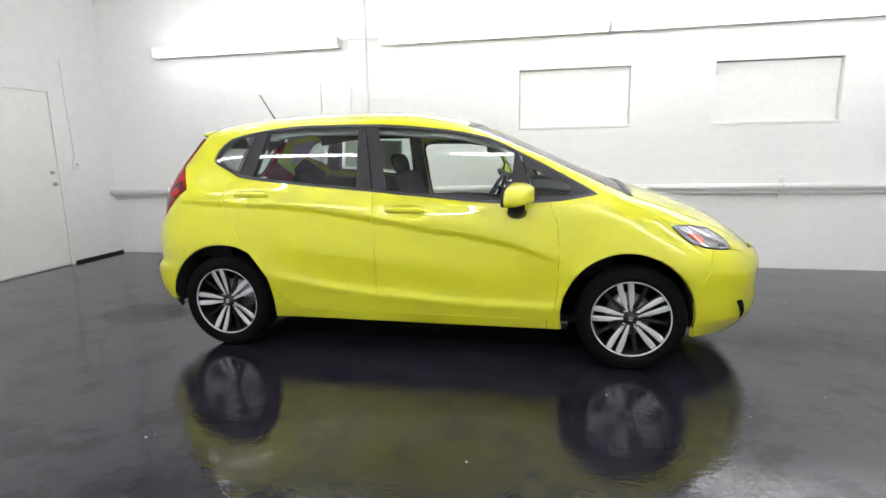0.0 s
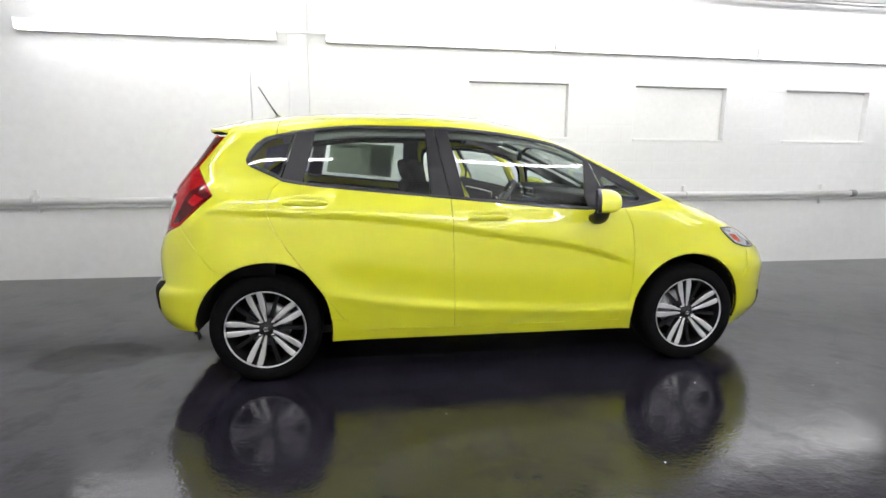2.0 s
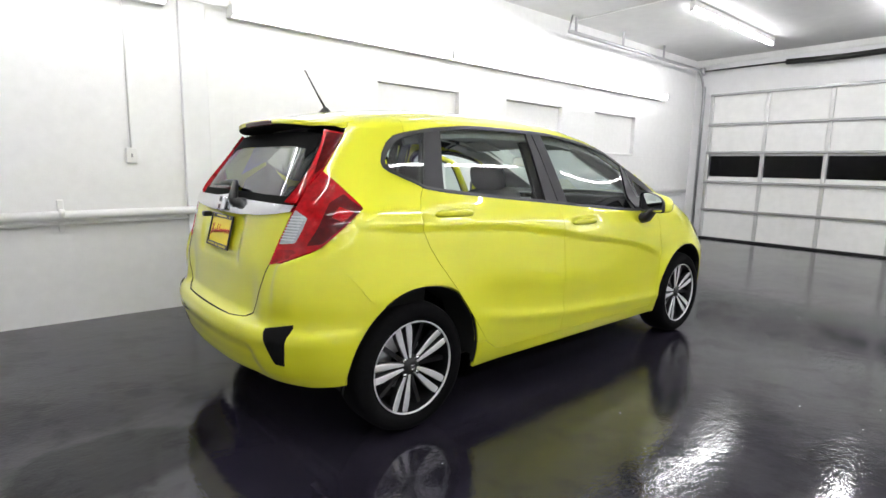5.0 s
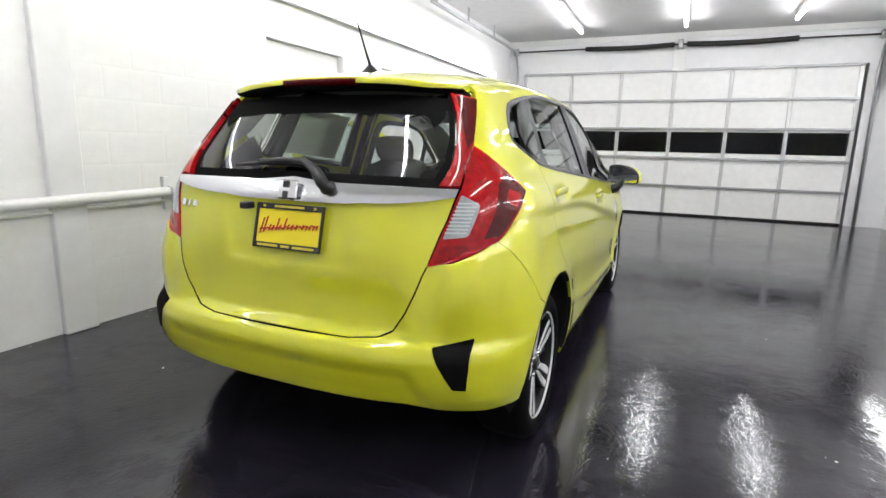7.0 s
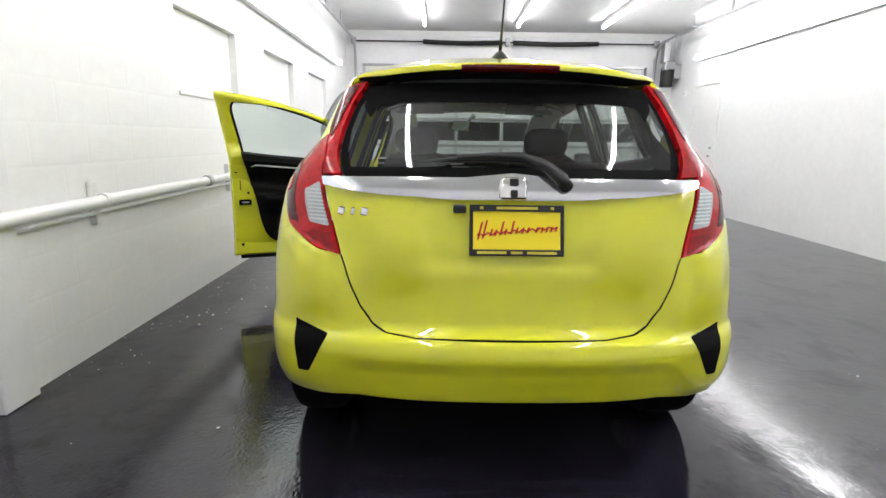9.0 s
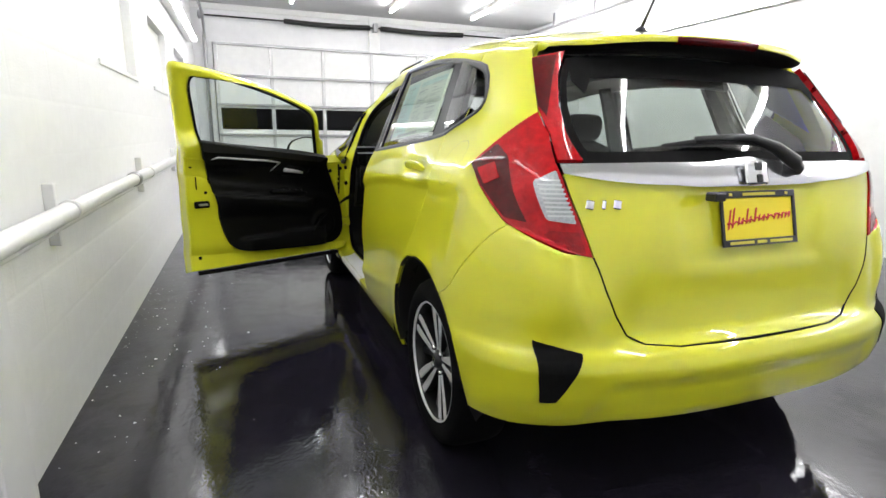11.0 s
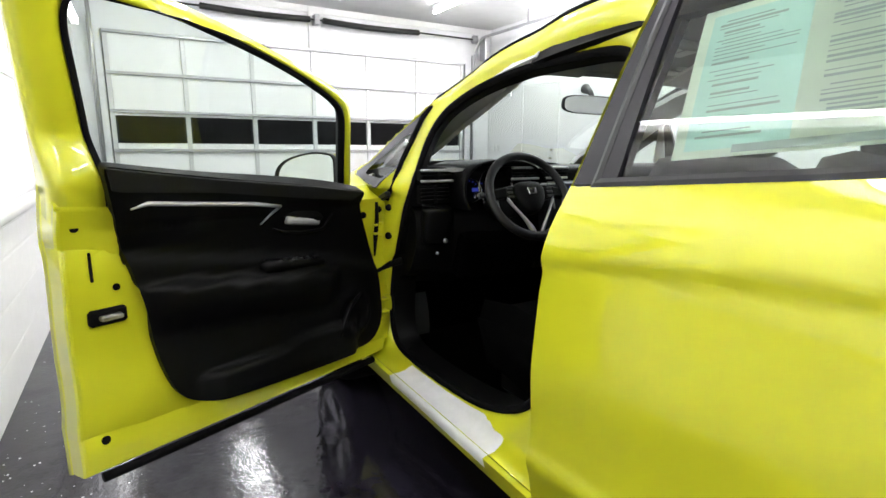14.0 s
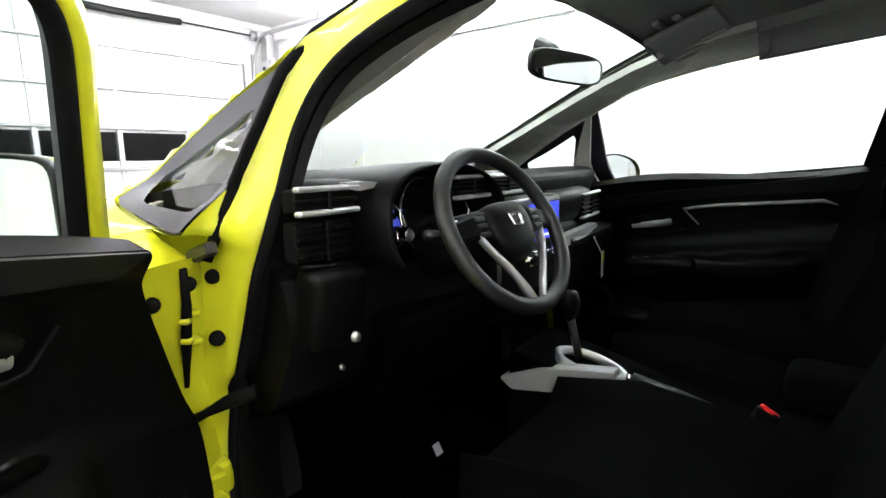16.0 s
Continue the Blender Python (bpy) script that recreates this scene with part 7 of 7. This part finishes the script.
def flush_door(name, face, a, b, height, axis, knob):
    """A flush door leaf with a thin frame, set just proud of its wall."""
    d = empty(name, "white flush door closed in its thin frame", "door", kind="structure", at=(0, 0, 0))

    def slab(u0, u1, z0, z1, t0, t1, bevel=0.003):
        lo, hi = min(face + t0, face + t1), max(face + t0, face + t1)
        return box_bm(lo, u0, z0, hi, u1, z1, bevel) if axis == "x" else box_bm(u0, lo, z0, u1, hi, z1, bevel)

    s = 1 if face < 0 else -1
    part("leaf", slab(a, b, 0.012, height, 0.0, s * 0.012), M_TRIM, d)
    for u0, u1, z0, z1 in ((a - 0.055, a - 0.006, 0, height + 0.05), (b + 0.006, b + 0.055, 0, height + 0.05), (a - 0.006, b + 0.006, height + 0.006, height + 0.05)):
        part("casing", slab(u0, u1, z0, z1, 0.0, s * 0.02), M_TRIM, d)
    m = pose(face + s * 0.03, knob, 0.95) if axis == "x" else pose(knob, face + s * 0.03, 0.95)
    part("knob", moved(lathe_bm([(0.0, 0.03), (0.02, 0.027), (0.026, 0.012), (0.012, 0.0), (0.012, -0.02), (0.03, -0.022)], 20, axis.upper()), m), M_STEEL, d, "steel door knob", smooth=True)
    part("deadbolt", moved(lathe_bm([(0.0, 0.012), (0.018, 0.01), (0.022, -0.02)], 20, axis.upper()), m @ Matrix.Translation((0, 0, 0.13))), M_STEEL, d, "steel deadbolt", smooth=True)


flush_door("door_1", X0, 0.42, 1.30, 1.96, "x", 1.22)
flush_door("door_2", Y0, 5.50, 6.35, 2.12, "y", 5.58)
structure("baseboard", box_bm(X0 + 0.001, 1.37, 0.0, X0 + 0.008, Y1 - 0.01, 0.03), M_DARK, "dark gap strip along the wall foot", "baseboard")


# ---- garage door gear ----
def door_track(y, s):
    t = empty("door_track", "galvanised curved garage door track on hangers", "door track", "garage door tracks", at=(0, 0, 0))
    pts = [(X1 - 0.06, y, 0.02), (X1 - 0.06, y, 2.35)] + [(X1 - 0.06 - 0.36 * (1 - math.cos(a)), y, 2.35 + 0.42 * math.sin(a) * 1.55) for a in (math.pi / 2 * k / 8 for k in range(1, 9))] + [(3.3, y, 3.01)]
    part("rail", tube_bm(pts, 0.024, 6), M_STEEL, t)
    part("angle", box_bm(X1 - 0.05, y + s * 0.02 - 0.02, 0.0, X1 - 0.004, y + s * 0.02 + 0.02, 2.75, 0.003), M_STEEL, t, "steel wall angle")
    for x in (3.45, 4.6, 5.8):
        part("hanger", box_bm(x - 0.015, y - 0.012, 3.0, x + 0.015, y + 0.012, TOP, 0.002), M_STEEL, t, "steel hanger strap")
    part("end_bracket", tube_bm([(3.3, y, 3.01), (3.36, y, TOP)], 0.012, 6), M_STEEL, t, "steel diagonal brace")


door_track(1.90, 1)
door_track(-3.92, -1)
sh = empty("spring_shaft", "dark torsion springs on a steel shaft above the garage door", "torsion spring", at=(X1 - 0.14, 0, 3.0))
part("shaft", tube_bm([(0, 1.97, 0), (0, -3.95, 0)], 0.014, 10), M_IRON, sh)
for y0, y1 in ((0.60, -0.93), (-1.13, -2.78)):
    n = 44
    coil = tube_bm([(0, y0 + (y1 - y0) * k / (2 * n), -0.02 * math.sin(math.pi * k / (2 * n))) for k in range(2 * n + 1)], [0.048 if k % 2 else 0.040 for k in range(2 * n + 1)], 12)
    part("spring", coil, M_IRON, sh, "dark coiled spring")
for y in (1.93, -3.90):
    part("drum", moved(lathe_bm([(0.0, 0.05), (0.05, 0.05), (0.075, 0.03), (0.06, 0.0), (0.075, -0.03), (0.05, -0.05), (0.0, -0.05)], 20), Matrix.Translation((0, y, 0))), M_STEEL, sh, "cable drum", smooth=True)
part("anchor", box_bm(-0.05, -1.07, -0.07, 0.13, -0.99, 0.08, 0.006), M_STEEL, sh, "centre anchor bracket")
part("stay", box_bm(0.09, -1.13, -0.42, 0.139, -0.93, 0.2, 0.004), M_TRIM, sh, "white centre stay board")
op = empty("door_opener", "dark grey garage door motor beside the door", "door opener", at=(7.08, -4.10, 2.46))
part("motor", moved(lathe_bm([(0.0, 0.17), (0.07, 0.165), (0.085, 0.14), (0.085, -0.14), (0.07, -0.165), (0.0, -0.17)], 24, "Z"), pose(0, 0, -0.08)), M_IRON, op, "dark motor housing", smooth=True)
part("gearbox", box_bm(-0.09, -0.10, 0.05, 0.10, 0.10, 0.20, 0.015), M_STEEL, op, "grey gearbox")
part("control_box", box_bm(0.08, -0.13, -0.25, 0.2, 0.08, 0.1, 0.01), M_IRON, op, "dark control box")
part("chain_guard", box_bm(-0.03, 0.0, 0.18, 0.16, 0.12, 0.56, 0.01), M_STEEL, op, "steel chain guard")
part("bracket", box_bm(-0.04, -0.22, -0.1, 0.04, -0.09, 0.15, 0.005), M_STEEL, op, "steel wall bracket")
beam = structure("ceiling_trim", box_bm(X1 - 0.03, Y0, TOP - 0.10, X1 - 0.001, Y1, TOP - 0.001, 0.004), M_TRIM, "white trim board where wall meets ceiling", "trim")
for x in (-2.4, 0.6, 3.6):
    structure("ceiling_joint", box_bm(x - 0.02, Y0, TOP - 0.006, x + 0.02, Y1, TOP - 0.0005, 0.002), M_TRIM, "flat taped ceiling joint", "trim")
for wx in WINDOWS:
    structure("window_board", box_bm(wx + 0.004, Y1 + 0.06, WZ0 + 0.004, wx + WW - 0.004, Y1 + 0.097, WZ1 - 0.004, 0.003), M_TRIM, "white painted board filling a window recess", "window")
    structure("window_sill", box_bm(wx - 0.01, Y1 - 0.012, WZ0 - 0.028, wx + WW + 0.01, Y1 + 0.06, WZ0 + 0.002, 0.004), M_TRIM, "white painted sill under a window recess", "sill")

# chips and dust on the floor beside the wall
random.seed(11)
verts, faces = [], []
for i in range(260):
    x = random.gauss(0.7, 0.9)
    y = Y1 - 0.02 - abs(random.gauss(0, 0.28))
    if i % 5 == 0:
        x, y = random.uniform(-3.4, 3.0), random.uniform(-2.2, 2.0)
        if abs(y) < 1.0 and -2.0 < x < 2.1:
            continue
    r = random.uniform(0.0015, 0.0055) if random.random() < 0.9 else random.uniform(0.006, 0.010)
    k = len(verts)
    a = random.uniform(0, 6.28)
    for j in range(4):
        q = r * random.uniform(0.6, 1.2)
        verts.append((x + q * math.cos(a + j * 1.57), y + q * math.sin(a + j * 1.57), 0.0006))
    verts.append((x, y, r * 0.7))
    faces += [[k + j, k + (j + 1) % 4, k + 4] for j in range(4)]
tagged(mesh_object("paint_chips", verts, faces, M_FILM), "white paint chips and dust scattered on the floor", "debris", kind="stuff")
